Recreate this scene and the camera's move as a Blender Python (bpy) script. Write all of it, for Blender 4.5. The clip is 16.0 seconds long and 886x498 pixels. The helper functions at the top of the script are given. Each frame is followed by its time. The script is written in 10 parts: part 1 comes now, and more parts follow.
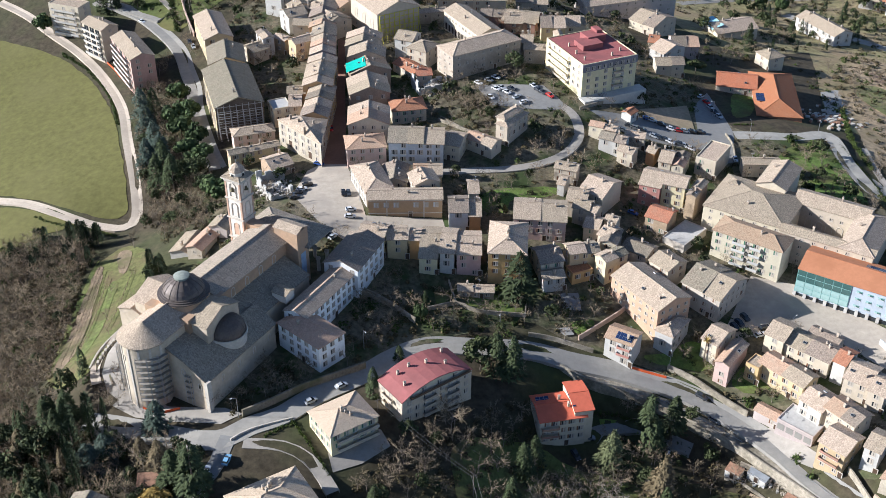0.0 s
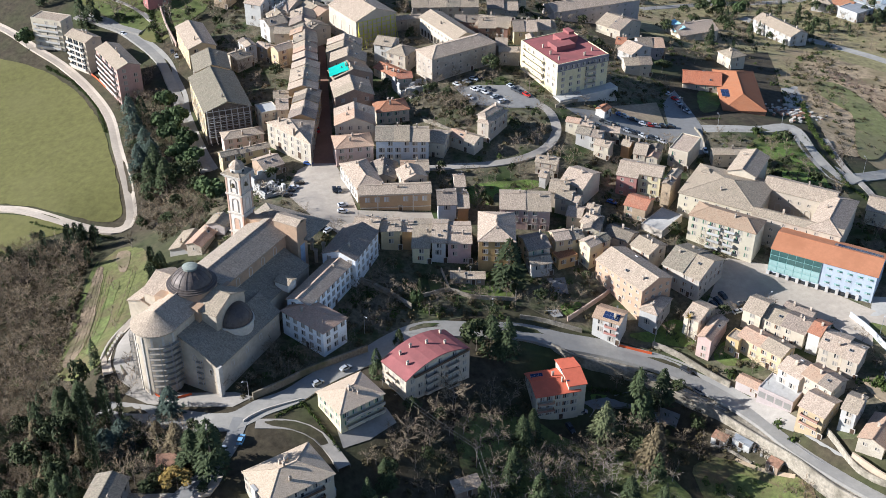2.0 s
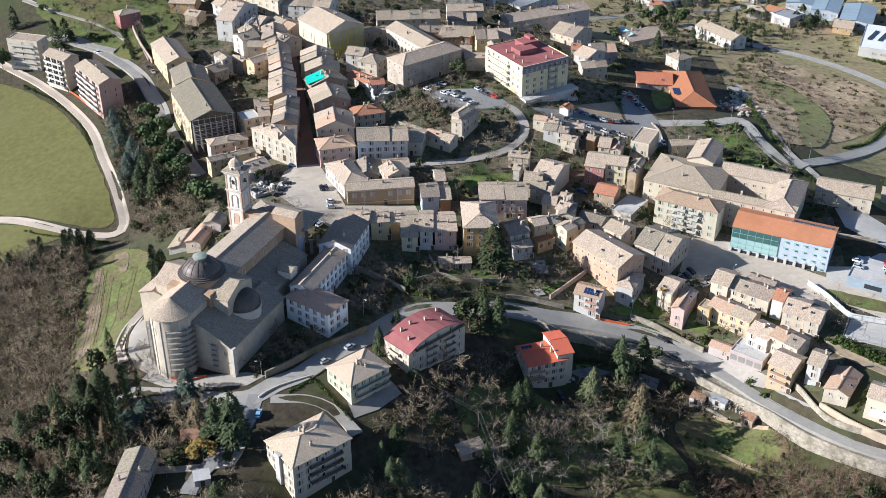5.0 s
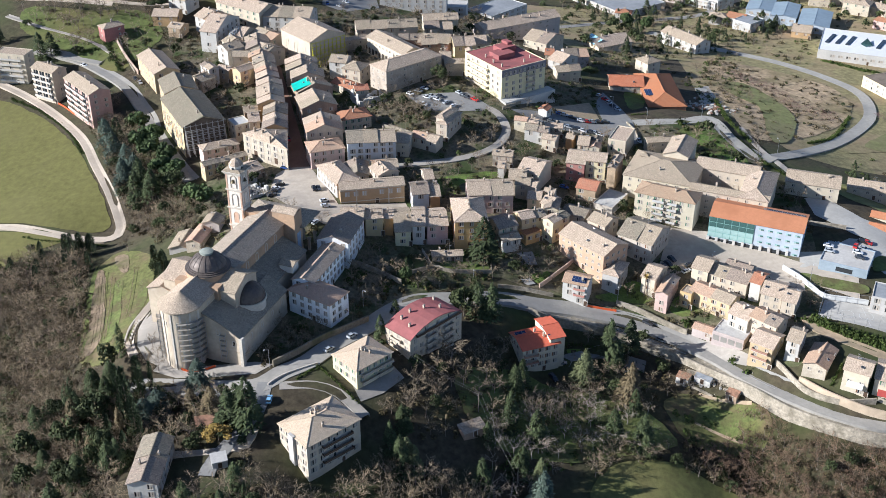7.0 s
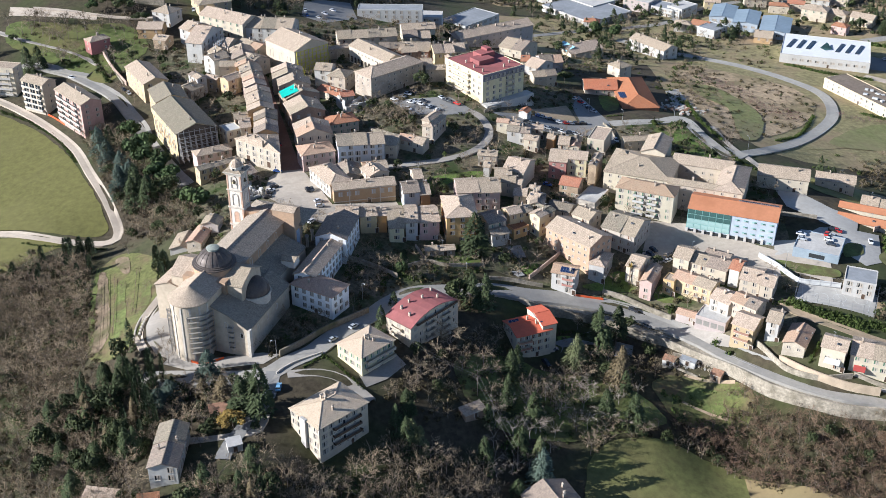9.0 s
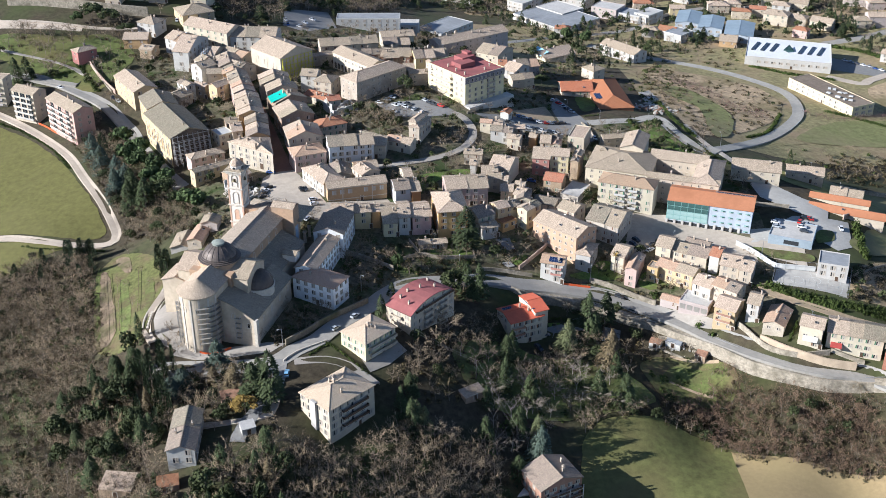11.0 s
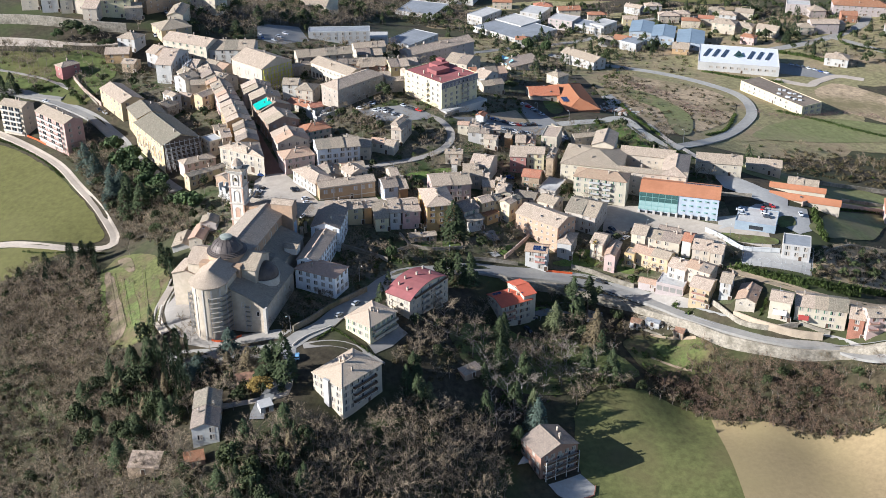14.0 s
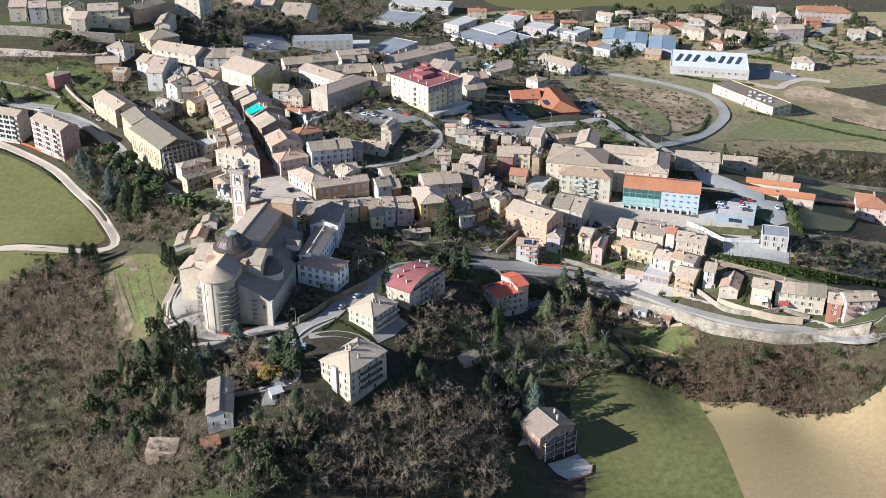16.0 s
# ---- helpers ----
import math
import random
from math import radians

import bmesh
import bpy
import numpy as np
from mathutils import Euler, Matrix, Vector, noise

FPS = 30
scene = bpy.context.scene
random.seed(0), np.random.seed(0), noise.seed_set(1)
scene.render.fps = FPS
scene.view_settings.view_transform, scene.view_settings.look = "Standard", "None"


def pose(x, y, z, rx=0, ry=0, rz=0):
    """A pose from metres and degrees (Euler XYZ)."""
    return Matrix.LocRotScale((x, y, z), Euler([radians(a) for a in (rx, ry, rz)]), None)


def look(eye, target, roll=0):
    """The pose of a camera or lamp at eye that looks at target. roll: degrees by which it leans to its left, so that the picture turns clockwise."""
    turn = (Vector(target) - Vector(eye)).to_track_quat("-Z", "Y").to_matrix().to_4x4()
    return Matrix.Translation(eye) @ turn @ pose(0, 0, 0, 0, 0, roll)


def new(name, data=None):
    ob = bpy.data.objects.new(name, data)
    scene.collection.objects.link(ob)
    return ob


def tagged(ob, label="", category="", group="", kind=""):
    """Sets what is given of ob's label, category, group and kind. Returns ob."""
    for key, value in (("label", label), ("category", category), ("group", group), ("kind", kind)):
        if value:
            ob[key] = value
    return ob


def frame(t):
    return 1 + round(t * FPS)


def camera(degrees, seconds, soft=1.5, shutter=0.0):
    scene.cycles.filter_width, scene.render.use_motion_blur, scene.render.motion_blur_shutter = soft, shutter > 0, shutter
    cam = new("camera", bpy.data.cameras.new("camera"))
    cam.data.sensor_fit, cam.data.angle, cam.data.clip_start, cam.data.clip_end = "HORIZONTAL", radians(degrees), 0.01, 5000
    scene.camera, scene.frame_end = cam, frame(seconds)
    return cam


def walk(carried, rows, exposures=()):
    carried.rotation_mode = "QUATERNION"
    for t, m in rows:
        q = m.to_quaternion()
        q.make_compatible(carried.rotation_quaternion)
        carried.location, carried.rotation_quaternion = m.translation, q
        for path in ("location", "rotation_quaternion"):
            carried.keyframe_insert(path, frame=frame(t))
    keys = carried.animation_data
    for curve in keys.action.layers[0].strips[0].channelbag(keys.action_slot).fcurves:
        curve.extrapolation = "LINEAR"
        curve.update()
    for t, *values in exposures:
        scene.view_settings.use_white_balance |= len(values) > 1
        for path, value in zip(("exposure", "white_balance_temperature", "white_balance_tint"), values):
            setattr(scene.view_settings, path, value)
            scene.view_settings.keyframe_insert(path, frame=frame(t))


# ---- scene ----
cam = camera(42.7, 16.0, soft=0.6)
METRES, EYE, TILT, LEAN, TURN = 195.0, 222.0, -34.0, -0.3, 0.0
ROWS = [
    (0.0, 0.0, 0.0, 0.0, 0.0, 0.0, -0.0),
    (0.5, -0.0167, -0.0224, -0.0138, -0.57, 0.25, 0.38),
    (1.0, -0.0337, -0.0445, -0.0277, -1.13, 0.49, 0.77),
    (1.5, -0.0512, -0.0665, -0.0417, -1.7, 0.73, 1.16),
    (2.0, -0.069, -0.0879, -0.0555, -2.26, 0.99, 1.56),
    (2.5, -0.0863, -0.1093, -0.0697, -2.82, 1.24, 1.94),
    (3.0, -0.1054, -0.1307, -0.0823, -3.4, 1.47, 2.33),
    (3.5, -0.1239, -0.152, -0.0955, -3.92, 1.7, 2.71),
    (4.0, -0.1432, -0.173, -0.1084, -4.45, 1.91, 3.07),
    (6.5, -0.2421, -0.2745, -0.1722, -7.06, 2.92, 4.86),
    (7.0, -0.2631, -0.2943, -0.184, -7.55, 3.12, 5.2),
    (7.5, -0.2839, -0.3146, -0.1961, -8.03, 3.31, 5.52),
    (8.0, -0.3053, -0.334, -0.208, -8.53, 3.5, 5.86),
    (8.5, -0.3264, -0.354, -0.2195, -9.01, 3.68, 6.19),
    (9.0, -0.3482, -0.3732, -0.2313, -9.5, 3.85, 6.52),
    (9.5, -0.3699, -0.3925, -0.2433, -9.99, 4.0, 6.85),
    (12.0, -0.4829, -0.4844, -0.2995, -12.28, 4.67, 8.41),
    (12.5, -0.5061, -0.5024, -0.3101, -12.73, 4.79, 8.7),
    (13.0, -0.5295, -0.5203, -0.3206, -13.19, 4.91, 8.99),
    (13.5, -0.5531, -0.5383, -0.3311, -13.65, 5.03, 9.28),
    (14.0, -0.5769, -0.5561, -0.3414, -14.1, 5.13, 9.57),
    (14.5, -0.601, -0.5733, -0.3513, -14.52, 5.24, 9.82),
    (15.0, -0.6251, -0.5906, -0.3616, -14.95, 5.35, 10.09),
    (15.5, -0.6494, -0.6079, -0.3715, -15.37, 5.45, 10.35),
    (16.0, -0.674, -0.6247, -0.3816, -15.8, 5.55, 10.61),
]
walk(cam, [(t, pose(0, 0, EYE, TILT, LEAN, TURN) @ pose(METRES * x, METRES * y, METRES * z, 90 + pitch, roll, yaw)) for t, x, y, z, yaw, pitch, roll in ROWS], [(0.0, 1.08, 5800, 10), (16.0, 1.08, 5800, 10)])

# ---- world and sun: low winter sun from the west, clear sky ----
SUN_ELEVATION, SUN_HEADING = 24.5, 91.0  # degrees; the heading is the way the shadows fall, clockwise from +y
world = bpy.data.worlds.new("sky")
scene.world = world
world.use_nodes = True
wn = world.node_tree
wn.nodes.clear()
sky = wn.nodes.new("ShaderNodeTexSky")
sky.sky_type = "NISHITA"
sky.sun_disc = False
sky.sun_elevation = radians(SUN_ELEVATION)
sky.sun_rotation = radians(SUN_HEADING + 180)
sky.altitude = 400
sky.air_density = 0.6
sky.dust_density = 0.3
back = wn.nodes.new("ShaderNodeBackground")
back.inputs["Strength"].default_value = 0.078
wout = wn.nodes.new("ShaderNodeOutputWorld")
wn.links.new(sky.outputs[0], back.inputs["Color"])
wn.links.new(back.outputs[0], wout.inputs["Surface"])
sun_data = bpy.data.lights.new("sun", "SUN")
sun_data.energy = 4.75
sun_data.angle = radians(0.53)
sun_data.color = (1.0, 0.945, 0.865)
sun = new("sun", sun_data)
sh = radians(SUN_HEADING)
se = radians(SUN_ELEVATION)
sun_way = Vector((math.sin(sh) * math.cos(se), math.cos(sh) * math.cos(se), -math.sin(se)))
sun.matrix_world = look((-300, 300, 400), Vector((-300, 300, 400)) + sun_way)

# ---- materials ----
MATS = {}


def node(m, kind, **values):
    n = m.node_tree.nodes.new(kind)
    for key, value in values.items():
        n.inputs[key].default_value = value
    return n


def surface(name, base, spread=0.18, grain=1.2, patch=0.12, rough=0.9, bump=0.3, bump_scale=3.0, per_object=0.0, second=None, metal=0.0, coords="Object", spec=0.25, hue=0.0):
    """A weathered surface: two scales of noise between a darker and a lighter tone, an optional second colour in patches, fine relief."""
    if name in MATS:
        return MATS[name]
    m = bpy.data.materials.new(name)
    MATS[name] = m
    m.use_nodes = True
    t = m.node_tree
    shader = t.nodes["Principled BSDF"]
    tc = t.nodes.new("ShaderNodeTexCoord")
    if coords == "World":
        geo = t.nodes.new("ShaderNodeNewGeometry")
        where = geo.outputs["Position"]
    else:
        where = tc.outputs[coords]
    fine = node(m, "ShaderNodeTexNoise", Scale=grain, Detail=5.0, Roughness=0.65)
    wide = node(m, "ShaderNodeTexNoise", Scale=patch, Detail=3.0, Roughness=0.6)
    for n in (fine, wide):
        t.links.new(where, n.inputs["Vector"])
    ramp = t.nodes.new("ShaderNodeValToRGB")
    ramp.color_ramp.elements[0].position, ramp.color_ramp.elements[1].position = 0.28, 0.72
    ramp.color_ramp.elements[0].color = (*[c * (1 - spread) for c in base], 1)
    ramp.color_ramp.elements[1].color = (*[min(1, c * (1 + spread)) for c in base], 1)
    t.links.new(fine.outputs["Fac"], ramp.inputs["Fac"])
    out = ramp.outputs["Color"]
    mask = t.nodes.new("ShaderNodeValToRGB")
    mask.color_ramp.elements[0].position, mask.color_ramp.elements[1].position = 0.45, 0.66
    t.links.new(wide.outputs["Fac"], mask.inputs["Fac"])
    mix = t.nodes.new("ShaderNodeMix")
    mix.data_type = "RGBA"
    t.links.new(mask.outputs["Color"], mix.inputs["Factor"])
    t.links.new(out, mix.inputs[6])
    two = second or [c * (1 - 0.7 * spread) for c in base]
    mix2 = t.nodes.new("ShaderNodeMix")
    mix2.data_type = "RGBA"
    mix2.blend_type = "MULTIPLY"
    mix2.inputs["Factor"].default_value = 1.0
    grey = t.nodes.new("ShaderNodeValToRGB")
    grey.color_ramp.elements[0].color = (1 - spread, 1 - spread, 1 - spread, 1)
    grey.color_ramp.elements[1].color = (1.0, 1.0, 1.0, 1)
    t.links.new(fine.outputs["Fac"], grey.inputs["Fac"])
    mix2.inputs[6].default_value = (*two, 1)
    t.links.new(grey.outputs["Color"], mix2.inputs[7])
    t.links.new(mix2.outputs[2], mix.inputs[7])
    out = mix.outputs[2]
    if per_object:
        info = t.nodes.new("ShaderNodeObjectInfo")
        hsv = t.nodes.new("ShaderNodeHueSaturation")
        span = t.nodes.new("ShaderNodeMapRange")
        span.inputs["To Min"].default_value, span.inputs["To Max"].default_value = 1 - per_object, 1 + per_object
        t.links.new(info.outputs["Random"], span.inputs["Value"])
        t.links.new(span.outputs[0], hsv.inputs["Value"])
        if hue:
            turn = t.nodes.new("ShaderNodeMath")
            turn.operation = "MULTIPLY_ADD"
            turn.inputs[1].default_value, turn.inputs[2].default_value = hue, 0.5 - hue / 2
            t.links.new(info.outputs["Random"], turn.inputs[0])
            t.links.new(turn.outputs[0], hsv.inputs["Hue"])
        t.links.new(out, hsv.inputs["Color"])
        out = hsv.outputs["Color"]
    t.links.new(out, shader.inputs["Base Color"])
    shader.inputs["Roughness"].default_value = rough
    shader.inputs["Metallic"].default_value = metal
    shader.inputs["Specular IOR Level"].default_value = spec
    if bump:
        rel = node(m, "ShaderNodeTexNoise", Scale=bump_scale, Detail=4.0)
        t.links.new(where, rel.inputs["Vector"])
        b = node(m, "ShaderNodeBump", Strength=bump, Distance=0.15)
        t.links.new(rel.outputs["Fac"], b.inputs["Height"])
        t.links.new(b.outputs[0], shader.inputs["Normal"])
    return m


def tiles(name, light, dark, moss, per_object=0.16):
    """Old barrel tiles: courses across the slope, pan rows down it, each tile its own tone, lichen in patches. UV is in metres."""
    if name in MATS:
        return MATS[name]
    m = bpy.data.materials.new(name)
    MATS[name] = m
    m.use_nodes = True
    t = m.node_tree
    shader = t.nodes["Principled BSDF"]
    uv = t.nodes.new("ShaderNodeTexCoord")
    size = t.nodes.new("ShaderNodeMapping")
    size.inputs["Scale"].default_value = (1 / 0.26, 1 / 0.42, 1)
    t.links.new(uv.outputs["UV"], size.inputs["Vector"])
    cell = t.nodes.new("ShaderNodeTexWhiteNoise")
    cell.noise_dimensions = "2D"
    snap = t.nodes.new("ShaderNodeVectorMath")
    snap.operation = "FLOOR"
    t.links.new(size.outputs[0], snap.inputs[0])
    t.links.new(snap.outputs[0], cell.inputs["Vector"])
    wide = node(m, "ShaderNodeTexNoise", Scale=0.35, Detail=5.0, Roughness=0.7)
    geo = t.nodes.new("ShaderNodeNewGeometry")
    t.links.new(geo.outputs["Position"], wide.inputs["Vector"])
    streak_map = t.nodes.new("ShaderNodeMapping")
    streak_map.inputs["Scale"].default_value = (1.6, 0.22, 1)
    t.links.new(uv.outputs["UV"], streak_map.inputs["Vector"])
    streak = node(m, "ShaderNodeTexNoise", Scale=1.0, Detail=4.0, Roughness=0.6)
    t.links.new(streak_map.outputs[0], streak.inputs["Vector"])
    ramp = t.nodes.new("ShaderNodeValToRGB")
    ramp.color_ramp.elements[0].color, ramp.color_ramp.elements[1].color = (*dark, 1), (*light, 1)
    ramp.color_ramp.elements[0].position, ramp.color_ramp.elements[1].position = 0.1, 0.9
    half = t.nodes.new("ShaderNodeMath")
    half.operation = "MULTIPLY_ADD"
    half.inputs[1].default_value, half.inputs[2].default_value = 0.5, -0.04
    t.links.new(cell.outputs["Value"], half.inputs[0])
    add = t.nodes.new("ShaderNodeMath")
    add.operation = "MULTIPLY_ADD"
    add.inputs[1].default_value = 0.7
    t.links.new(streak.outputs["Fac"], add.inputs[0])
    t.links.new(half.outputs[0], add.inputs[2])
    t.links.new(add.outputs[0], ramp.inputs["Fac"])
    mask = t.nodes.new("ShaderNodeValToRGB")
    mask.color_ramp.elements[0].position, mask.color_ramp.elements[1].position = 0.48, 0.7
    t.links.new(wide.outputs["Fac"], mask.inputs["Fac"])
    mix = t.nodes.new("ShaderNodeMix")
    mix.data_type = "RGBA"
    t.links.new(mask.outputs["Color"], mix.inputs["Factor"])
    t.links.new(ramp.outputs["Color"], mix.inputs[6])
    mix.inputs[7].default_value = (*moss, 1)
    info = t.nodes.new("ShaderNodeObjectInfo")
    span = t.nodes.new("ShaderNodeMapRange")
    span.inputs["To Min"].default_value, span.inputs["To Max"].default_value = 1 - per_object, 1 + per_object
    t.links.new(info.outputs["Random"], span.inputs["Value"])
    hsv = t.nodes.new("ShaderNodeHueSaturation")
    t.links.new(span.outputs[0], hsv.inputs["Value"])
    tint = t.nodes.new("ShaderNodeMath")  # each roof leans a little to pink or to straw
    tint.operation = "MULTIPLY_ADD"
    tint.inputs[1].default_value, tint.inputs[2].default_value = -0.016, 0.509
    t.links.new(info.outputs["Random"], tint.inputs[0])
    t.links.new(tint.outputs[0], hsv.inputs["Hue"])
    coarse = node(m, "ShaderNodeTexNoise", Scale=2.6, Detail=3.0, Roughness=0.7)
    t.links.new(geo.outputs["Position"], coarse.inputs["Vector"])
    speck = t.nodes.new("ShaderNodeValToRGB")  # dark grime and missing tiles
    speck.color_ramp.elements[0].position, speck.color_ramp.elements[1].position = 0.32, 0.56
    speck.color_ramp.elements[0].color, speck.color_ramp.elements[1].color = (0.70, 0.69, 0.68, 1), (1, 1, 1, 1)
    t.links.new(coarse.outputs["Fac"], speck.inputs["Fac"])
    grime = t.nodes.new("ShaderNodeMix")
    grime.data_type, grime.blend_type = "RGBA", "MULTIPLY"
    grime.inputs["Factor"].default_value = 1.0
    t.links.new(mix.outputs[2], grime.inputs[6])
    t.links.new(speck.outputs["Color"], grime.inputs[7])
    t.links.new(grime.outputs[2], hsv.inputs["Color"])
    t.links.new(hsv.outputs["Color"], shader.inputs["Base Color"])
    shader.inputs["Roughness"].default_value = 0.92
    shader.inputs["Specular IOR Level"].default_value = 0.15
    # pan rows and course steps as relief
    sep = t.nodes.new("ShaderNodeSeparateXYZ")
    t.links.new(size.outputs[0], sep.inputs[0])
    row = t.nodes.new("ShaderNodeMath")
    row.operation = "PINGPONG"
    row.inputs[1].default_value = 0.5
    t.links.new(sep.outputs[0], row.inputs[0])
    course = t.nodes.new("ShaderNodeMath")
    course.operation = "FRACT"
    t.links.new(sep.outputs[1], course.inputs[0])
    both = t.nodes.new("ShaderNodeMath")
    both.operation = "MULTIPLY_ADD"
    both.inputs[1].default_value = 0.35
    t.links.new(course.outputs[0], both.inputs[0])
    t.links.new(row.outputs[0], both.inputs[2])
    both2 = t.nodes.new("ShaderNodeMath")
    both2.operation = "ADD"
    t.links.new(both.outputs[0], both2.inputs[0])
    t.links.new(cell.outputs["Value"], both2.inputs[1])
    b = node(m, "ShaderNodeBump", Strength=0.5, Distance=0.1)
    t.links.new(both2.outputs[0], b.inputs["Height"])
    t.links.new(b.outputs[0], shader.inputs["Normal"])
    return m


def plain(name, base, rough=0.5, metal=0.0, spec=0.4):
    return surface(name, base, spread=0.1, grain=2.0, patch=0.5, rough=rough, bump=0.0, metal=metal, spec=spec)


WALLS = {
    "cream": (0.522, 0.448, 0.344), "white": (0.487, 0.465, 0.426), "yellow": (0.566, 0.452, 0.27), "yellowpale": (0.609, 0.522, 0.331), "ochre": (0.487, 0.339, 0.174),
    "ochrelight": (0.505, 0.4, 0.235), "orange": (0.505, 0.304, 0.139), "salmon": (0.548, 0.291, 0.213), "salmonpink": (0.522, 0.348, 0.287), "pink": (0.557, 0.4, 0.348), "peach": (0.52, 0.355, 0.235), "bluegrey": (0.27, 0.32, 0.36),
    "red": (0.427, 0.209, 0.171), "redbrown": (0.361, 0.209, 0.152), "brown": (0.38, 0.275, 0.19), "brick": (0.342, 0.162, 0.104), "stone": (0.437, 0.37, 0.294), "greige": (0.475, 0.418, 0.351),
    "greencream": (0.522, 0.465, 0.348), "paleblue": (0.539, 0.548, 0.557), "whiteblue": (0.435, 0.479, 0.531), "concrete": (0.475, 0.465, 0.437), "pinkgrey": (0.452, 0.383, 0.348), "palace": (0.43, 0.305, 0.18), "annex": (0.80, 0.795, 0.78),
}


def wall_material(key):
    stony = key in ("stone", "brick", "brown", "redbrown")
    return surface("plaster_" + key if not stony else "masonry_" + key, WALLS[key], spread=0.22 if stony else 0.1, grain=2.2 if stony else 0.9, patch=0.16, rough=0.92, bump=0.35 if stony else 0.12,
                   bump_scale=4.0, per_object=0.09, hue=0.02)


def roof_material(key):
    if key == "tile" or key == "tilemoss":
        return tiles("roof_tiles_tan", (0.56, 0.448, 0.335), (0.235, 0.182, 0.138), (0.37, 0.30, 0.22))
    if key == "rusty":
        return tiles("roof_tiles_rusty", (0.52, 0.36, 0.25), (0.32, 0.21, 0.145), (0.42, 0.31, 0.22))
    if key == "tiledark":
        return tiles("roof_tiles_dark", (0.36, 0.29, 0.225), (0.13, 0.105, 0.085), (0.22, 0.19, 0.15))
    if key == "tilegrey":
        return tiles("roof_tiles_grey", (0.38, 0.32, 0.24), (0.13, 0.11, 0.085), (0.24, 0.215, 0.16))
    if key == "terracotta":
        return tiles("roof_tiles_terracotta", (0.47, 0.215, 0.125), (0.28, 0.125, 0.08), (0.38, 0.21, 0.135))
    return {"white": surface("roof_white_membrane", (0.43, 0.425, 0.41), 0.08, 0.6, 0.1, 0.7, 0.05), "concrete": surface("roof_concrete", (0.46, 0.44, 0.41), 0.15, 0.8, 0.12, 0.9, 0.1),
            "grey": surface("roof_grey_sheet", (0.26, 0.27, 0.28), 0.15, 0.5, 0.1, 0.7, 0.1), "blue": surface("roof_blue_metal", (0.27, 0.33, 0.37), 0.1, 0.4, 0.08, 0.45, 0.05, metal=0.2)}[key]


GLASS = plain("window_glass", (0.025, 0.03, 0.035), 0.12, spec=0.6)
FRAME = plain("window_frame_paint", (0.42, 0.37, 0.31), 0.6)
SHUTTER_BROWN = plain("shutter_brown", (0.16, 0.075, 0.04), 0.7)
SHUTTER_GREEN = plain("shutter_green", (0.06, 0.15, 0.09), 0.7)
SHUTTER_GREY = plain("shutter_grey", (0.24, 0.225, 0.20), 0.7)
SHUTTER_PALE = plain("shutter_pale_grey", (0.50, 0.53, 0.55), 0.7)
DARK_WOOD = plain("dark_wood", (0.09, 0.055, 0.035), 0.75)
STONE_TRIM = surface("stone_trim", (0.52, 0.47, 0.40), 0.15, 1.5, 0.3, 0.9, 0.15)
CHIMNEY = surface("chimney_brick", (0.42, 0.34, 0.26), 0.25, 2.0, 0.4, 0.95, 0.2, per_object=0.2)
METAL = plain("galvanised_steel", (0.42, 0.42, 0.42), 0.45, 0.7)
SCAFFOLD_YELLOW = plain("scaffold_yellow", (0.55, 0.50, 0.05), 0.5)
ASPHALT = surface("asphalt", (0.215, 0.21, 0.20), 0.16, 0.5, 0.03, 0.9, 0.1, coords="World", second=(0.25, 0.24, 0.225))
ROAD = surface("pale_asphalt", (0.298, 0.279, 0.246), 0.14, 0.5, 0.03, 0.9, 0.1, coords="World", second=(0.233, 0.223, 0.209))
PAVING = surface("stone_paving", (0.340, 0.306, 0.264), 0.14, 0.6, 0.05, 0.9, 0.1, coords="World", second=(0.289, 0.264, 0.230))
GRAVEL = surface("white_gravel", (0.47, 0.395, 0.315), 0.15, 0.8, 0.06, 0.95, 0.2, coords="World")
DIRT = surface("bare_earth", (0.36, 0.27, 0.18), 0.25, 0.5, 0.06, 1.0, 0.3, coords="World", second=(0.29, 0.24, 0.15))
GRASS = surface("winter_grass", (0.092, 0.112, 0.034), 0.35, 0.35, 0.022, 1.0, 0.5, 2.0, coords="World", second=(0.165, 0.145, 0.055))
LAWN = surface("bright_lawn", (0.125, 0.185, 0.042), 0.4, 0.9, 0.06, 1.0, 0.6, 2.0, coords="World", second=(0.12, 0.105, 0.045))
FIELD = surface("left_meadow", (0.118, 0.112, 0.036), 0.24, 0.35, 0.012, 1.0, 0.4, 2.5, coords="World", second=(0.155, 0.143, 0.054))
PLOUGHED = surface("tan_seedbed", (0.29, 0.215, 0.115), 0.16, 0.5, 0.012, 1.0, 0.3, 2.0, coords="World", second=(0.30, 0.235, 0.115))
SCRUB = surface("winter_scrub_ground", (0.061, 0.049, 0.031), 0.5, 0.35, 0.02, 1.0, 0.8, 0.8, coords="World", second=(0.072, 0.086, 0.032))
TOWN_GROUND = surface("town_ground", (0.135, 0.115, 0.075), 0.6, 0.55, 0.07, 1.0, 0.6, coords="World", second=(0.062, 0.088, 0.028))
STONE_WALL = surface("rubble_stone", (0.328, 0.285, 0.222), 0.42, 0.9, 0.16, 0.95, 0.7, 1.6, coords="World", second=(0.211, 0.183, 0.133))
STREET = surface("brown_street_paving", (0.24, 0.14, 0.10), 0.15, 0.8, 0.08, 0.9, 0.1, coords="World")
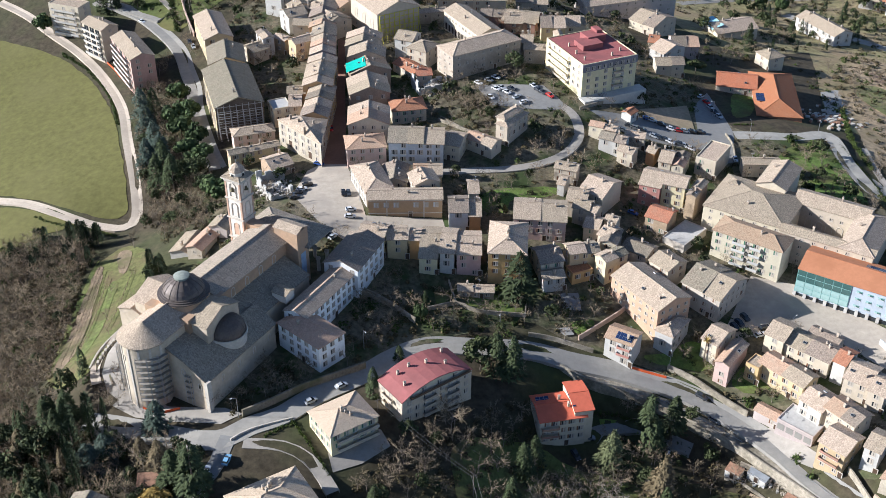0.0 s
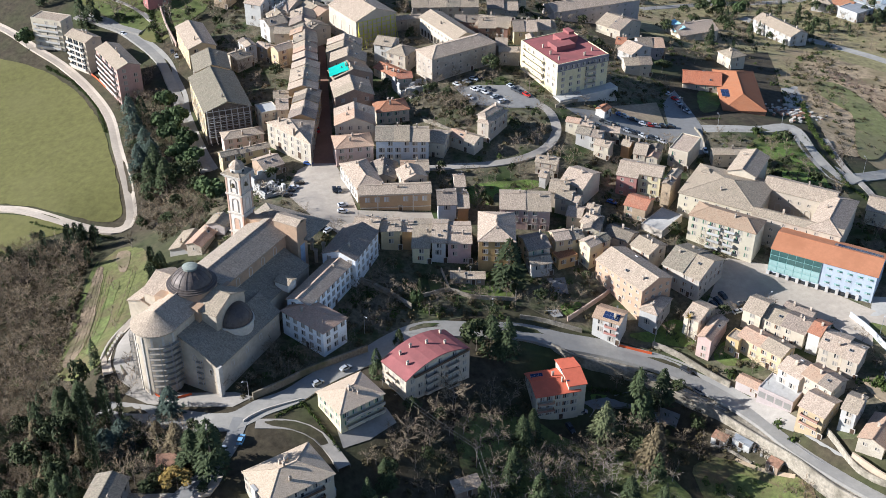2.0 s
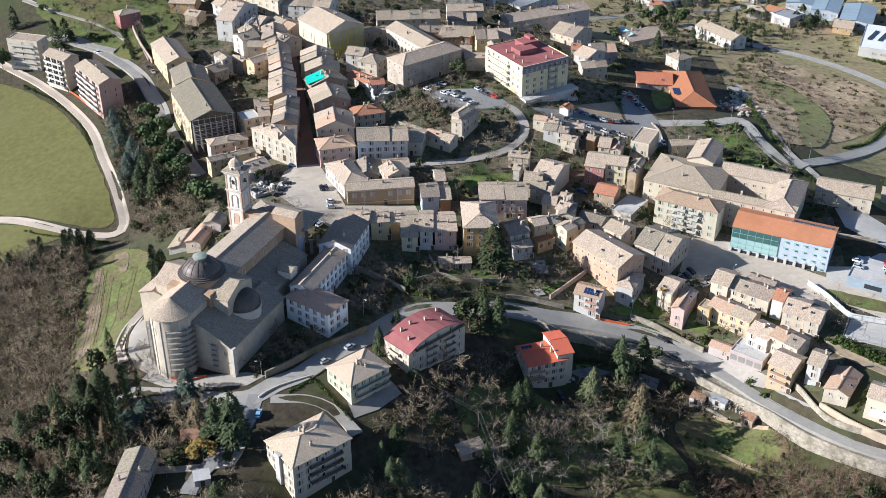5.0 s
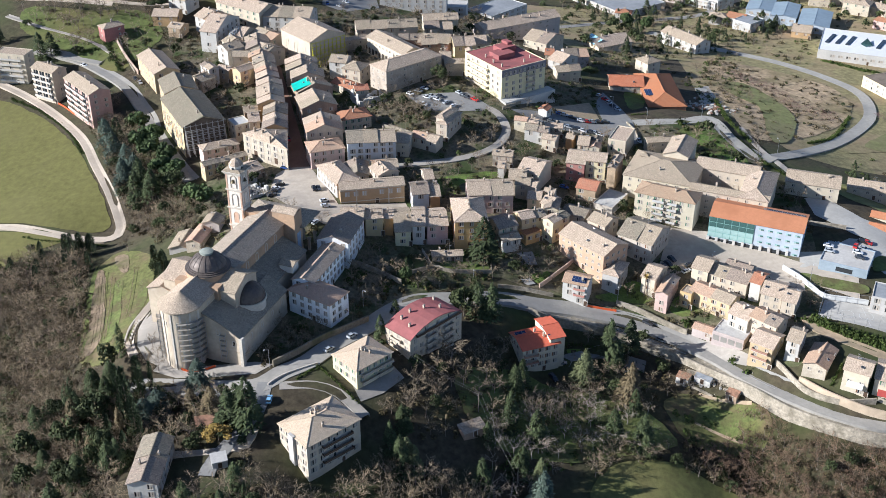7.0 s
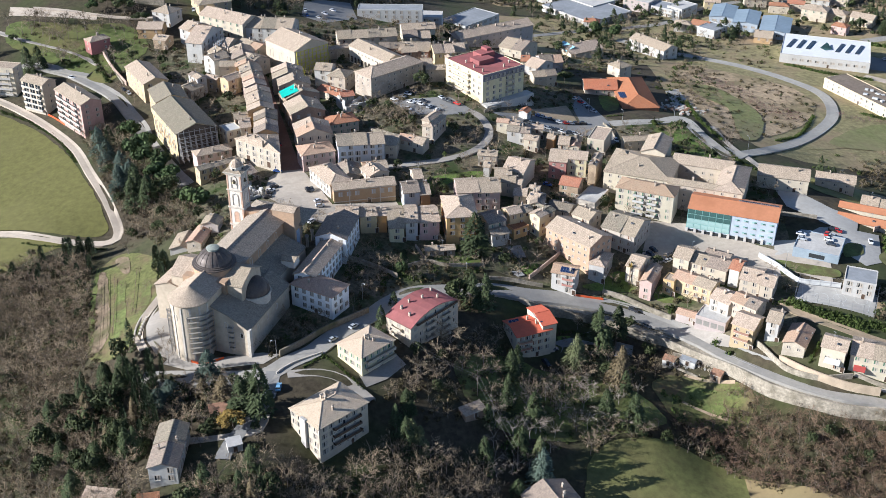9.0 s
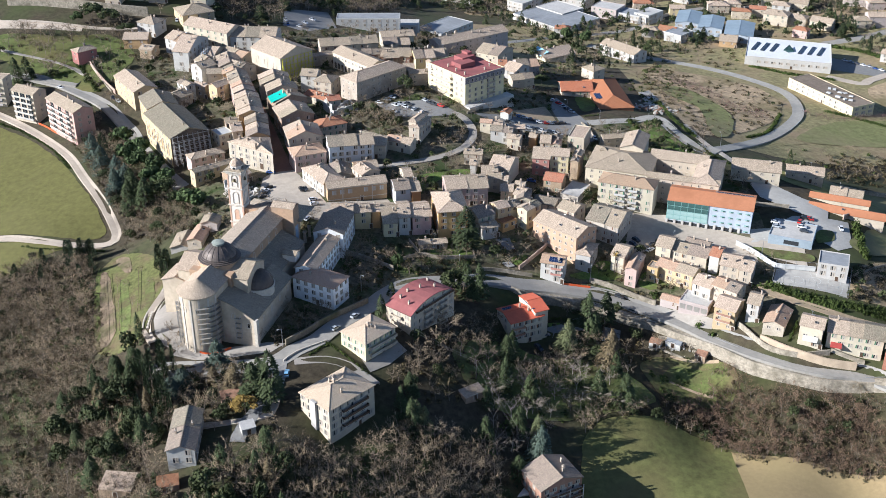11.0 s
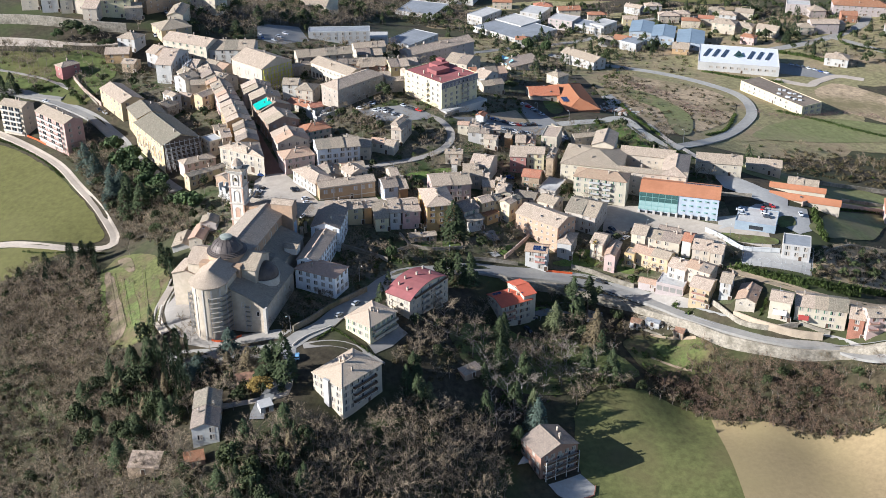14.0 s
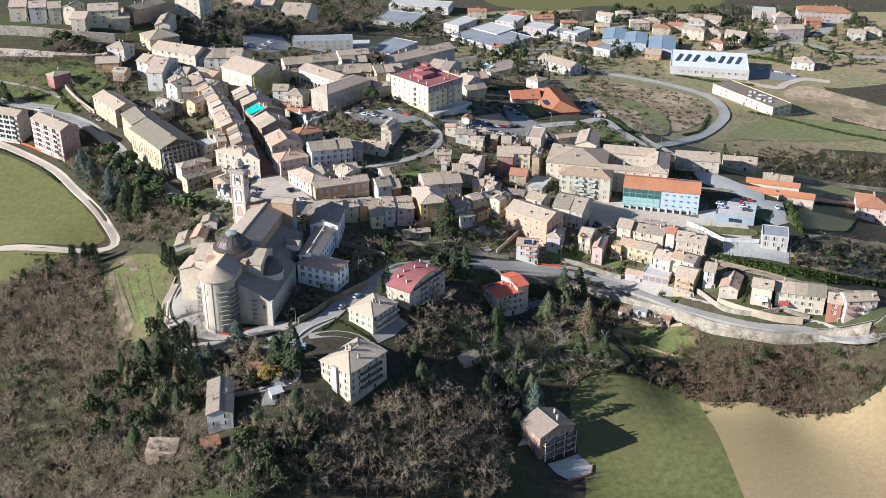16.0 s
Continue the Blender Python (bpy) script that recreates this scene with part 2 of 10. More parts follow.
DRY = surface("dry_hill_grass", (0.41, 0.305, 0.19), 0.5, 0.3, 0.03, 1.0, 0.4, 1.5, coords="World", second=(0.27, 0.22, 0.11))
CONCRETE = surface("yard_concrete", (0.396, 0.378, 0.344), 0.12, 0.6, 0.08, 0.9, 0.1, coords="World")
BANK = surface("green_brown_bank", (0.061, 0.048, 0.028), 0.5, 0.4, 0.035, 1.0, 0.6, 1.2, coords="World", second=(0.056, 0.064, 0.022))

HILL_GRASS = surface("pale_hill_grass", (0.235, 0.205, 0.10), 0.45, 0.3, 0.025, 1.0, 0.5, 1.5, coords="World", second=(0.37, 0.275, 0.165))
GARDEN = surface("garden_turf", (0.115, 0.12, 0.042), 0.45, 0.6, 0.09, 1.0, 0.5, 2.0, coords="World", second=(0.165, 0.125, 0.068))
VINE_EARTH = surface("vine_row_earth", (0.20, 0.15, 0.10), 0.4, 0.8, 0.1, 1.0, 0.4, coords="World", second=(0.13, 0.12, 0.055))
WHITE_WALL = surface("white_render_wall", (0.492, 0.492, 0.476), 0.08, 0.6, 0.1, 0.9, 0.1, coords="World")
GARDEN_GREEN = surface("garden_grass", (0.118, 0.14, 0.044), 0.4, 0.7, 0.12, 1.0, 0.5, 2.0, coords="World", second=(0.125, 0.11, 0.05))
FIELD_SLOPE = surface("thin_winter_grass", (0.125, 0.128, 0.044), 0.35, 0.35, 0.022, 1.0, 0.5, 2.0, coords="World", second=(0.165, 0.14, 0.06))
FAR_FIELD = surface("far_field_grass", (0.185, 0.19, 0.075), 0.3, 0.3, 0.03, 1.0, 0.4, 2.0, coords="World", second=(0.26, 0.225, 0.115))
LANE = surface("pale_worn_asphalt", (0.344, 0.323, 0.284), 0.14, 0.5, 0.05, 0.9, 0.1, coords="World", second=(0.292, 0.280, 0.254))
PLAZA = surface("pale_plaza_paving", (0.43, 0.37, 0.30), 0.14, 0.5, 0.05, 0.9, 0.1, coords="World", second=(0.37, 0.32, 0.265))
OLD_WALL = surface("dark_mossy_stone", (0.22, 0.185, 0.14), 0.35, 1.2, 0.15, 0.95, 0.5, 2.5, coords="World", second=(0.13, 0.13, 0.07))
PINK_WALL = surface("pink_garden_wall", (0.46, 0.34, 0.27), 0.2, 0.8, 0.2, 0.95, 0.2, coords="World")
TAN_WALL = surface("tan_terrace_wall", (0.47, 0.37, 0.265), 0.2, 0.8, 0.2, 0.95, 0.2, coords="World")

# ---- helpers for building ----
HILLS = []


def rise(x, y, height, radius):
    HILLS.append((x, y, height, radius))


def ground_at(x, y):
    """Height of the land: one broad tilt and rounded rises and hollows."""
    h = np.array(HILLS)
    x, y = np.asarray(x, float), np.asarray(y, float)
    z = LAND[0] + LAND[1] * x + LAND[2] * y
    for cx, cy, top, r in h:
        z = z + top * np.exp(-((x - cx) ** 2 + (y - cy) ** 2) / (2 * r * r))
    return z


def g(x, y):
    return float(ground_at(x, y))


def mesh_of(name, verts, faces, materials=(), index=None, uvs=None, smooth=False):
    me = bpy.data.meshes.new(name)
    me.from_pydata([tuple(v) for v in verts], [], faces)
    for m in materials:
        me.materials.append(m)
    if index is not None:
        me.polygons.foreach_set("material_index", index)
    if uvs is not None:
        layer = me.uv_layers.new(name="metres")
        layer.data.foreach_set("uv", np.asarray(uvs, np.float32).ravel())
    if smooth:
        me.polygons.foreach_set("use_smooth", [True] * len(me.polygons))
    me.update()
    return me


class Shape:
    """Collects boxes, prisms and rings of several materials into one mesh."""

    def __init__(self):
        self.verts, self.faces, self.index, self.mats, self.uvs = [], [], [], [], []

    def slot(self, m):
        if m not in self.mats:
            self.mats.append(m)
        return self.mats.index(m)

    def face(self, pts, m, uv=None):
        s = len(self.verts)
        self.verts += [tuple(p) for p in pts]
        self.faces.append(tuple(range(s, s + len(pts))))
        self.index.append(self.slot(m))
        self.uvs += uv if uv else [(p[0], p[1] + p[2]) for p in pts]
        return self

    def box(self, x0, x1, y0, y1, z0, z1, m, turn=0.0, about=(0, 0)):
        c, s = math.cos(radians(turn)), math.sin(radians(turn))
        p = [(x, y, z) for z in (z0, z1) for x, y in ((x0, y0), (x1, y0), (x1, y1), (x0, y1))]
        if turn:
            p = [(about[0] + (x - about[0]) * c - (y - about[1]) * s, about[1] + (x - about[0]) * s + (y - about[1]) * c, z) for x, y, z in p]
        for f in ((3, 2, 1, 0), (4, 5, 6, 7), (0, 1, 5, 4), (1, 2, 6, 5), (2, 3, 7, 6), (3, 0, 4, 7)):
            self.face([p[i] for i in f], m)
        return self

    def bar(self, a, b, r, m, sides=4):
        a, b = Vector(a), Vector(b)
        q = (b - a).to_track_quat("Z", "Y").to_matrix()
        ring = [q @ Vector((r * math.cos(2 * math.pi * (i + 0.5) / sides), r * math.sin(2 * math.pi * (i + 0.5) / sides), 0)) for i in range(sides)]
        for i in range(sides):
            j = (i + 1) % sides
            self.face([a + ring[i], a + ring[j], b + ring[j], b + ring[i]], m)
        self.face([b + v for v in ring], m)
        return self

    def lathe(self, cx, cy, profile, m, sides=24, a0=0.0, a1=360.0, top=True):
        """A turned form from (radius, z) pairs."""
        n = sides
        for (r0, z0), (r1, z1) in zip(profile, profile[1:]):
            for i in range(n):
                p, q = radians(a0 + (a1 - a0) * i / n), radians(a0 + (a1 - a0) * (i + 1) / n)
                pts = [(cx + r0 * math.cos(p), cy + r0 * math.sin(p), z0), (cx + r0 * math.cos(q), cy + r0 * math.sin(q), z0),
                       (cx + r1 * math.cos(q), cy + r1 * math.sin(q), z1), (cx + r1 * math.cos(p), cy + r1 * math.sin(p), z1)]
                s0 = math.hypot(r1 - r0, z1 - z0)
                uv = [(p * r0, 0), (q * r0, 0), (q * r0, s0), (p * r0, s0)]
                if r1 < 0.02:
                    pts, uv = pts[:3], uv[:3]
                elif r0 < 0.02:
                    pts, uv = [pts[0]] + pts[2:], [uv[0]] + uv[2:]
                self.face(pts, m, uv)
        return self

    def made(self, name, smooth=False):
        return mesh_of(name, self.verts, self.faces, self.mats, self.index, self.uvs, smooth)


def part(name, shape, parent, label="", at=None):
    """One mesh object under a thing or under a part."""
    ob = new(name, shape.made(name) if isinstance(shape, Shape) else shape)
    ob.parent = parent
    if at is not None:
        ob.matrix_basis = at
    if label:
        ob["label"] = label
    return ob


def thing(name, at, label, category, group=""):
    ob = new(name)
    ob.matrix_basis = at
    ob.empty_display_size = 0.5
    return tagged(ob, label, category, group)


def smooth_line(points, step=3.0):
    """A soft curve through the points, as evenly spaced places."""
    p = [Vector(q) for q in points]
    p = [2 * p[0] - p[1]] + p + [2 * p[-1] - p[-2]]
    out = []
    for a, b, c, d in zip(p, p[1:], p[2:], p[3:]):
        n = max(1, int((c - b).length / step))
        for i in range(n):
            t = i / n
            out.append(0.5 * (2 * b + (c - a) * t + (2 * a - 5 * b + 4 * c - d) * t * t + (3 * b - a - 3 * c + d) * t ** 3))
    return out + [p[-2]]


ROADS, PAVED = [], []  # lines with half widths, and outlines, where nothing grows


def strip(name, points, width, material, lift=0.3, label="", category="road", kind="structure", heights=None):
    """A road laid over the land; its bed is level across."""
    line = smooth_line([(x, y, 0) for x, y in points])
    ROADS.append((np.array([(v.x, v.y) for v in line]), width / 2))
    zs = ground_at([v.x for v in line], [v.y for v in line])
    zs = np.convolve(np.pad(zs, 4, mode="edge"), np.ones(9) / 9, "valid")
    verts, faces = [], []
    for i, v in enumerate(line):
        d = (line[min(i + 1, len(line) - 1)] - line[max(i - 1, 0)]).normalized()
        side = Vector((-d.y, d.x, 0))
        for k, dz in ((-0.5, -1.2), (-0.5, 0), (-0.17, 0.04), (0.17, 0.04), (0.5, 0), (0.5, -1.2)):
            w = v + side * (width * k)
            zz = max(zs[i], g(w.x, w.y) - 0.15) if abs(k) == 0.5 and dz == 0 else zs[i]
            verts.append((w.x, w.y, zz + lift + dz))
        if i:
            s = 6 * i
            faces += [(s - 6 + k, s - 5 + k, s + 1 + k, s + k) for k in range(5)]
    ob = new(name, mesh_of(name, verts, [f[::-1] for f in faces], [material], smooth=False))
    return tagged(ob, label, category, kind=kind)


def soft_outline(outline):
    """Grown ground has rounded, ragged borders: cut the corners twice, then wander a little."""
    for _ in range(2):
        cut = []
        for (x0, y0), (x1, y1) in zip(outline, outline[1:] + outline[:1]):
            cut += [(0.8 * x0 + 0.2 * x1, 0.8 * y0 + 0.2 * y1), (0.2 * x0 + 0.8 * x1, 0.2 * y0 + 0.8 * y1)]
        outline = cut
    out, rng = [], random.Random(int(abs(outline[0][0] * 17 + outline[0][1] * 31)))
    for (x0, y0), (x1, y1) in zip(outline, outline[1:] + outline[:1]):
        run = math.hypot(x1 - x0, y1 - y0)
        n = max(1, int(run / 3.0))
        for i in range(n):
            k = min(0.55, 0.12 * run / n)
            out.append((x0 + (x1 - x0) * i / n + rng.uniform(-k, k), y0 + (y1 - y0) * i / n + rng.uniform(-k, k)))
    return out


def patch(name, outline, material, lift=0.2, step=4.0, label="", category="ground", kind="structure"):
    """A piece of ground with its own cover, following the land."""
    from mathutils import geometry
    if material in (ASPHALT, ROAD, LANE, PLAZA, PAVING, STREET, CONCRETE, GRAVEL, DIRT):
        PAVED.append(outline)
    elif material is not PLOUGHED and name not in ("street", "sports_court"):
        outline = soft_outline(outline)
    xs, ys = [p[0] for p in outline], [p[1] for p in outline]
    pts = []
    for (x0, y0), (x1, y1) in zip(outline, outline[1:] + outline[:1]):
        n = max(1, int(math.hypot(x1 - x0, y1 - y0) / step))
        pts += [Vector((x0 + (x1 - x0) * i / n, y0 + (y1 - y0) * i / n)) for i in range(n)]
    edges = [(i, (i + 1) % len(pts)) for i in range(len(pts))]
    inner = [Vector((x + 0.37, y + 0.21)) for x in np.arange(min(xs), max(xs), step) for y in np.arange(min(ys), max(ys), step)]
    v, _, f, *_ = geometry.delaunay_2d_cdt(pts + inner, edges, [], 1, 0.01)
    z = ground_at([p.x for p in v], [p.y for p in v])
    ob = new(name, mesh_of(name, [(p.x, p.y, float(h) + lift) for p, h in zip(v, z)], f, [material], smooth=True))
    return tagged(ob, label, category, kind=kind)


def terrace(name, outline, material, z, label, category):
    """Level made-up ground held by a low stone edge."""
    s = Shape()
    area = sum(x0 * y1 - x1 * y0 for (x0, y0), (x1, y1) in zip(outline, outline[1:] + outline[:1]))
    o = outline if area > 0 else outline[::-1]
    s.face([(x, y, z) for x, y in o], material)
    for (x0, y0), (x1, y1) in zip(o, o[1:] + o[:1]):
        s.face([(x0, y0, z - 9), (x1, y1, z - 9), (x1, y1, z), (x0, y0, z)], STONE_WALL)
    return tagged(new(name, s.made(name)), label, category, kind="structure")


def wall_run(name, points, height, thick, material, label, category="wall", sink=2.0, lift=0.0, kind="structure"):
    """A free-standing or retaining wall along a line; its top follows the land."""
    line = smooth_line([(x, y, 0) for x, y in points], 2.5)
    verts, faces = [], []
    for i, v in enumerate(line):
        d = (line[min(i + 1, len(line) - 1)] - line[max(i - 1, 0)]).normalized()
        side = Vector((-d.y, d.x, 0)) * (thick / 2)
        z = g(v.x, v.y) + lift
        for q, h in ((v - side, -sink), (v - side, height), (v + side, height), (v + side, -sink)):
            verts.append((q.x, q.y, z + h))
        if i:
            s = 4 * i
            faces += [(s - 4 + k, s + k, s + 1 + k, s - 3 + k) for k in range(3)]
    faces += [(0, 1, 2, 3), tuple(len(verts) - 4 + k for k in (3, 2, 1, 0))]
    return tagged(new(name, mesh_of(name, verts, faces, [material])), label, category, kind=kind)

# ---- the land ----
LAND = (-55.285, 0.00411, 0.00140)
rise(-400, 60, 6.99, 130)
rise(-400, 220, 0.27, 130)
rise(-400, 380, 7.71, 130)
rise(-400, 540, -2.92, 130)
rise(-400, 700, -14.73, 130)
rise(-240, 60, -0.32, 130)
rise(-240, 220, -13.62, 130)
rise(-240, 380, -1.85, 130)
rise(-240, 700, 51.35, 130)
rise(-80, 60, 5.62, 130)
rise(-80, 220, 20.34, 130)
rise(-80, 380, 18.19, 130)
rise(-80, 540, 2.09, 130)
rise(-80, 700, 45.54, 130)
rise(80, 60, -12.03, 130)
rise(80, 220, 5.71, 130)
rise(80, 380, 21.64, 130)
rise(80, 540, 22.17, 130)
rise(80, 700, -12.42, 130)
rise(240, 60, 2.57, 130)
rise(240, 220, 5.90, 130)
rise(240, 380, 4.02, 130)
rise(240, 540, 2.23, 130)
rise(240, 700, 0.54, 130)
rise(400, 60, -0.75, 130)
rise(400, 220, -0.49, 130)
rise(400, 380, -1.43, 130)
rise(400, 540, 5.14, 130)
rise(400, 700, -3.25, 130)
rise(-35, 365, 0.13, 32)
rise(-62, 330, 9.31, 32)
rise(-20, 430, 0.79, 32)
rise(-5, 500, 3.00, 32)
rise(61, 436, 4.64, 32)
rise(110, 436, -4.11, 32)
rise(155, 430, 4.00, 32)
rise(190, 388, 0.90, 32)
rise(124, 319, -1.25, 32)
rise(190, 340, 6.73, 32)
rise(210, 300, 7.17, 32)
rise(180, 250, 11.79, 32)
rise(120, 275, 2.60, 32)
rise(132, 217, 8.34, 32)
rise(200, 170, 5.83, 32)
rise(58, 284, -5.29, 32)
rise(10, 282, 0.94, 32)
rise(75, 330, -0.25, 32)
rise(75, 380, -4.23, 32)
rise(0, 330, -2.02, 32)
rise(-104, 275, 2.29, 32)
rise(-57, 235, 10.09, 32)
rise(84, 234, -15.32, 32)
rise(30, 188, -10.79, 32)
rise(-40, 170, 2.68, 32)
rise(-98, 185, 14.70, 32)
rise(0, 140, -4.44, 32)
rise(60, 140, -6.72, 32)
rise(130, 150, -8.22, 32)
rise(-125, 349, -0.28, 32)
rise(-160, 220, -1.72, 32)
rise(-200, 300, -1.59, 32)
rise(-150, 150, 2.09, 32)
rise(-200, 450, 1.54, 32)
rise(-170, 400, 2.65, 32)
rise(-142, 460, 0.89, 32)
rise(-165, 517, -0.62, 32)
rise(-95, 400, 3.12, 32)
rise(-100, 500, 4.86, 32)
rise(-70, 450, 4.10, 32)
rise(50, 500, 3.73, 32)
rise(110, 500, -1.17, 32)
rise(180, 480, -1.80, 32)
rise(88, 245, -3.18, 17)
rise(104, 222, -7.82, 17)
rise(120, 200, -1.45, 17)
rise(140, 182, -9.60, 17)
rise(100, 200, -8.26, 17)
rise(78, 228, 8.59, 17)
rise(70, 255, 3.98, 17)
rise(104, 262, 0.18, 17)
rise(118, 238, 6.36, 17)
rise(137, 214, 4.35, 17)
rise(161, 197, 2.13, 17)
rise(182, 180, 23.65, 17)
rise(-104, 275, 10.35, 17)
rise(-12, 250, 2.63, 17)
rise(-120, 380, -6.31, 17)

rise(38, 252, -5.0, 10)
rise(-46, 200, -3.5, 10)
# the foot of the retaining wall below the road
rise(42.4, 274.8, -3.6, 6)
rise(50.8, 271.1, -3.6, 6)
rise(58.8, 268.6, -3.6, 6)
rise(66.2, 265.4, -3.6, 6)
rise(73.8, 261.6, -3.6, 6)
rise(81.0, 257.5, -3.6, 6)
rise(86.5, 253.3, -0.6, 6)
rise(96.9, 240.5, -0.6, 6)
rise(104.6, 229.9, -0.6, 6)
rise(111.7, 218.8, -0.6, 6)
rise(120.0, 208.4, -0.6, 6)

step_x = np.concatenate([-np.geomspace(2600, 340, 16), np.arange(-320, 430, 4.0), np.geomspace(450, 3200, 20)])
step_y = np.concatenate([-np.geomspace(900, 60, 8), np.arange(-40, 700, 4.0), np.geomspace(715, 3400, 24)])
gx, gy = np.meshgrid(step_x, step_y)
gz = ground_at(gx, gy)
cols = len(step_x)
land = new("ground", mesh_of("ground", np.stack([gx.ravel(), gy.ravel(), gz.ravel()], 1).tolist(),
                             [(r * cols + c, r * cols + c + 1, (r + 1) * cols + c + 1, (r + 1) * cols + c) for r in range(len(step_y) - 1) for c in range(cols - 1)], [SCRUB], smooth=True))
tagged(land, "brown winter scrub and grass on a hill slope", "ground", kind="structure")

# ---- houses ----
def relief(name, xs, zs, cells):
    """One connected panel on a wall that faces -y: cells[row][column] = (how far it stands out, material)."""
    verts, faces, index, mats, at = [], [], [], [], {}

    def v(x, y, z):
        key = (round(x, 4), round(y, 4), round(z, 4))
        if key not in at:
            at[key] = len(verts)
            verts.append(key)
        return at[key]

    def put(pts, m):
        if m not in mats:
            mats.append(m)
        faces.append([v(*p) for p in pts])
        index.append(mats.index(m))

    rows, cols = len(zs) - 1, len(xs) - 1
    for r in range(rows):
        for c in range(cols):
            d, m = cells[r][c]
            if m is None:
                continue
            x0, x1, z0, z1 = xs[c], xs[c + 1], zs[r], zs[r + 1]
            put([(x0, -d, z0), (x1, -d, z0), (x1, -d, z1), (x0, -d, z1)], m)
            for rr, cc, a, b in ((r - 1, c, (x0, z0), (x1, z0)), (r + 1, c, (x1, z1), (x0, z1)), (r, c - 1, (x0, z1), (x0, z0)), (r, c + 1, (x1, z0), (x1, z1))):
                o = cells[rr][cc] if 0 <= rr < rows and 0 <= cc < cols else (-0.05, None)
                e = o[0] if o[1] is not None else -0.05
                if e < d:
                    put([(a[0], -e, a[1]), (b[0], -e, b[1]), (b[0], -d, b[1]), (a[0], -d, a[1])], m)
    return mesh_of(name, verts, faces, mats, index)


def window_mesh(name, w, h, shutter=None, closed=False):
    f, gl, s = (0.07, FRAME), (0.015, GLASS), (0.10, shutter)
    out = s if shutter and not closed else (0, None)
    sill = (0.16, STONE_TRIM)
    mid = gl if not (shutter and closed) else (0.05, shutter)
    xs = [-w - 0.1, -w / 2 - 0.12, -w / 2, -0.04, 0.04, w / 2, w / 2 + 0.12, w + 0.1]
    zs = [-0.18, -0.06, 0, h, h + 0.12]
    rows = [[(0, None), sill, sill, sill, sill, sill, sill, (0, None)], [(0, None), f, f, f, f, f, f, (0, None)]]
    rows.append([out, f, mid, f, f, mid, f, out])
    rows.append([(0, None), f, f, f, f, f, f, (0, None)])
    return relief(name, xs, zs, rows)


WINDOWS = {
    "pale": [window_mesh("window", 1.2, 1.9, SHUTTER_PALE, True), window_mesh("window", 1.2, 1.9, SHUTTER_PALE, True)],
    "plain": [window_mesh("window", 1.0, 1.5), window_mesh("window", 1.0, 1.5, SHUTTER_GREY, True)],
    "brown": [window_mesh("window", 1.0, 1.5, SHUTTER_BROWN), window_mesh("window", 1.0, 1.5, SHUTTER_BROWN, True), window_mesh("window", 1.0, 1.5)],
    "green": [window_mesh("window", 1.0, 1.5, SHUTTER_GREEN), window_mesh("window", 1.0, 1.5, SHUTTER_GREEN, True)],
    "grey": [window_mesh("window", 1.1, 1.8, SHUTTER_GREY), window_mesh("window", 1.1, 1.8)],
    "small": [window_mesh("window", 0.8, 1.0)],
    "wide": [window_mesh("window", 1.8, 1.4), window_mesh("window", 1.8, 1.4, SHUTTER_GREY, True)],
}


def door_mesh():
    t, d, p = (0.1, STONE_TRIM), (0.02, DARK_WOOD), (0.05, DARK_WOOD)
    rows = [[t, d, p, d, p, d, t], [t, d, d, d, d, d, t], [t, d, p, d, p, d, t], [t, d, d, d, d, d, t], [t] * 7]
    return relief("door", [-0.85, -0.65, -0.5, -0.1, 0.1, 0.5, 0.65, 0.85][:8], [0, 0.9, 1.1, 2.0, 2.2, 2.4], rows)


def chimney_mesh(h):
    s = Shape()
    s.box(-0.35, 0.35, -0.28, 0.28, -1.2, h, CHIMNEY)
    s.box(-0.42, 0.42, -0.35, 0.35, h, h + 0.12, STONE_TRIM)
    s.box(-0.3, 0.3, -0.22, 0.22, h + 0.12, h + 0.38, CHIMNEY)
    for a in (-1, 1):
        s.face([(-0.42, a * 0.35, h + 0.38), (0.42, a * 0.35, h + 0.38), (0.42, 0, h + 0.6), (-0.42, 0, h + 0.6)], CHIMNEY)
        s.face([(a * 0.42, -0.35, h + 0.38), (a * 0.42, 0.35, h + 0.38), (a * 0.42, 0, h + 0.6)], CHIMNEY)
    return s.made("chimney")


DOOR = door_mesh()
CHIMNEYS = [chimney_mesh(0.9), chimney_mesh(1.3)]
PITCH = 0.38


def gable_roof(l, w, z, m, pitch=PITCH, over=0.0):
    """Two slabs of tiles along x with a ridge cap."""
    s, h, th = Shape(), w / 2 * pitch, 0.22
    sl = math.hypot(w / 2, h)
    for a in (-1, 1):
        e0, e1 = (-l / 2, a * w / 2, z), (l / 2, a * w / 2, z)
        r0, r1 = (-l / 2, 0, z + h), (l / 2, 0, z + h)
        low = lambda p: (p[0], p[1], p[2] - th)
        top = [e0, e1, r1, r0] if a < 0 else [e1, e0, r0, r1]
        s.face(top, m, [(top[0][0], 0), (top[1][0], 0), (top[1][0], sl), (top[0][0], sl)])
        s.face([low(p) for p in top[::-1]], DARK_WOOD)
        s.face([low(top[0]), low(top[1]), top[1], top[0]], m)
        s.face([low(top[1]), low(top[2]), top[2], top[1]], m)
        s.face([low(top[3]), low(top[0]), top[0], top[3]], m)
    s.box(-l / 2, l / 2, -0.16, 0.16, z + h - 0.06, z + h + 0.1, m)
    return s, h


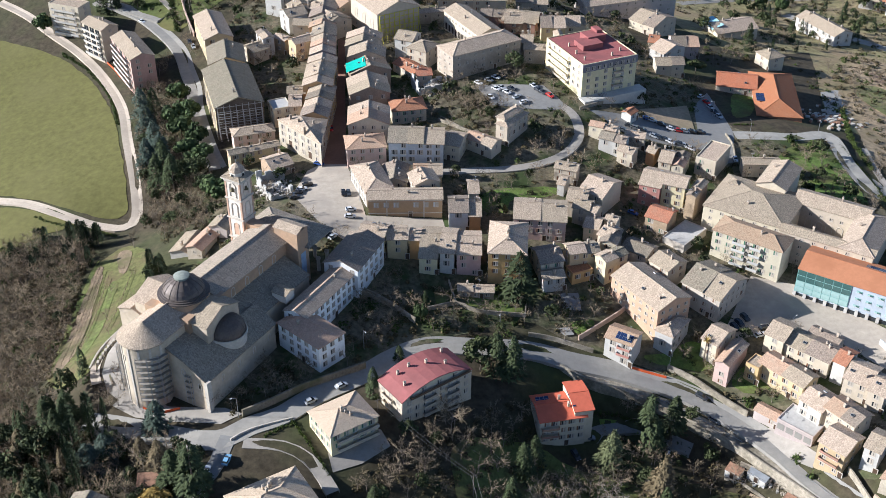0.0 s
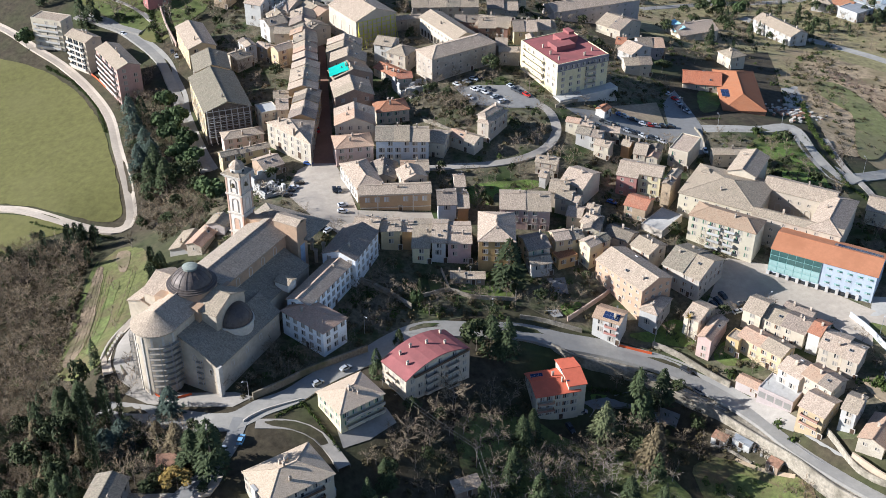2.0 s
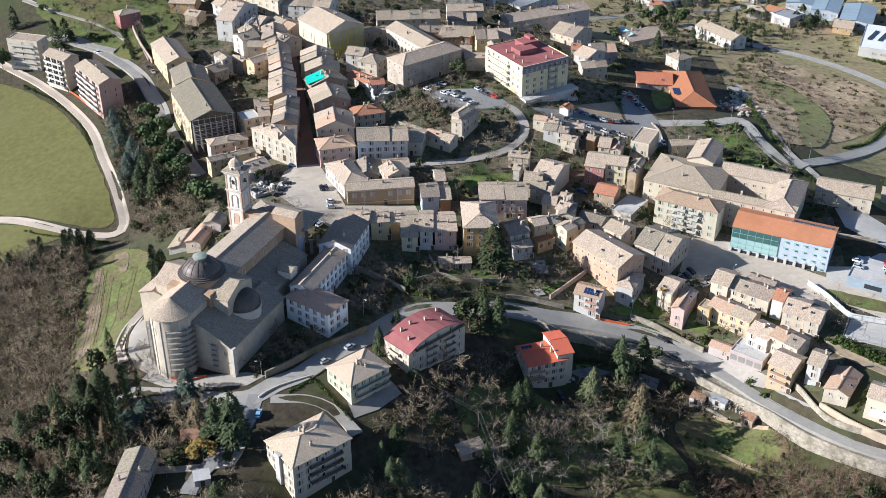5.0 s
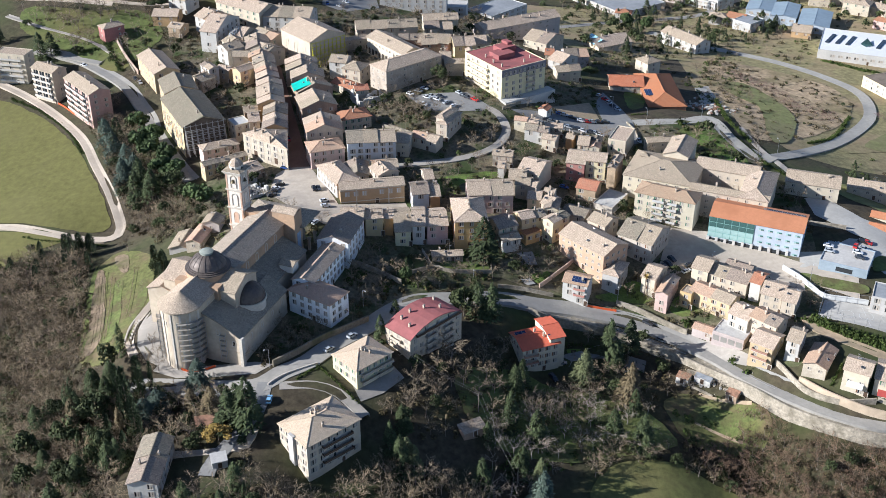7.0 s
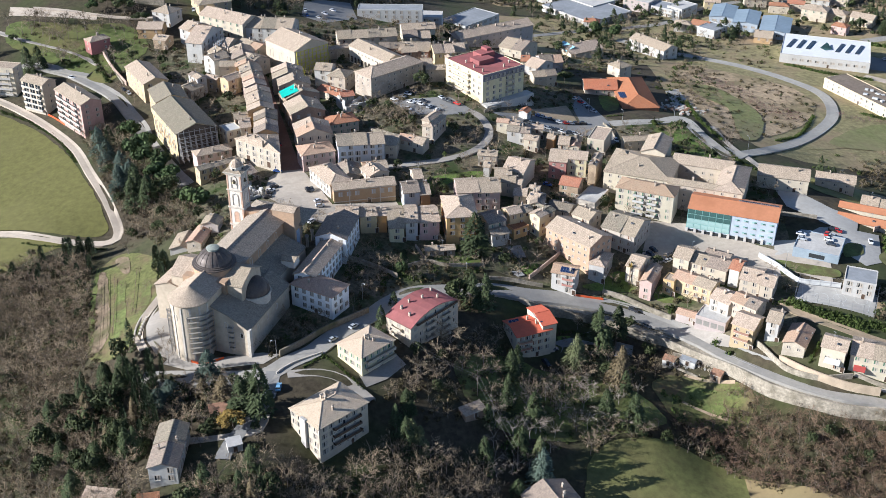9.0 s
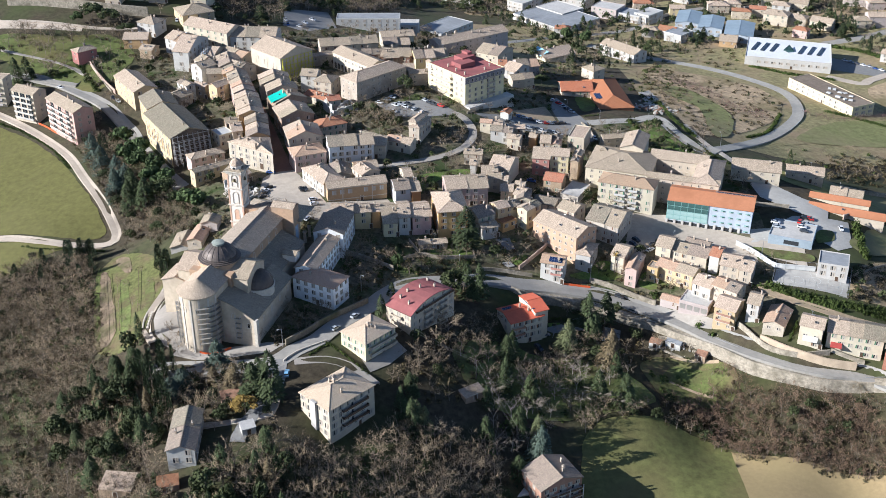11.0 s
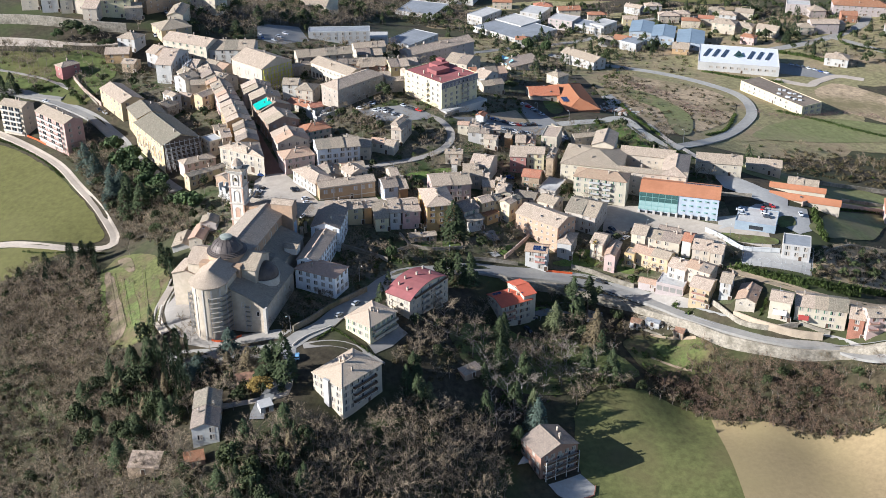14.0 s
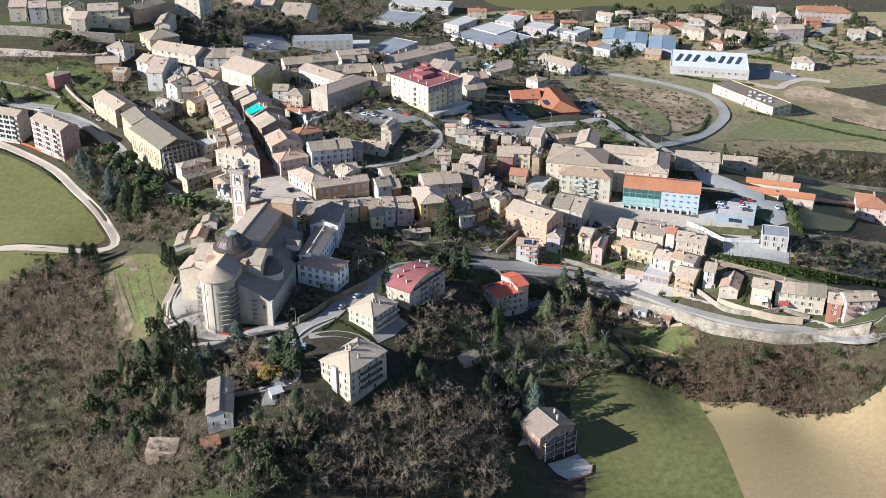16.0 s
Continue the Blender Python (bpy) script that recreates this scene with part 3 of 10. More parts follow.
def hip_roof(l, w, z, m, pitch=PITCH):
    s, th = Shape(), 0.22
    h = min(l, w) / 2 * pitch
    k = max(0.0, (l - w) / 2)
    kk = max(0.0, (w - l) / 2)
    c = [(-l / 2, -w / 2, z), (l / 2, -w / 2, z), (l / 2, w / 2, z), (-l / 2, w / 2, z)]
    if l >= w:
        r0, r1 = (-k, 0, z + h), (k, 0, z + h)
        sides = [[c[0], c[1], r1, r0], [c[1], c[2], r1], [c[2], c[3], r0, r1], [c[3], c[0], r0]]
        hips = [(c[0], r0), (c[3], r0), (c[1], r1), (c[2], r1), (r0, r1)]
    else:
        r0, r1 = (0, -kk, z + h), (0, kk, z + h)
        sides = [[c[0], c[1], r0], [c[1], c[2], r1, r0], [c[2], c[3], r1], [c[3], c[0], r0, r1]]
        hips = [(c[0], r0), (c[1], r0), (c[2], r1), (c[3], r1), (r0, r1)]
    for f in sides:
        a, b = Vector(f[0]), Vector(f[1])
        d = (b - a).normalized()
        uv = []
        for p in f:
            q = Vector(p) - a
            u = q.dot(d)
            uv.append((u, (q - d * u).length))
        s.face(f, m, uv)
        s.face([(a.x, a.y, a.z - th), (b.x, b.y, b.z - th), f[1], f[0]], m)
    s.face([(p[0], p[1], p[2] - th) for p in c[::-1]], DARK_WOOD)
    for a, b in hips:
        if (Vector(a) - Vector(b)).length > 0.1:
            s.bar(a, b, 0.13, m)
    return s, h


def shell(l, w, z0, z1, h, wall_m, gable):
    s = Shape()
    a, b = l / 2, w / 2
    for y in (-b, b):
        p = [(-a, y, z0), (a, y, z0), (a, y, z1), (-a, y, z1)]
        s.face(p if y < 0 else p[::-1], wall_m)
    for x in (-a, a):
        p = [(x, b, z0), (x, -b, z0), (x, -b, z1)] + ([(x, 0, z1 + h)] if gable else []) + [(x, b, z1)]
        s.face(p if x < 0 else p[::-1], wall_m)
    if not gable:
        s.face([(-a, -b, z1), (a, -b, z1), (a, b, z1), (-a, b, z1)], wall_m)
    return s


WORDS = {"cream": "cream plaster", "white": "white plaster", "peach": "peach-orange plaster", "bluegrey": "blue-grey render", "yellow": "warm yellow plaster", "yellowpale": "pale yellow", "ochre": "ochre plaster", "ochrelight": "pale ochre plaster", "orange": "orange-ochre plaster",
         "salmon": "salmon plaster", "salmonpink": "salmon-pink plaster", "pink": "faded pink plaster", "red": "deep red plaster", "redbrown": "reddish-brown masonry", "brown": "brown rubble masonry", "brick": "red brick",
         "stone": "grey-beige stone", "greige": "greige plaster", "greencream": "greenish-cream plaster", "paleblue": "pale grey-blue plaster", "whiteblue": "bluish-white panelled", "concrete": "grey concrete",
         "pinkgrey": "pinkish-grey plaster", "palace": "ochre-brown plaster", "annex": "bright white plaster"}
ROOFS = {"tile": "weathered tan tile roof", "tilemoss": "mottled old tile roof", "tiledark": "dark old tile roof", "tilegrey": "greyish tile roof", "rusty": "rusty brown tile roof", "terracotta": "terracotta tile roof", "white": "white flat roof",
         "concrete": "concrete flat roof", "grey": "grey flat roof", "blue": "blue metal roof"}
SHUT = {"white": "grey", "annex": "plain", "whiteblue": "wide", "concrete": "wide", "stone": "small", "palace": "grey", "yellow": "brown", "orange": "brown", "ochre": "brown", "paleblue": "grey", "greencream": "green", "pink": "brown"}


FOOTPRINTS = []  # x, y, half length, half width, turn: ground that is built on
SKYLIGHT = Shape().box(-0.55, 0.55, -0.45, 0.45, -0.2, 0.1, METAL)
SKYLIGHT.face([(-0.45, -0.36, 0.104), (0.45, -0.36, 0.104), (0.45, 0.36, 0.104), (-0.45, 0.36, 0.104)], GLASS)
SKYLIGHT = SKYLIGHT.made("skylight")
AERIAL = Shape().bar((0, 0, -0.5), (0, 0, 2.4), 0.05, METAL).bar((-0.7, 0, 2.2), (0.7, 0, 2.2), 0.03, METAL)
for k in range(5):
    AERIAL.bar((-0.6 + 0.3 * k, -0.35, 2.2), (-0.6 + 0.3 * k, 0.35, 2.2), 0.025, METAL)
AERIAL = AERIAL.made("aerial")


def house(x, y, length, width, turn, base, eave, ridge="a", wall="cream", roof="tile", name="house", category="house", label="", shutters="", chimneys=-1, storey=3.0, spacing=3.2, group="", windows=True, pitch=PITCH, doors=True, whole=False):
    """A house with its walls, roof, windows, door and chimneys as parts. base: ground at its middle; eave: height of the eaves."""
    rng = random.Random(int(abs(x * 7.3 + y * 13.1) * 10))
    if ridge in ("b", "hb"):
        length, width, turn = width, length, turn + 90
    kind = "flat" if ridge == "f" else "hip" if ridge[0] == "h" else "gable"
    high = eave - base
    floors = max(1, round((high - 0.4) / storey))
    words = ["", "single-storey", "two-storey", "three-storey", "four-storey", "five-storey", "six-storey"]
    label = label or f"{words[min(floors, 6)]} {WORDS[wall]} {category} with {ROOFS[roof]}"
    top = thing(name, pose(x, y, base, 0, 0, turn), label, category, group)
    FOOTPRINTS.append((x, y, length / 2, width / 2, radians(turn)))
    over = 0.0 if kind == "flat" else min(0.45, width * 0.06)
    l, w = length - 2 * over, width - 2 * over
    wm, rm = wall_material(wall), roof_material(roof)
    deep = -7.0
    if kind == "flat":
        part("wall", shell(l, w, deep, high, 0, wm, False), top)
        s = Shape().box(-l / 2 + 0.25, l / 2 - 0.25, -w / 2 + 0.25, w / 2 - 0.25, high, high + 0.12, rm)
        for x0, x1, y0, y1 in ((-l / 2, l / 2, -w / 2, -w / 2 + 0.25), (-l / 2, l / 2, w / 2 - 0.25, w / 2), (-l / 2, -l / 2 + 0.25, -w / 2 + 0.25, w / 2 - 0.25), (l / 2 - 0.25, l / 2, -w / 2 + 0.25, w / 2 - 0.25)):
            s.box(x0, x1, y0, y1, high, high + 0.45, wm)
        part("roof", s, top)
        h = 0
    elif kind == "gable":
        cuts = 1
        if name == "house" and not whole and roof.startswith("tile") and length > 11 and y < 570:
            cuts = max(2, round(length / rng.uniform(6.5, 9.5)))
        stops = [-l / 2] + [l * (i / cuts - 0.5) + rng.uniform(-0.9, 0.9) for i in range(1, cuts)] + [l / 2]
        for i, (s0, s1) in enumerate(zip(stops, stops[1:])):  # the row was built piece by piece, each roof at its own height
            up = rng.uniform(-0.45, 0.45) if cuts > 1 else 0.0
            steep = pitch * (rng.uniform(0.9, 1.08) if cuts > 1 else 1.0)
            r0, r1 = s0 - (over if i == 0 else 0.06), s1 + (over if i == cuts - 1 else 0.06)
            mine = rm if cuts == 1 else roof_material(rng.choice((roof, roof, roof, roof, "rusty", "tiledark", "tilegrey")))
            s, h = gable_roof(r1 - r0, width + (rng.uniform(-0.2, 0.35) if cuts > 1 else 0), high + up, mine, steep)
            part("wall", shell(s1 - s0, w, deep, high + up - 0.12 + over * steep, h - 0.14 - over * steep, wm, True), top, at=pose((s0 + s1) / 2, 0, 0))
            part("roof", s, top, at=pose((r0 + r1) / 2, 0, 0))
    else:
        s, h = hip_roof(length, width, high, rm, pitch)
        part("wall", shell(l, w, deep, high - 0.15, 0, wm, False), top)
        part("roof", s, top)
    if kind != "flat":
        for _ in range((1 if whole else rng.choice((0, 1, 1, 2)) + int(length * width / 170)) if chimneys < 0 else chimneys):
            cy = rng.uniform(-0.3, 0.3) * width
            cx = rng.uniform(-0.36, 0.36) * (length if kind == "gable" else max(1.0, length - width))
            part("chimney", CHIMNEYS[rng.random() > 0.5], top, at=pose(cx, cy, high + h * (1 - abs(cy) / (width / 2)), 0, 0, rng.choice((0, 90))))
        tilt = math.degrees(math.atan(pitch))
        if name == "house" and y < 570 and kind == "gable":
            for _ in range(rng.choice((0, 0, 1, 2))):
                side, cx, k = rng.choice((-1, 1)), rng.uniform(-0.35, 0.35) * length, rng.uniform(0.3, 0.7)
                part("skylight", SKYLIGHT, top, at=pose(cx, side * k * width / 2, high + h * (1 - k) + 0.35, -side * tilt, 0, 0))
            if rng.random() < 0.3:
                part("aerial", AERIAL, top, at=pose(rng.uniform(-0.3, 0.3) * length, 0, high + h, 0, 0, rng.uniform(0, 180)))
    if not windows:
        return top
    kinds = WINDOWS[shutters or SHUT.get(wall, rng.choice(("brown", "plain", "green", "brown", "small")))]
    for side, (run, off, rot) in enumerate(((l, w / 2, 0), (w, l / 2, 90), (l, w / 2, 180), (w, l / 2, 270))):
        facing = radians(turn + rot - 90)
        if math.sin(facing) > 0.55 or (x > 40 and math.cos(facing) > 0.8) or (y > 600 and math.sin(facing) > 0.2):  # the north and gable walls are nearly blank
            continue
        n = int((run - 1.0) / (spacing if y < 430 else max(spacing, 4.0 if y < 500 else 5.0)))
        c, s_ = math.cos(radians(rot)), math.sin(radians(rot))
        for i in range(n):
            px = (i - (n - 1) / 2) * (run / max(n, 1) if n > 1 else 1) * 0.94
            wx, wy = px * c + off * s_, px * s_ - off * c
            wc, ws = math.cos(radians(turn)), math.sin(radians(turn))
            low = g(x + wx * wc - wy * ws, y + wx * ws + wy * wc) - base
            for f in range(-2, floors):
                z = high - (floors - f) * storey + 0.85
                if z < low + 0.7 or rng.random() < 0.1:
                    continue
                part("window", rng.choice(kinds), top, at=pose(wx, wy, z, 0, 0, rot))
            if doors and side == 0 and i == n // 2 and n:
                dx = px + run / n / 2
                part("door", DOOR, top, at=pose(dx * c + off * s_, dx * s_ - off * c, low + 0.05, 0, 0, rot))
    return top


# ---- roads, squares, gardens and fields ----
strip("track", [(-218.9, 417.3), (-195.6, 409.1), (-184.0, 404.0), (-169.7, 397.7), (-149.7, 385.1), (-135.6, 378.5), (-124.8, 376.2), (-121.2, 382.6), (-125.1, 400.5), (-135.8, 434.5), (-145.6, 465.4), (-162.6, 497.4), (-179.5, 520.8), (-198.9, 541.0), (-215.4, 558.5), (-235.7, 576.1)], 4.5, GRAVEL, label="white gravel farm track along the meadow", category="track")
strip("road", [(-106.9, 253.6), (-88.0, 247.5), (-69.8, 241.0), (-61.6, 241.3), (-55.6, 245.7), (-46.3, 250.5), (-37.1, 259.5), (-24.0, 269.4), (-13.9, 279.3), (-3.2, 286.0), (11.5, 287.5), (30.1, 289.1), (43.1, 287.2), (56.1, 285.7), (68.7, 282.4), (81.0, 277.6), (94.0, 268.2), (105.2, 255.0), (113.3, 240.2), (128.1, 219.9), (141.3, 209.5), (156.1, 202.1), (174.3, 180.4), (240.7, 205.6)], 8, ROAD, label="grey asphalt road winding below the town", category="road")
strip("road", [(-60.9, 241.9), (-62.0, 235.8), (-64.2, 227.5), (-77.3, 208.7), (-80.0, 201.8)], 5, ASPHALT, label="narrow asphalt lane in the trees' shade", category="road")
strip("driveway", [(-56.3, 238.9), (-44.9, 238.3), (-37.3, 234.6), (-32.1, 228.4), (-29.4, 223.7)], 4, PAVING, label="paved driveway beside a hedge", category="driveway")
strip("road", [(0.7, 383.4), (11.3, 384.3), (26.9, 386.2), (40.6, 391.3), (51.4, 400.1), (57.1, 412.2), (56.0, 425.9), (50.6, 434.0), (43.9, 440.6)], 4.2, PAVING, label="pale narrow lane curving below the apartment block", category="road")
strip("road", [(126.0, 429.4), (150.7, 430.4), (168.1, 434.4), (169.7, 411.2), (172.1, 395.8), (175.5, 387.5), (183.8, 392.4)], 7, LANE, label="asphalt road past the school", category="road")
strip("road", [(174.2, 398.7), (183.8, 392.4), (224.1, 418.6), (259.9, 450.1), (282.7, 478.4), (294.0, 512.7), (284.9, 544.2), (267.6, 572.0), (245.8, 593.7), (226.8, 612.9), (207.4, 644.4)], 7, LANE, label="asphalt road bending round the dry hillside", category="road")
strip("road", [(-179.1, 562.1), (-153.4, 547.1), (-140.7, 539.1), (-165.2, 553.9), (-150.7, 542.5), (-134.5, 521.2), (-124.4, 502.7), (-117.7, 483.6), (-111.6, 466.3), (-107.1, 446.6), (-96.2, 413.8), (-89.2, 396.2)], 7, ROAD, label="asphalt road above the apartment blocks", category="road")
strip("path", [(-199.5, 601.7), (-181.9, 586.6), (-165.1, 575.0), (-148.5, 562.2), (-136.9, 547.2)], 3, PAVING, label="pale footpath down through the public garden", category="path")
strip("path", [(-102.3, 592.7), (-119.6, 594.3), (-136.5, 599.7), (-156.7, 609.1), (-177.2, 617.9)], 3, GRAVEL, label="pale path through the public garden", category="path")
patch("street", [(-47, 391), (-37, 390), (-41, 441), (-45, 498), (-48, 552), (-52, 551), (-48, 491), (-46, 451), (-46, 422)], STREET, 0.2, 3, "reddish-brown paved main street in shadow", "street")
patch("lane", [(-29, 352), (1, 353), (3, 342), (-24, 339), (-34, 338)], PLAZA, 0.15, 3, "narrow paved lane behind the palace", "lane")
patch("square", [(-52, 386), (-47, 391), (-37, 390), (-32, 373), (-27, 351), (-26, 341), (-34, 335), (-41, 341), (-49, 354), (-56, 367)], PLAZA, 0.2, 3, "pale stone town square", "square")
patch("forecourt", [(-95, 262), (-81, 256), (-64, 254), (-58, 251), (-64, 247), (-80, 250), (-91, 253), (-99, 258)], PAVING, 0.2, 3, "white gravel forecourt of the church", "forecourt")
patch("driveway", [(-97.4, 307), (-95, 303), (-93.5, 292), (-93, 282), (-93, 268), (-90, 262), (-88, 258), (-96, 258.5), (-101.5, 263), (-104.6, 270), (-104.9, 279), (-103, 291), (-100, 301)], PAVING, 0.3, 2.5, "grey paved drive curving round the apse", "driveway")
strip("kerb", [(-97.6, 303), (-101.2, 293), (-103.0, 282), (-102.8, 272), (-100.0, 264.5)], 0.6, OLD_WALL, 0.4, label="dark stone kerb along the curving drive", category="kerb")
strip("pavement", [(-100.2, 308), (-104.2, 296), (-106.6, 284), (-107.6, 273), (-105.4, 266)], 3.0, GRAVEL, label="pale pavement between drive and parapet", category="pavement")
patch("car_park", [(15, 452), (45, 450), (53, 434), (50, 429), (38, 429), (22, 433)], ASPHALT, 0.2, 3, "asphalt car park by the apartment block", "car park")
patch("car_park", [(63, 432), (85, 434), (110, 427), (113, 455), (123, 474), (125, 452), (126, 432), (121, 405), (115, 404), (113, 414), (94, 415), (76, 419)], ASPHALT, 0.2, 3, "grey asphalt car park with parked cars", "car park")
patch("ground", [(86, 441), (110, 455), (109, 429), (94, 430)], DIRT, 0.3, 3, "bare earth lot", "ground")
patch("square", [(111, 330), (127, 326), (128, 310), (138, 304), (151, 285), (148, 277), (133, 297), (114, 308), (109, 301), (99, 298), (98, 305)], PLAZA, 0.2, 3, "pale paved square before the school building", "square")
patch("meadow", [(-280, 564), (-226, 542), (-205, 531), (-187, 518), (-168, 497), (-151, 467), (-138, 431), (-129, 401), (-125, 386), (-131, 382), (-148, 388), (-168, 400), (-185, 408), (-230, 425)], FIELD, 0.2, 6, "wide green winter meadow", "meadow")
patch("meadow", [(-224, 411), (-183, 400), (-169, 394), (-149, 382), (-135, 375), (-127, 372), (-139, 379), (-152, 377), (-172, 367), (-209, 371)], FIELD, 0.2, 6, "green winter meadow below the track", "meadow")
patch("garden", [(-109, 350), (-120, 361), (-128, 350), (-130, 326), (-130, 305), (-128, 280), (-118, 270), (-109, 272), (-105, 290), (-102, 306), (-99, 322), (-103, 338)], GARDEN, 0.2, 4, "rough grassy garden slope with vine rows", "garden")
patch("grass", [(-128, 354), (-129.5, 343), (-129.8, 323), (-128.2, 292), (-128, 286), (-126, 291), (-127.3, 314), (-128, 339)], GARDEN_GREEN, 0.32, 3, "bright green grass verge of the garden", "grass")
patch("garden_plot", [(-126.3, 347), (-123.8, 343), (-119.7, 291), (-123, 281), (-126.2, 284), (-127, 298), (-127.4, 324), (-127.6, 345)], VINE_EARTH, 0.36, 3, "brown tilled strip under the vines", "garden")
patch("grass", [(-119, 334), (-115.5, 332), (-114.5, 305), (-114, 284), (-117.8, 281), (-119.4, 312)], GARDEN_GREEN, 0.32, 3, "bright grass between the vine rows", "grass")
patch("grass", [(-108.4, 328), (-104, 322), (-105, 305), (-107.5, 295), (-109, 311)], GARDEN_GREEN, 0.32, 3, "bright grass below the apse terrace", "grass")
patch("garden_plot", [(-122, 356), (-115, 353), (-113.5, 336), (-117.4, 338)], VINE_EARTH, 0.36, 3, "brown vegetable plots", "garden")
patch("field", [(38, 193), (47, 212), (56, 216), (68.6, 215.8), (83, 213.6), (104, 201), (108, 190), (96, 142), (88, 100), (6, 126), (30, 158), (35, 176)], FIELD_SLOPE, 0.3, 5, "green field with thin winter grass", "field")
patch("field", [(101.4, 199.5), (112, 192), (124.9, 185.5), (147, 171.5), (152, 167.6), (163.7, 164.9), (206, 168), (161, 81), (74, 88), (80, 113), (87.9, 144.7)], PLOUGHED, 0.55, 5, "tan ploughed field", "field")
patch("lawn", [(15, 372), (45, 377), (48, 373), (39, 369), (27, 367), (25, 358), (16, 357)], LAWN, 0.2, 3, "bright green lawn in a garden", "lawn")
patch("lawn", [(9, 309.6), (13.5, 312.8), (25, 312.7), (29.4, 308.4), (29, 304.4), (9, 305)], LAWN, 0.4, 3, "bright green lawn in a garden", "lawn")
patch("lawn", [(137, 406), (148, 422), (164, 429), (167, 401), (169, 376), (160, 378), (144, 387), (152, 398), (147, 406)], LAWN, 0.2, 3, "bright green lawn in a garden", "lawn")
patch("lawn", [(134, 478), (148, 483), (141, 455), (129, 444)], LAWN, 0.2, 3, "bright green lawn in a garden", "lawn")
patch("lawn", [(66, 292), (78, 294), (84, 299), (91, 295), (90, 286), (75, 288)], LAWN, 0.2, 3, "bright green lawn in a garden", "lawn")
patch("lawn", [(94, 281), (101, 289), (112, 280), (101, 276)], LAWN, 0.2, 3, "bright green lawn in a garden", "lawn")
patch("hillside", [(255, 450), (305, 473), (341, 459), (380, 433), (426, 415), (385, 368), (354, 400), (297, 410), (270, 426), (224, 411)], HILL_GRASS, 0.2, 6, "green grassy hillside", "hillside")
patch("hillside", [(226, 571), (257, 553), (282, 523), (280, 491), (256, 458), (218, 428), (180, 410), (190, 466), (197, 520)], DRY, 0.2, 6, "dry brown grassy hillside", "hillside")
patch("hillside", [(387, 538), (400, 514), (416, 478), (446, 437), (426, 415), (379, 436), (362, 463), (348, 483), (356, 522)], DRY, 0.2, 6, "dry brown grassy hillside", "hillside")
patch("field", [(289, 1011), (536, 925), (485, 787), (414, 769), (370, 821), (297, 817), (252, 862)], FIELD, 0.2, 20, "green field in the distance", "field")
patch("field", [(250, 428), (275, 448), (300, 462), (341, 464), (372, 446), (378, 432), (362, 421), (261, 421)], FAR_FIELD, 0.35, 6, "green strip of field on the far slope", "field")
patch("field", [(499, 665), (509, 595), (475, 600), (457, 621), (461, 639)], HILL_GRASS, 0.2, 12, "green verge by the far road", "field")
patch("lawn", [(86.2, 233.8), (94, 240.2), (101.4, 235.2), (112.3, 230), (111.3, 226.6), (103.5, 230), (107, 220.5), (100.7, 224.2), (93.4, 229.7), (87.3, 230.2)], GARDEN_GREEN, 0.5, 3, "bright green grass on a terraced bank", "lawn")
patch("ground", [(78, 240), (90, 246), (108, 236), (116, 226), (110, 217), (97, 219), (82, 224)], GARDEN, 0.4, 4, "rough green and brown bank with thin grass", "ground")
patch("path", [(94.2, 243.2), (101, 238.3), (110, 232.4), (110.4, 233.4), (101.6, 239.3), (94.8, 244.2)], DIRT, 0.62, 2, "trodden earth path along the bank", "path")
patch("path", [(89, 231.3), (96, 227.5), (104, 222.4), (104.4, 223.4), (96.4, 228.5), (89.4, 232.3)], DIRT, 0.62, 2, "trodden earth path down the bank", "path")
patch("yard", [(-37, 254), (-30, 231), (-22, 235), (-14, 242), (-17, 247)], PAVING, 0.2, 3, "paved yard behind an apartment house", "yard")
patch("yard", [(21, 176), (35.5, 180), (38.7, 173), (36.4, 169.6), (26, 167.6), (22.5, 171)], CONCRETE, 0.4, 2, "pale concrete yard before a house", "yard")
strip("driveway", [(-92, 215), (-82.4, 213), (-74.4, 212.3), (-67.7, 213.4), (-64.6, 221)], 2.6, GRAVEL, 0.4, label="pale drive to a house among trees", category="driveway")
patch("car_park", [(-11, 643), (20, 658), (19, 612), (-4, 594), (-17, 604)], ASPHALT, 0.2, 5, "shaded asphalt car park", "car park")
patch("ground", [(-104, 551), (-42, 573), (112, 672), (93, 542), (121, 477), (126, 429), (174, 440), (173, 372), (175, 333), (149, 258), (129, 233), (113, 248), (95, 273), (69, 288), (42, 295), (29, 304), (-24, 276), (-44, 262), (-59, 259), (-93, 345), (-79, 393), (-102, 467)], TOWN_GROUND, 0.08, 5, "trodden earth, paving and weeds between the houses", "ground")
patch("ground", [(44, 212), (56, 238), (84, 250), (108, 232), (130, 209), (153, 192), (171, 174), (184, 164), (166, 164), (151, 166), (140, 173), (119, 183), (101, 193), (91, 209), (61, 215)], BANK, 0.08, 5, "scrubby green and brown bank below the road", "ground")
patch("sports_court", [(152.3, 269.4), (166, 261.4), (179, 256), (169.6, 242.4), (145, 259)], CONCRETE, 0.3, 4, "pale grey concrete sports court", "sports court")
patch("yard", [(182, 310), (207, 303), (195, 280), (186, 277), (182, 288), (153, 293), (158, 305), (167, 303)], CONCRETE, 0.2, 4, "pale concrete car deck and yard", "yard")
patch("lawn", [(150.8, 290.5), (156, 288), (164.5, 281), (173.2, 274.5), (169.4, 268.2), (155.6, 277.4), (151.8, 284)], GARDEN_GREEN, 0.42, 3, "rough green strip of grass above a white wall", "lawn")
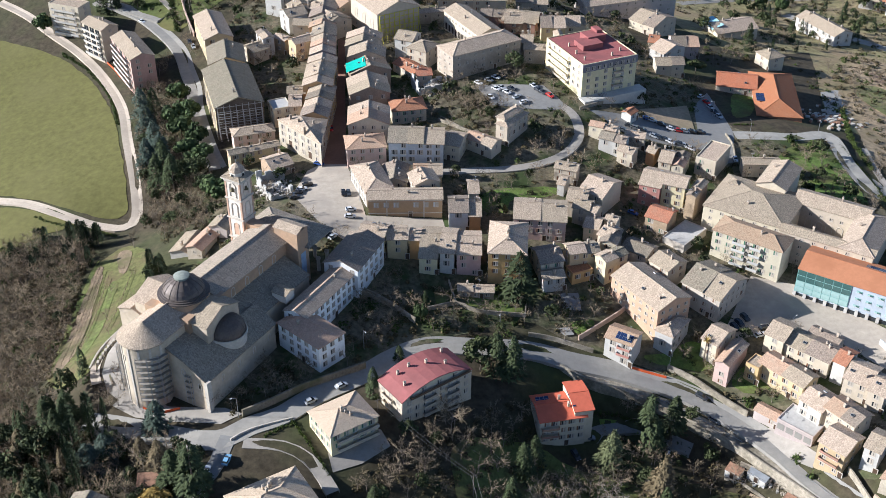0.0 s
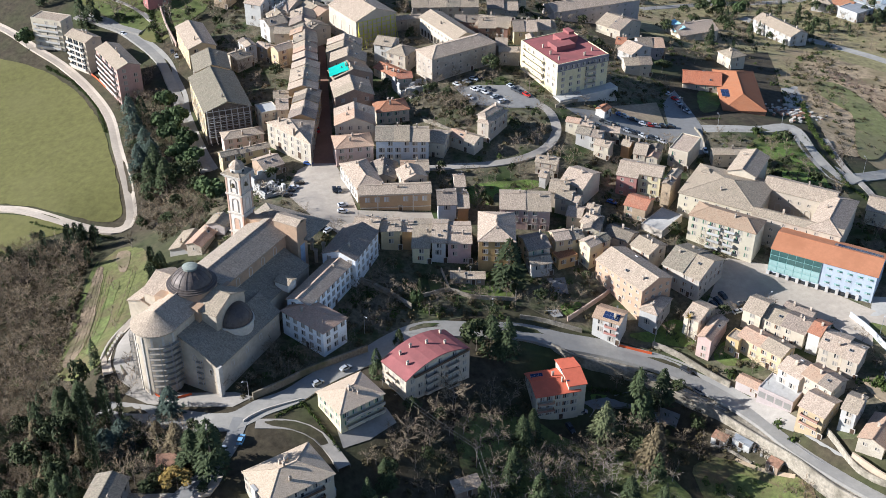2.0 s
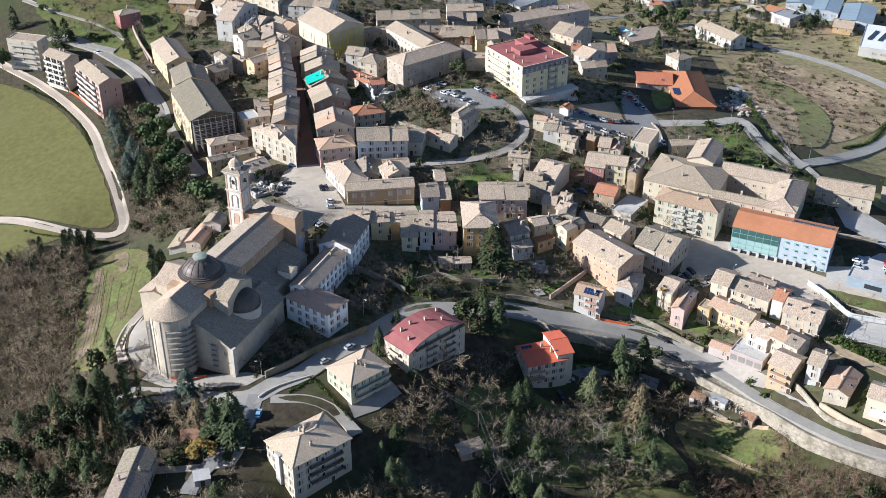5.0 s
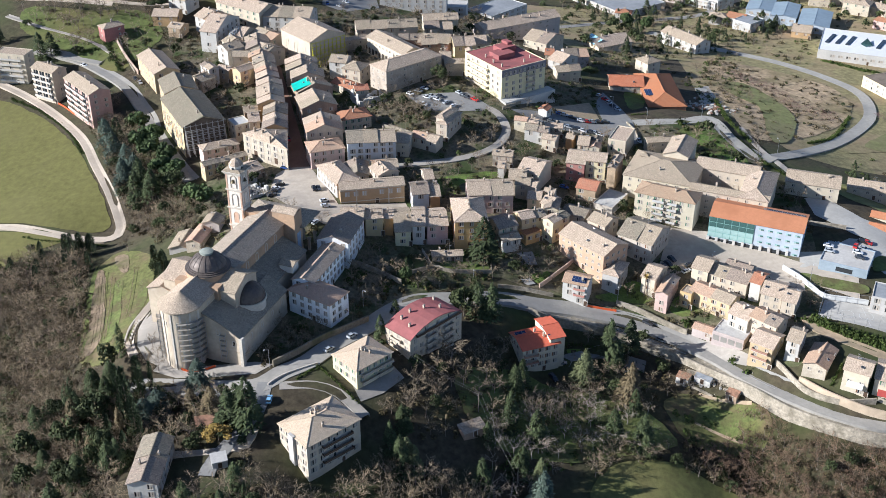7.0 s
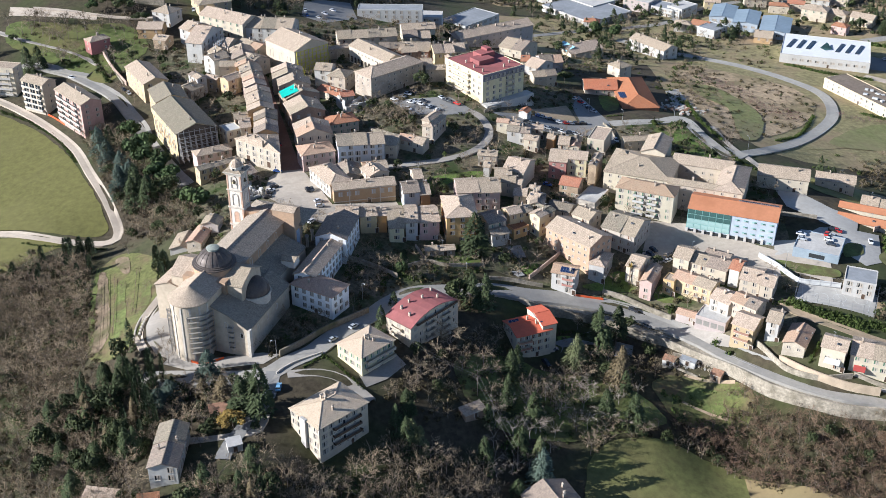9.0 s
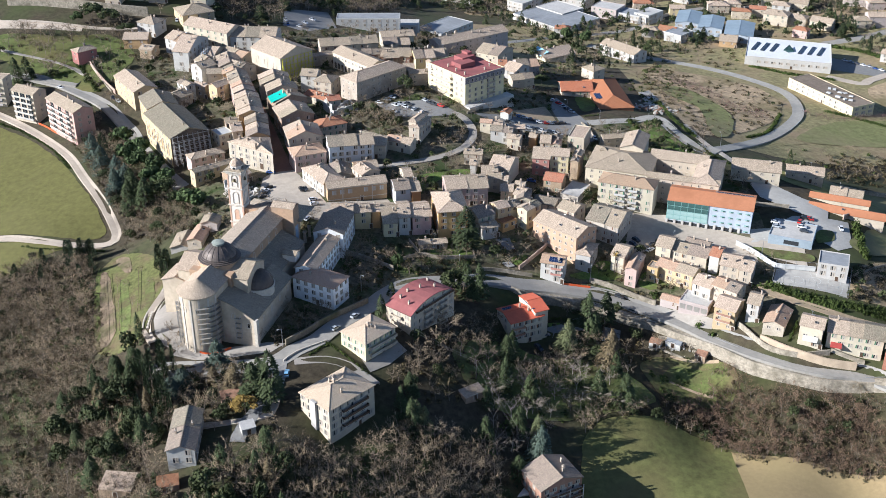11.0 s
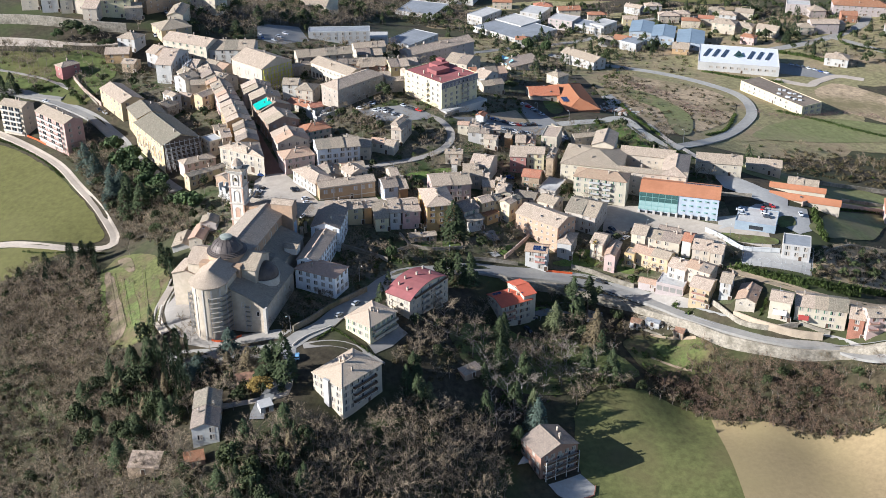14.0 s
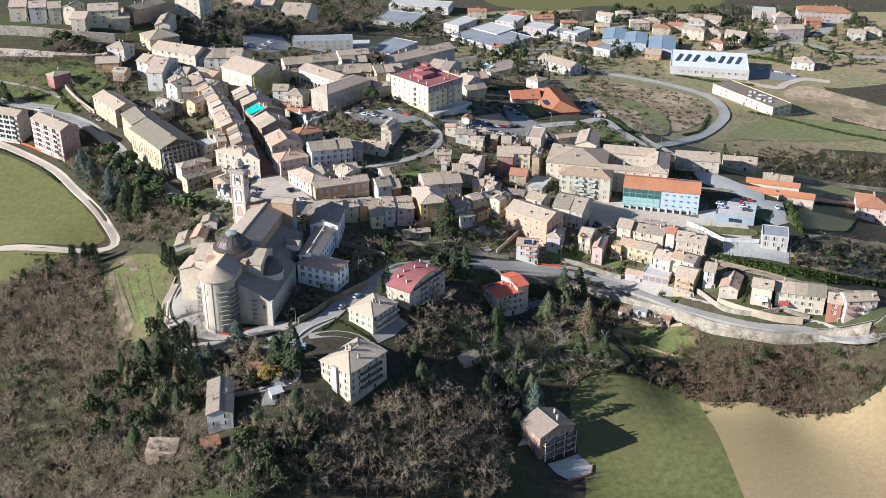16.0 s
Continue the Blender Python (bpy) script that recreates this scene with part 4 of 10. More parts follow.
patch("lawn", [(186.2, 296), (194.4, 294.2), (189, 285), (178.8, 283.8)], GARDEN_GREEN, 0.42, 3, "patch of grass beside the car deck", "lawn")
strip("road", [(390.7, 628.7), (422.4, 636.0), (459.0, 649.0), (485.5, 661.6), (508.3, 675.5), (524.0, 692.2), (534.9, 709.0)], 9, ROAD, label="wide pale road across the valley floor", category="road")
strip("road", [(459.0, 649.0), (468.4, 622.7), (476.6, 596.4), (499.7, 584.1), (530.8, 573.1)], 7, ROAD, label="pale road towards the roundabout", category="road")
strip("road", [(136.8, 637.0), (185.0, 672.0), (230.5, 687.0), (267.0, 700.1), (302.9, 731.3), (343.5, 746.3), (385.3, 739.7), (426.9, 741.3)], 6, ROAD, label="pale road through the valley suburb", category="road")
strip("track", [(345.8, 550.6), (361.7, 533.9), (374.2, 540.7), (397.5, 549.6), (412.4, 538.5)], 7, GRAVEL, label="white gravel track up the hillside", category="track")
patch("car_park", [(376, 593), (399, 554), (383, 547), (353, 569)], ASPHALT, 0.2, 8, "asphalt car park by the white hall", "car park")
patch("ground", [(140, 772), (210, 849), (298, 831), (438, 760), (599, 710), (650, 671), (540, 545), (452, 523), (391, 523), (402, 629), (340, 659), (277, 616), (206, 569), (149, 535), (122, 594)], HILL_GRASS, 0.06, 20, "pale green and tan winter grass of the valley floor", "ground")
patch("ground", [(184, 263), (207, 271), (254, 276), (277, 272), (243, 232), (220, 234), (188, 236), (170, 242)], DRY, 0.2, 4, "dry brown scrub ground above the houses", "ground")
patch("terrace", [(-191, 624), (-157, 609), (-138, 602), (-139, 595), (-191, 614)], GRAVEL, 0.2, 6, "white gravel terrace under the rampart", "terrace")
patch("square", [(119, 313), (126, 323), (141, 313), (155, 298), (172, 281), (165, 266), (149, 286), (137, 300)], PLAZA, 0.2, 4, "pale paved forecourt of the school", "square")
patch("ground", [(3, 248), (29, 256), (42, 251), (60, 243), (73, 234), (83, 219), (18, 216), (5, 229)], GARDEN_GREEN, 0.45, 5, "rough shaded grass on the wooded slope", "ground")
patch("lawn", [(-191, 610), (-151, 592), (-120, 589), (-106, 559), (-121, 536), (-132, 522), (-153, 549), (-192, 584)], GRASS, 0.2, 6, "winter lawn of the public garden", "lawn")
strip("driveway", [(47.4, 260.6), (50.1, 265.5), (55.8, 267.8), (65.6, 269.4), (72.6, 265.0), (79.8, 261.4)], 5, ASPHALT, label="shaded asphalt driveway round the villa", category="driveway")
patch("yard", [(100.5, 262.0), (106.5, 252.5), (112.5, 246.0), (116.0, 248.0), (112.0, 255.0), (105.0, 264.5)], PAVING, 0.35, 3, "pale worn apron before the garages", "yard")
patch("slab", [(39, 300), (43.6, 301), (45.2, 298.2), (41.8, 297.2)], CONCRETE, 0.5, 2, "pale concrete slab on the slope", "slab")
patch("lawn", [(-1.8, 313.4), (3, 313.6), (4, 308.6), (-1.5, 305)], LAWN, 0.3, 3, "bright green lawn in a garden", "lawn")
patch("yard", [(41.5, 316), (48.1, 317), (48.6, 308.8), (42.2, 309)], ASPHALT, 0.3, 3, "dark shaded yard between the houses", "yard")
patch("lawn", [(44, 303.2), (52.6, 306), (52.2, 301.2), (45.9, 298)], LAWN, 0.4, 3, "bright green lawn in a garden", "lawn")
patch("yard", [(187, 347), (196, 326), (205, 317), (196, 303), (186, 312), (176, 330), (178, 345)], CONCRETE, 0.25, 4, "pale yard behind the school", "yard")
patch("ground", [(200, 345), (212, 336), (238, 316), (272, 320), (291, 343), (241, 361), (210, 370), (196, 358)], FAR_FIELD, 0.3, 5, "gardens and thin grass behind the sheds", "ground")
patch("ground", [(208, 293), (225, 306), (262, 318), (268, 308), (252, 300), (233, 280), (198, 273), (194, 284)], FAR_FIELD, 0.3, 5, "dry garden plots inside a wall", "ground")
patch("lawn", [(52, 272), (60, 271), (61, 269), (53, 268), (50, 270)], LAWN, 0.2, 3, "small oval lawn by the villa", "lawn")
patch("grass", [(211, 519), (224, 519), (231, 485), (228, 456), (205, 417), (191, 412), (215, 475), (208, 487), (203, 503)], FAR_FIELD, 0.55, 4, "green grass strip on the dry hill", "grass")
patch("yard", [(185, 500), (198, 509), (201, 488), (190, 474), (179, 469)], CONCRETE, 0.2, 3, "broken concrete yard with rubble", "yard")
strip("path", [(182.5, 429.4), (181.2, 402.8), (183.8, 384.5), (184.7, 372.7)], 3, PAVING, label="pale footpath beside the road", category="path")
patch("hillside", [(212, 637), (385, 663), (435, 582), (314, 393), (202, 392), (191, 444), (176, 459), (194, 541)], HILL_GRASS, 0.05, 10, "pale tan winter grass on the hillside", "hillside")
strip("track", [(140.7, 258.7), (141.5, 251.9), (151.5, 239.7), (166.8, 228.4), (185.2, 222.7), (199.4, 221.6)], 4.5, DIRT, label="bare earth track behind the houses", category="track")

# stretches of woodland
WOOD_W = [(-192, 353), (-160, 376), (-132, 354), (-131, 310), (-128, 268), (-123, 244), (-109, 207), (-98, 166), (-189, 207)]
WOOD_W0 = [(-185, 364), (-159, 367), (-133, 363), (-128, 331), (-125, 290), (-121, 266), (-107, 245), (-105, 227), (-142, 241)]
WOOD_SW = [(-91, 193), (-63, 198), (-44, 195), (-24, 207), (0, 206), (10, 190), (-4, 154), (-103, 164)]
WOOD_MID = [(-22, 233), (-14, 240), (-9, 247), (13, 260), (23, 268), (28, 271), (29, 252), (31, 247), (47, 251), (48, 243), (54, 231), (-12, 219), (-28, 224)]
WALL_FOOT = [(103, 233), (112, 229), (121, 216.5), (133.5, 204.5), (149.5, 197), (157, 192.5), (169, 180.5), (186, 176), (207, 178), (212, 164), (184, 160), (171, 171), (153, 189), (131, 205), (115, 222)]
WOOD_E = [(81, 222), (115, 225), (131, 209), (153, 193), (171, 175), (184, 164), (166, 164), (151, 167), (140, 174), (102, 194), (91, 209)]
WOOD_NW = [(-145, 484), (-115, 468), (-103, 410), (-89, 385), (-81, 350), (-100, 349), (-118, 376), (-124, 400)]
WOOD_NE = [(262, 408), (346, 391), (385, 368), (364, 345), (310, 345), (265, 365), (236, 367)]
WOOD_LOW = [(44, 212), (55, 225), (75, 221), (91, 209), (59, 216), (47, 209)]
FAR_SCRUB = [(241, 712), (339, 639), (285, 562), (247, 605), (190, 603)]
GARDENS_NE = [(112, 517), (143, 572), (199, 601), (181, 516), (261, 622), (202, 455), (178, 478), (182, 541), (130, 510)]
GARDENS_MID = [(-27, 314), (-7, 308), (10, 302), (31, 302), (28, 294), (10, 291), (-7, 289), (-25, 281), (-29, 297)]
GARDENS_SE = [(32, 321), (55, 318), (53, 298), (42, 296), (31, 305)]
HILL_EAST = [(225, 413), (297, 410), (354, 400), (313, 349), (260, 347), (239, 368), (210, 376)]
GRASS_BANK = [(32, 295), (60, 290), (95, 273), (89, 260), (68, 277), (41, 282)]
WOOD_S = [(-118, 260), (-106, 252), (-87, 244), (-71, 238), (-63, 236), (-66, 219), (-67, 205), (-135, 222), (-153, 272)]
WOOD_SE = [(49, 275), (65, 279), (82, 272), (93, 260), (90, 254), (96, 242), (54, 236), (49, 246), (48, 262)]
WOOD_AP = [(13, 294), (28, 294), (28, 277), (13, 277)]
WOOD_PK = [(3, 443), (17, 444), (24, 431), (20, 420), (5, 433)]
UP_WOOD = [(-67, 623), (-54, 604), (-17, 604), (8, 597), (33, 659), (116, 793), (135, 772), (171, 737), (203, 830), (147, 886), (105, 918), (20, 928), (-26, 667), (-61, 641)]
UP_PARK = [(-181, 608), (-151, 588), (-118, 607), (-108, 605), (-113, 576), (-94, 538), (-121, 534), (-132, 519), (-153, 547), (-182, 580)]
PLAIN = [(183, 771), (261, 813), (369, 796), (468, 760), (566, 723), (549, 647), (492, 575), (406, 565), (407, 637), (340, 659), (275, 613), (206, 569), (149, 535), (134, 630)]
DRY_SCRUB = [(226, 571), (257, 553), (282, 523), (280, 491), (256, 458), (218, 428), (180, 410), (190, 466), (197, 520)]
SCRUB_E = [(183, 262), (205, 268), (249, 270), (272, 266), (245, 234), (221, 236), (189, 237), (170, 242)]
CONIF = [(-126, 283), (-101, 264), (-100, 246), (-106, 220), (-116, 202), (-124, 231), (-132, 262)]
DARK_S = [(-93, 194), (-64, 193), (-69, 160), (-102, 167)]
CHURCH_FOOT = [(-57, 269), (-53, 276), (-38, 267), (-36, 267), (-56, 253), (-62, 251)]
HILL_GREEN_ZONE = [(211, 519), (224, 519), (231, 485), (228, 456), (205, 417), (191, 412), (215, 475), (208, 487), (203, 503)]
SLOPE_GREEN_ZONE = [(81, 239), (101, 241), (110, 229), (110, 220), (98, 223), (83, 227)]
MID_DARK = [(11, 222), (23, 235), (48, 244), (70, 244), (76, 237), (75, 226), (66, 216), (49, 220), (34, 213), (21, 203), (4, 201)]
EVER_SW = [(-143, 255), (-129, 262), (-114, 248), (-111, 224), (-116, 209), (-126, 207), (-144, 221)]
RED_BAND = [(219, 540), (228, 535), (241, 523), (242, 487), (258, 472), (254, 459), (239, 459), (231, 472), (231, 505), (222, 522)]
TOWN = [(-104, 551), (-42, 573), (112, 672), (93, 542), (121, 477), (126, 429), (174, 440), (173, 372), (175, 333), (149, 258), (129, 233), (113, 248), (95, 273), (69, 288), (42, 295), (29, 304), (-24, 276), (-44, 262), (-59, 259), (-93, 345), (-79, 393), (-102, 467)]

# ---- houses of the town, street by street ----
house(-56.7, 519.2, 13.0, 19.9, 1.5, 2.3, 11.3, "b", "cream", "tile")
house(-55.5, 502.6, 12.5, 12.8, -0.3, 2.1, 11.1, "b", "ochre", "tile")
house(-53.4, 482.2, 11.6, 32.4, 3.0, 2.0, 12.0, "b", "pink", "tile")
house(-63.0, 486.4, 7.7, 13.3, -53.9, 1.8, 10.8, "b", "yellow", "tile")
house(-52.0, 449.4, 13.2, 30.0, 0.3, 1.3, 11.3, "b", "ochre", "tile")
house(-50.4, 423.3, 11.6, 27.7, -3.1, -0.1, 9.9, "b", "ochre", "tile")
house(-67.3, 427.2, 7.8, 9.1, 23.4, -1.2, 6.8, "f", "cream", "white")
house(-60.5, 427.2, 5.6, 11.6, 4.6, -0.5, 8.5, "a", "cream", "tile")
house(-61.2, 437.9, 8.3, 8.1, 4.6, 0.1, 8.1, "a", "brown", "tile")
house(-70.9, 516.1, 11.3, 10.7, -58.8, 2.3, 11.3, "b", "white", "tile")
house(-65.3, 506.6, 9.1, 9.1, -5.0, 2.1, 10.1, "a", "cream", "tile")
house(-81.6, 491.8, 11.3, 6.0, -64.3, 1.2, 10.2, "a", "white", "tile")
house(-85.3, 485.6, 10.8, 9.9, -49.1, 0.6, 6.6, "b", "cream", "tile")
house(-73.5, 492.0, 8.3, 6.0, -35.0, 1.6, 8.6, "a", "brown", "tile")
house(-59.4, 523.1, 4.4, 11.1, -26.4, 2.4, 11.4, "a", "cream", "tile")
house(-35.1, 483.3, 16.8, 15.1, -0.8, 2.6, 11.6, "b", "cream", "tile")
house(-32.9, 469.4, 17.0, 10.9, -0.3, 2.5, 11.5, "b", "cream", "tile")
house(-31.5, 454.0, 18.5, 11.3, 16.5, 2.1, 11.1, "b", "brown", "tile")
house(-30.6, 437.4, 17.7, 17.5, 8.4, 1.5, 10.5, "b", "brown", "tile")
house(-29.1, 412.6, 17.2, 17.0, 2.2, 0.2, 9.2, "b", "cream", "tile")
house(-29.6, 393.9, 16.2, 12.1, 9.2, -0.6, 7.4, "ha", "pink", "rusty")
house(-9.2, 393.0, 22.1, 14.4, -1.6, -0.0, 11.0, "a", "paleblue", "tile")
house(-13.8, 426.1, 15.0, 11.5, 12.2, 1.5, 7.5, "ha", "cream", "terracotta")
house(-25.7, 369.4, 22.1, 11.6, 109.6, -0.9, 5.6, "hb", "white", "tile")
house(-17.2, 374.8, 10.7, 14.1, -3.0, -1.0, 4.0, "b", "cream", "tiledark")
house(-4.7, 377.9, 11.6, 10.4, 0.3, -0.9, 4.0, "a", "yellow", "tile")
house(-6.1, 367.6, 10.4, 10.0, 18.3, -1.5, 6.5, "b", "cream", "tile")
house(-14.9, 332.2, 7.8, 9.8, 1.7, -3.1, 4.9, "a", "yellow", "tilemoss")
house(-22.8, 332.4, 9.9, 9.7, -13.2, -2.1, 5.9, "a", "yellow", "tile")
house(-8.5, 332.2, 4.4, 8.3, -4.4, -3.8, 4.2, "a", "orange", "tile")
house(-3.2, 331.0, 7.0, 20.8, -4.6, -4.4, 1.6, "a", "yellowpale", "tile")
house(3.3, 330.1, 5.8, 16.8, -5.9, -5.0, 3.0, "a", "white", "tile")
house(10.2, 329.5, 9.1, 15.7, -1.1, -5.5, 2.5, "a", "pink", "tile")
house(23.8, 328.3, 13.8, 20.8, -4.6, -6.5, 5.5, "ha", "orange", "tilemoss")
house(36.6, 350.1, 19.6, 15.2, -4.9, -4.7, 3.3, "a", "pink", "tilemoss")
house(6.7, 351.5, 7.7, 12.5, 0.7, -3.2, 4.8, "a", "paleblue", "tiledark")
house(12.8, 351.0, 4.9, 12.5, -0.5, -3.5, 3.5, "a", "orange", "tile")
house(12.4, 365.5, 4.5, 10.8, 3.0, -2.1, 3.9, "a", "cream", "tile")
house(12.4, 312.7, 12.8, 4.9, -2.7, -7.5, -4.5, "a", "brown", "tile")
house(50.0, 330.5, 11.9, 7.6, 14.4, -8.0, -0.0, "a", "yellow", "tile")
house(37.6, 327.1, 9.3, 11.3, 16.2, -7.6, -0.6, "a", "cream", "tiledark")
house(38.8, 319.9, 8.5, 7.0, 14.1, -8.8, -3.8, "a", "white", "tile")
house(48.8, 324.7, 7.9, 5.2, 22.6, -8.8, -4.8, "f", "orange", "terracotta")
house(60.1, 326.9, 6.2, 11.2, -54.5, -9.4, -0.4, "b", "yellowpale", "tile")
house(61.2, 338.0, 6.7, 11.0, -20.5, -7.9, 0.1, "b", "cream", "tiledark")
house(61.0, 340.5, 5.3, 9.4, -41.5, -7.7, 0.3, "a", "cream", "tile")
house(63.2, 350.0, 5.1, 4.9, -29.1, -7.1, -0.1, "a", "cream", "tile")
house(60.8, 369.0, 10.9, 15.8, -35.9, -5.6, 2.4, "a", "cream", "tile")
house(56.4, 355.2, 5.7, 6.8, -30.9, -6.0, 1.0, "a", "cream", "tile")
house(51.8, 362.9, 8.1, 11.2, -14.3, -5.0, 2.0, "a", "cream", "tile")
house(53.0, 357.3, 6.9, 8.3, -18.5, -5.5, 1.5, "a", "cream", "tile")
house(56.2, 347.9, 6.3, 9.4, -21.3, -6.6, -0.6, "a", "cream", "tile")
house(82.4, 376.6, 9.0, 15.0, -23.2, -7.3, 1.7, "a", "red", "tile")
house(90.2, 372.7, 9.6, 10.4, -22.8, -8.1, 2.9, "a", "yellowpale", "tile")
house(97.3, 368.0, 4.2, 12.6, -33.0, -8.8, 2.2, "b", "brown", "tile")
house(91.2, 397.0, 5.8, 11.4, -23.1, -6.4, -0.4, "a", "cream", "tile")
house(96.2, 395.4, 5.6, 11.9, -24.4, -7.0, -1.0, "b", "cream", "tiledark")
house(75.2, 398.6, 7.2, 6.7, -31.7, -4.2, 1.8, "a", "cream", "tile")
house(67.0, 412.4, 11.9, 5.5, -24.1, -0.8, 5.2, "a", "cream", "tile")
house(80.0, 411.1, 8.7, 6.3, -16.0, -3.2, 1.8, "a", "cream", "tile")
house(70.4, 405.1, 11.4, 7.7, -26.3, -2.5, 3.5, "a", "white", "tile")
house(85.7, 400.5, 4.3, 6.6, -31.1, -5.4, 0.6, "a", "orange", "tile")
house(110.0, 399.8, 8.4, 16.3, -32.7, -7.8, 0.2, "f", "cream", "tile")
house(80.2, 430.2, 5.3, 5.9, -40.5, -1.4, 2.6, "b", "white", "terracotta")
house(49.4, 382.7, 9.5, 6.9, -19.5, -2.9, 3.1, "a", "cream", "tile")
house(47.4, 374.7, 3.6, 8.2, -22.8, -3.5, 1.5, "a", "white", "tile")
house(82.4, 356.9, 9.5, 10.5, -31.8, -8.3, -2.3, "a", "brown", "terracotta")
house(90.4, 350.0, 9.2, 15.6, -41.8, -9.2, -6.6, "f", "greige", "concrete", windows=False)
house(71.3, 335.4, 11.0, 9.2, -38.1, -9.0, -3.0, "a", "cream", "tiledark")
house(80.0, 326.5, 9.6, 10.5, -51.8, -10.7, -2.7, "a", "cream", "tile")
house(71.7, 311.6, 24.7, 15.2, -57.5, -13.0, -3.0, "a", "peach", "tile", whole=True)
solar_house = house(60.6, 292.7, 10.5, 9.2, -30.6, -17.0, -9.0, "a", "white", "rusty", whole=True, chimneys=1)
house(77.6, 298.6, 7.3, 12.8, -36.9, -16.3, -9.3, "ha", "white", "tile")
house(92.4, 294.5, 6.6, 12.4, -43.6, -16.9, -9.9, "a", "cream", "tile")
house(95.4, 287.2, 5.5, 15.1, -36.8, -18.6, -11.6, "b", "pink", "tile")
house(94.8, 317.3, 15.9, 18.4, -43.3, -12.6, -4.6, "a", "greige", "tile")
house(111.9, 279.3, 17.8, 9.2, -50.1, -18.3, -12.3, "a", "yellow", "tile")
house(102.9, 283.6, 4.7, 6.2, -43.1, -18.7, -12.7, "f", "ochre", "tile")
house(113.2, 295.3, 7.5, 11.9, -40.2, -15.6, -8.6, "a", "cream", "tile")
house(122.1, 288.3, 16.3, 11.1, -41.7, -15.9, -9.9, "a", "cream", "tile")
house(127.6, 293.8, 11.0, 6.7, -43.7, -15.1, -10.1, "a", "cream", "tiledark")
house(129.7, 280.3, 4.9, 9.9, -42.3, -15.7, -7.7, "a", "white", "terracotta")
house(133.2, 273.3, 8.8, 12.6, -37.3, -15.5, -8.5, "a", "cream", "tile")
house(137.2, 267.0, 6.0, 11.2, -38.4, -15.0, -8.0, "a", "cream", "tile")
house(118.0, 264.6, 9.0, 10.9, -52.2, -18.7, -11.7, "a", "white", "tile")
garages = house(112.5, 260.9, 12.2, 9.6, -43.1, -20.9, -17.4, "f", "pinkgrey", "concrete", windows=False, label="low pinkish-grey garage block with a roof terrace by the road", name="garage_block", category="garage")
for k in range(4):
    part("garage_door", relief("garage_door", [-1.2, -0.4, 0.4, 1.2], [0, 0.8, 1.6, 2.3], [[(0.04, SHUTTER_GREY), (0.02, SHUTTER_GREY), (0.04, SHUTTER_GREY)]] * 3), garages, "grey panelled garage door", pose(-4.5 + 3.0 * k, -4.81, 0.2))
house(104.1, 267.2, 8.7, 5.4, -43.3, -22.5, -19.5, "a", "pinkgrey", "rusty")
house(124.2, 257.3, 11.8, 9.3, -53.6, -17.1, -10.1, "a", "cream", "tiledark")
orange_house = house(119.6, 247.2, 9.4, 11.8, -46.1, -19.2, -12.2, "a", "ochrelight", "tile")
house(128.7, 243.3, 5.5, 10.7, -39.4, -16.0, -9.0, "a", "white", "tile")
house(134.4, 234.8, 9.0, 15.0, -41.3, -17.0, -13.0, "b", "stone", "rusty", whole=True)
terrace_house = house(142.7, 223.1, 9.5, 10.4, -38.2, -16.4, -9.4, "a", "cream", "tile")
row_house = house(157.8, 216.9, 21.4, 13.3, -33.5, -18.1, -11.1, "a", "greencream", "tile")
house(166.9, 204.5, 6.7, 11.6, -38.8, -19.1, -11.1, "a", "brick", "tile")
end_house = house(173.3, 197.9, 14.2, 8.8, -16.3, -15.9, -7.9, "a", "pink", "tile")
car_deck = house(172.2, 292.3, 18.7, 17.1, -37.0, -12.7, -9.0, "f", "bluegrey", "concrete", windows=False, label="low pale blue-grey garage with parked cars on its deck", name="garage", category="garage")
# the wall is closed; a dark sheet paints the shade inside the opening
part("garage_opening", relief("garage_opening", [-3.2, 3.2], [0, 1.9], [[(0.03, GLASS)]]), car_deck, "wide flat dark panel standing in for the shaded garage opening", pose(0.5, -8.56, 0.8))
house(172.4, 259.4, 12.0, 11.4, -33.3, -12.7, -5.7, "f", "white", "grey")
long_sheds = [house(211.0, 311.2, 35.0, 8.5, -37.5, -16.2, -13.2, "a", "cream", "terracotta", whole=True, windows=False, chimneys=0, label="long low shed with bright orange tile roof"),
              house(214.0, 322.6, 28.0, 7.0, -36.5, -16.0, -12.6, "a", "cream", "terracotta", whole=True, windows=False, chimneys=0, label="long low shed with bright orange tile roof")]
house(184.2, 351.3, 23.8, 14.1, -28.2, -11.6, -4.6, "a", "cream", "tile", shutters="small", spacing=4.5, whole=True)
house(214.3, 355.6, 18.8, 10.9, -29.6, -18.3, -12.3, "a", "cream", "tile", shutters="small", spacing=4.5, whole=True)
house(269.3, 307.9, 18.8, 20.0, -34.2, -34.2, -25.2, "ha", "pink", "terracotta")
house(225.9, 335.0, 15.9, 11.5, -36.5, -20.5, -16.5, "a", "cream", "tile")
house(128.8, 397.3, 15.4, 6.5, -1.7, -8.6, -2.6, "a", "cream", "tile", shutters="small", spacing=4.5, whole=True)
# the great convent: a broad front block and three wings round a court
def convent(u, v, l, w, base, eave, ridge, label, pitch=PITCH, **more):
    c, k = math.cos(radians(-32.0)), math.sin(radians(-32.0))
    return house(98.6 + u * c - v * k, 357.4 + u * k + v * c, l, w, -32.0, base, eave, ridge, "cream", "tile", name="convent_wing", category="convent", label=label, shutters="small", spacing=4.2, whole=True, pitch=pitch, chimneys=1, group="convent wings", **more)


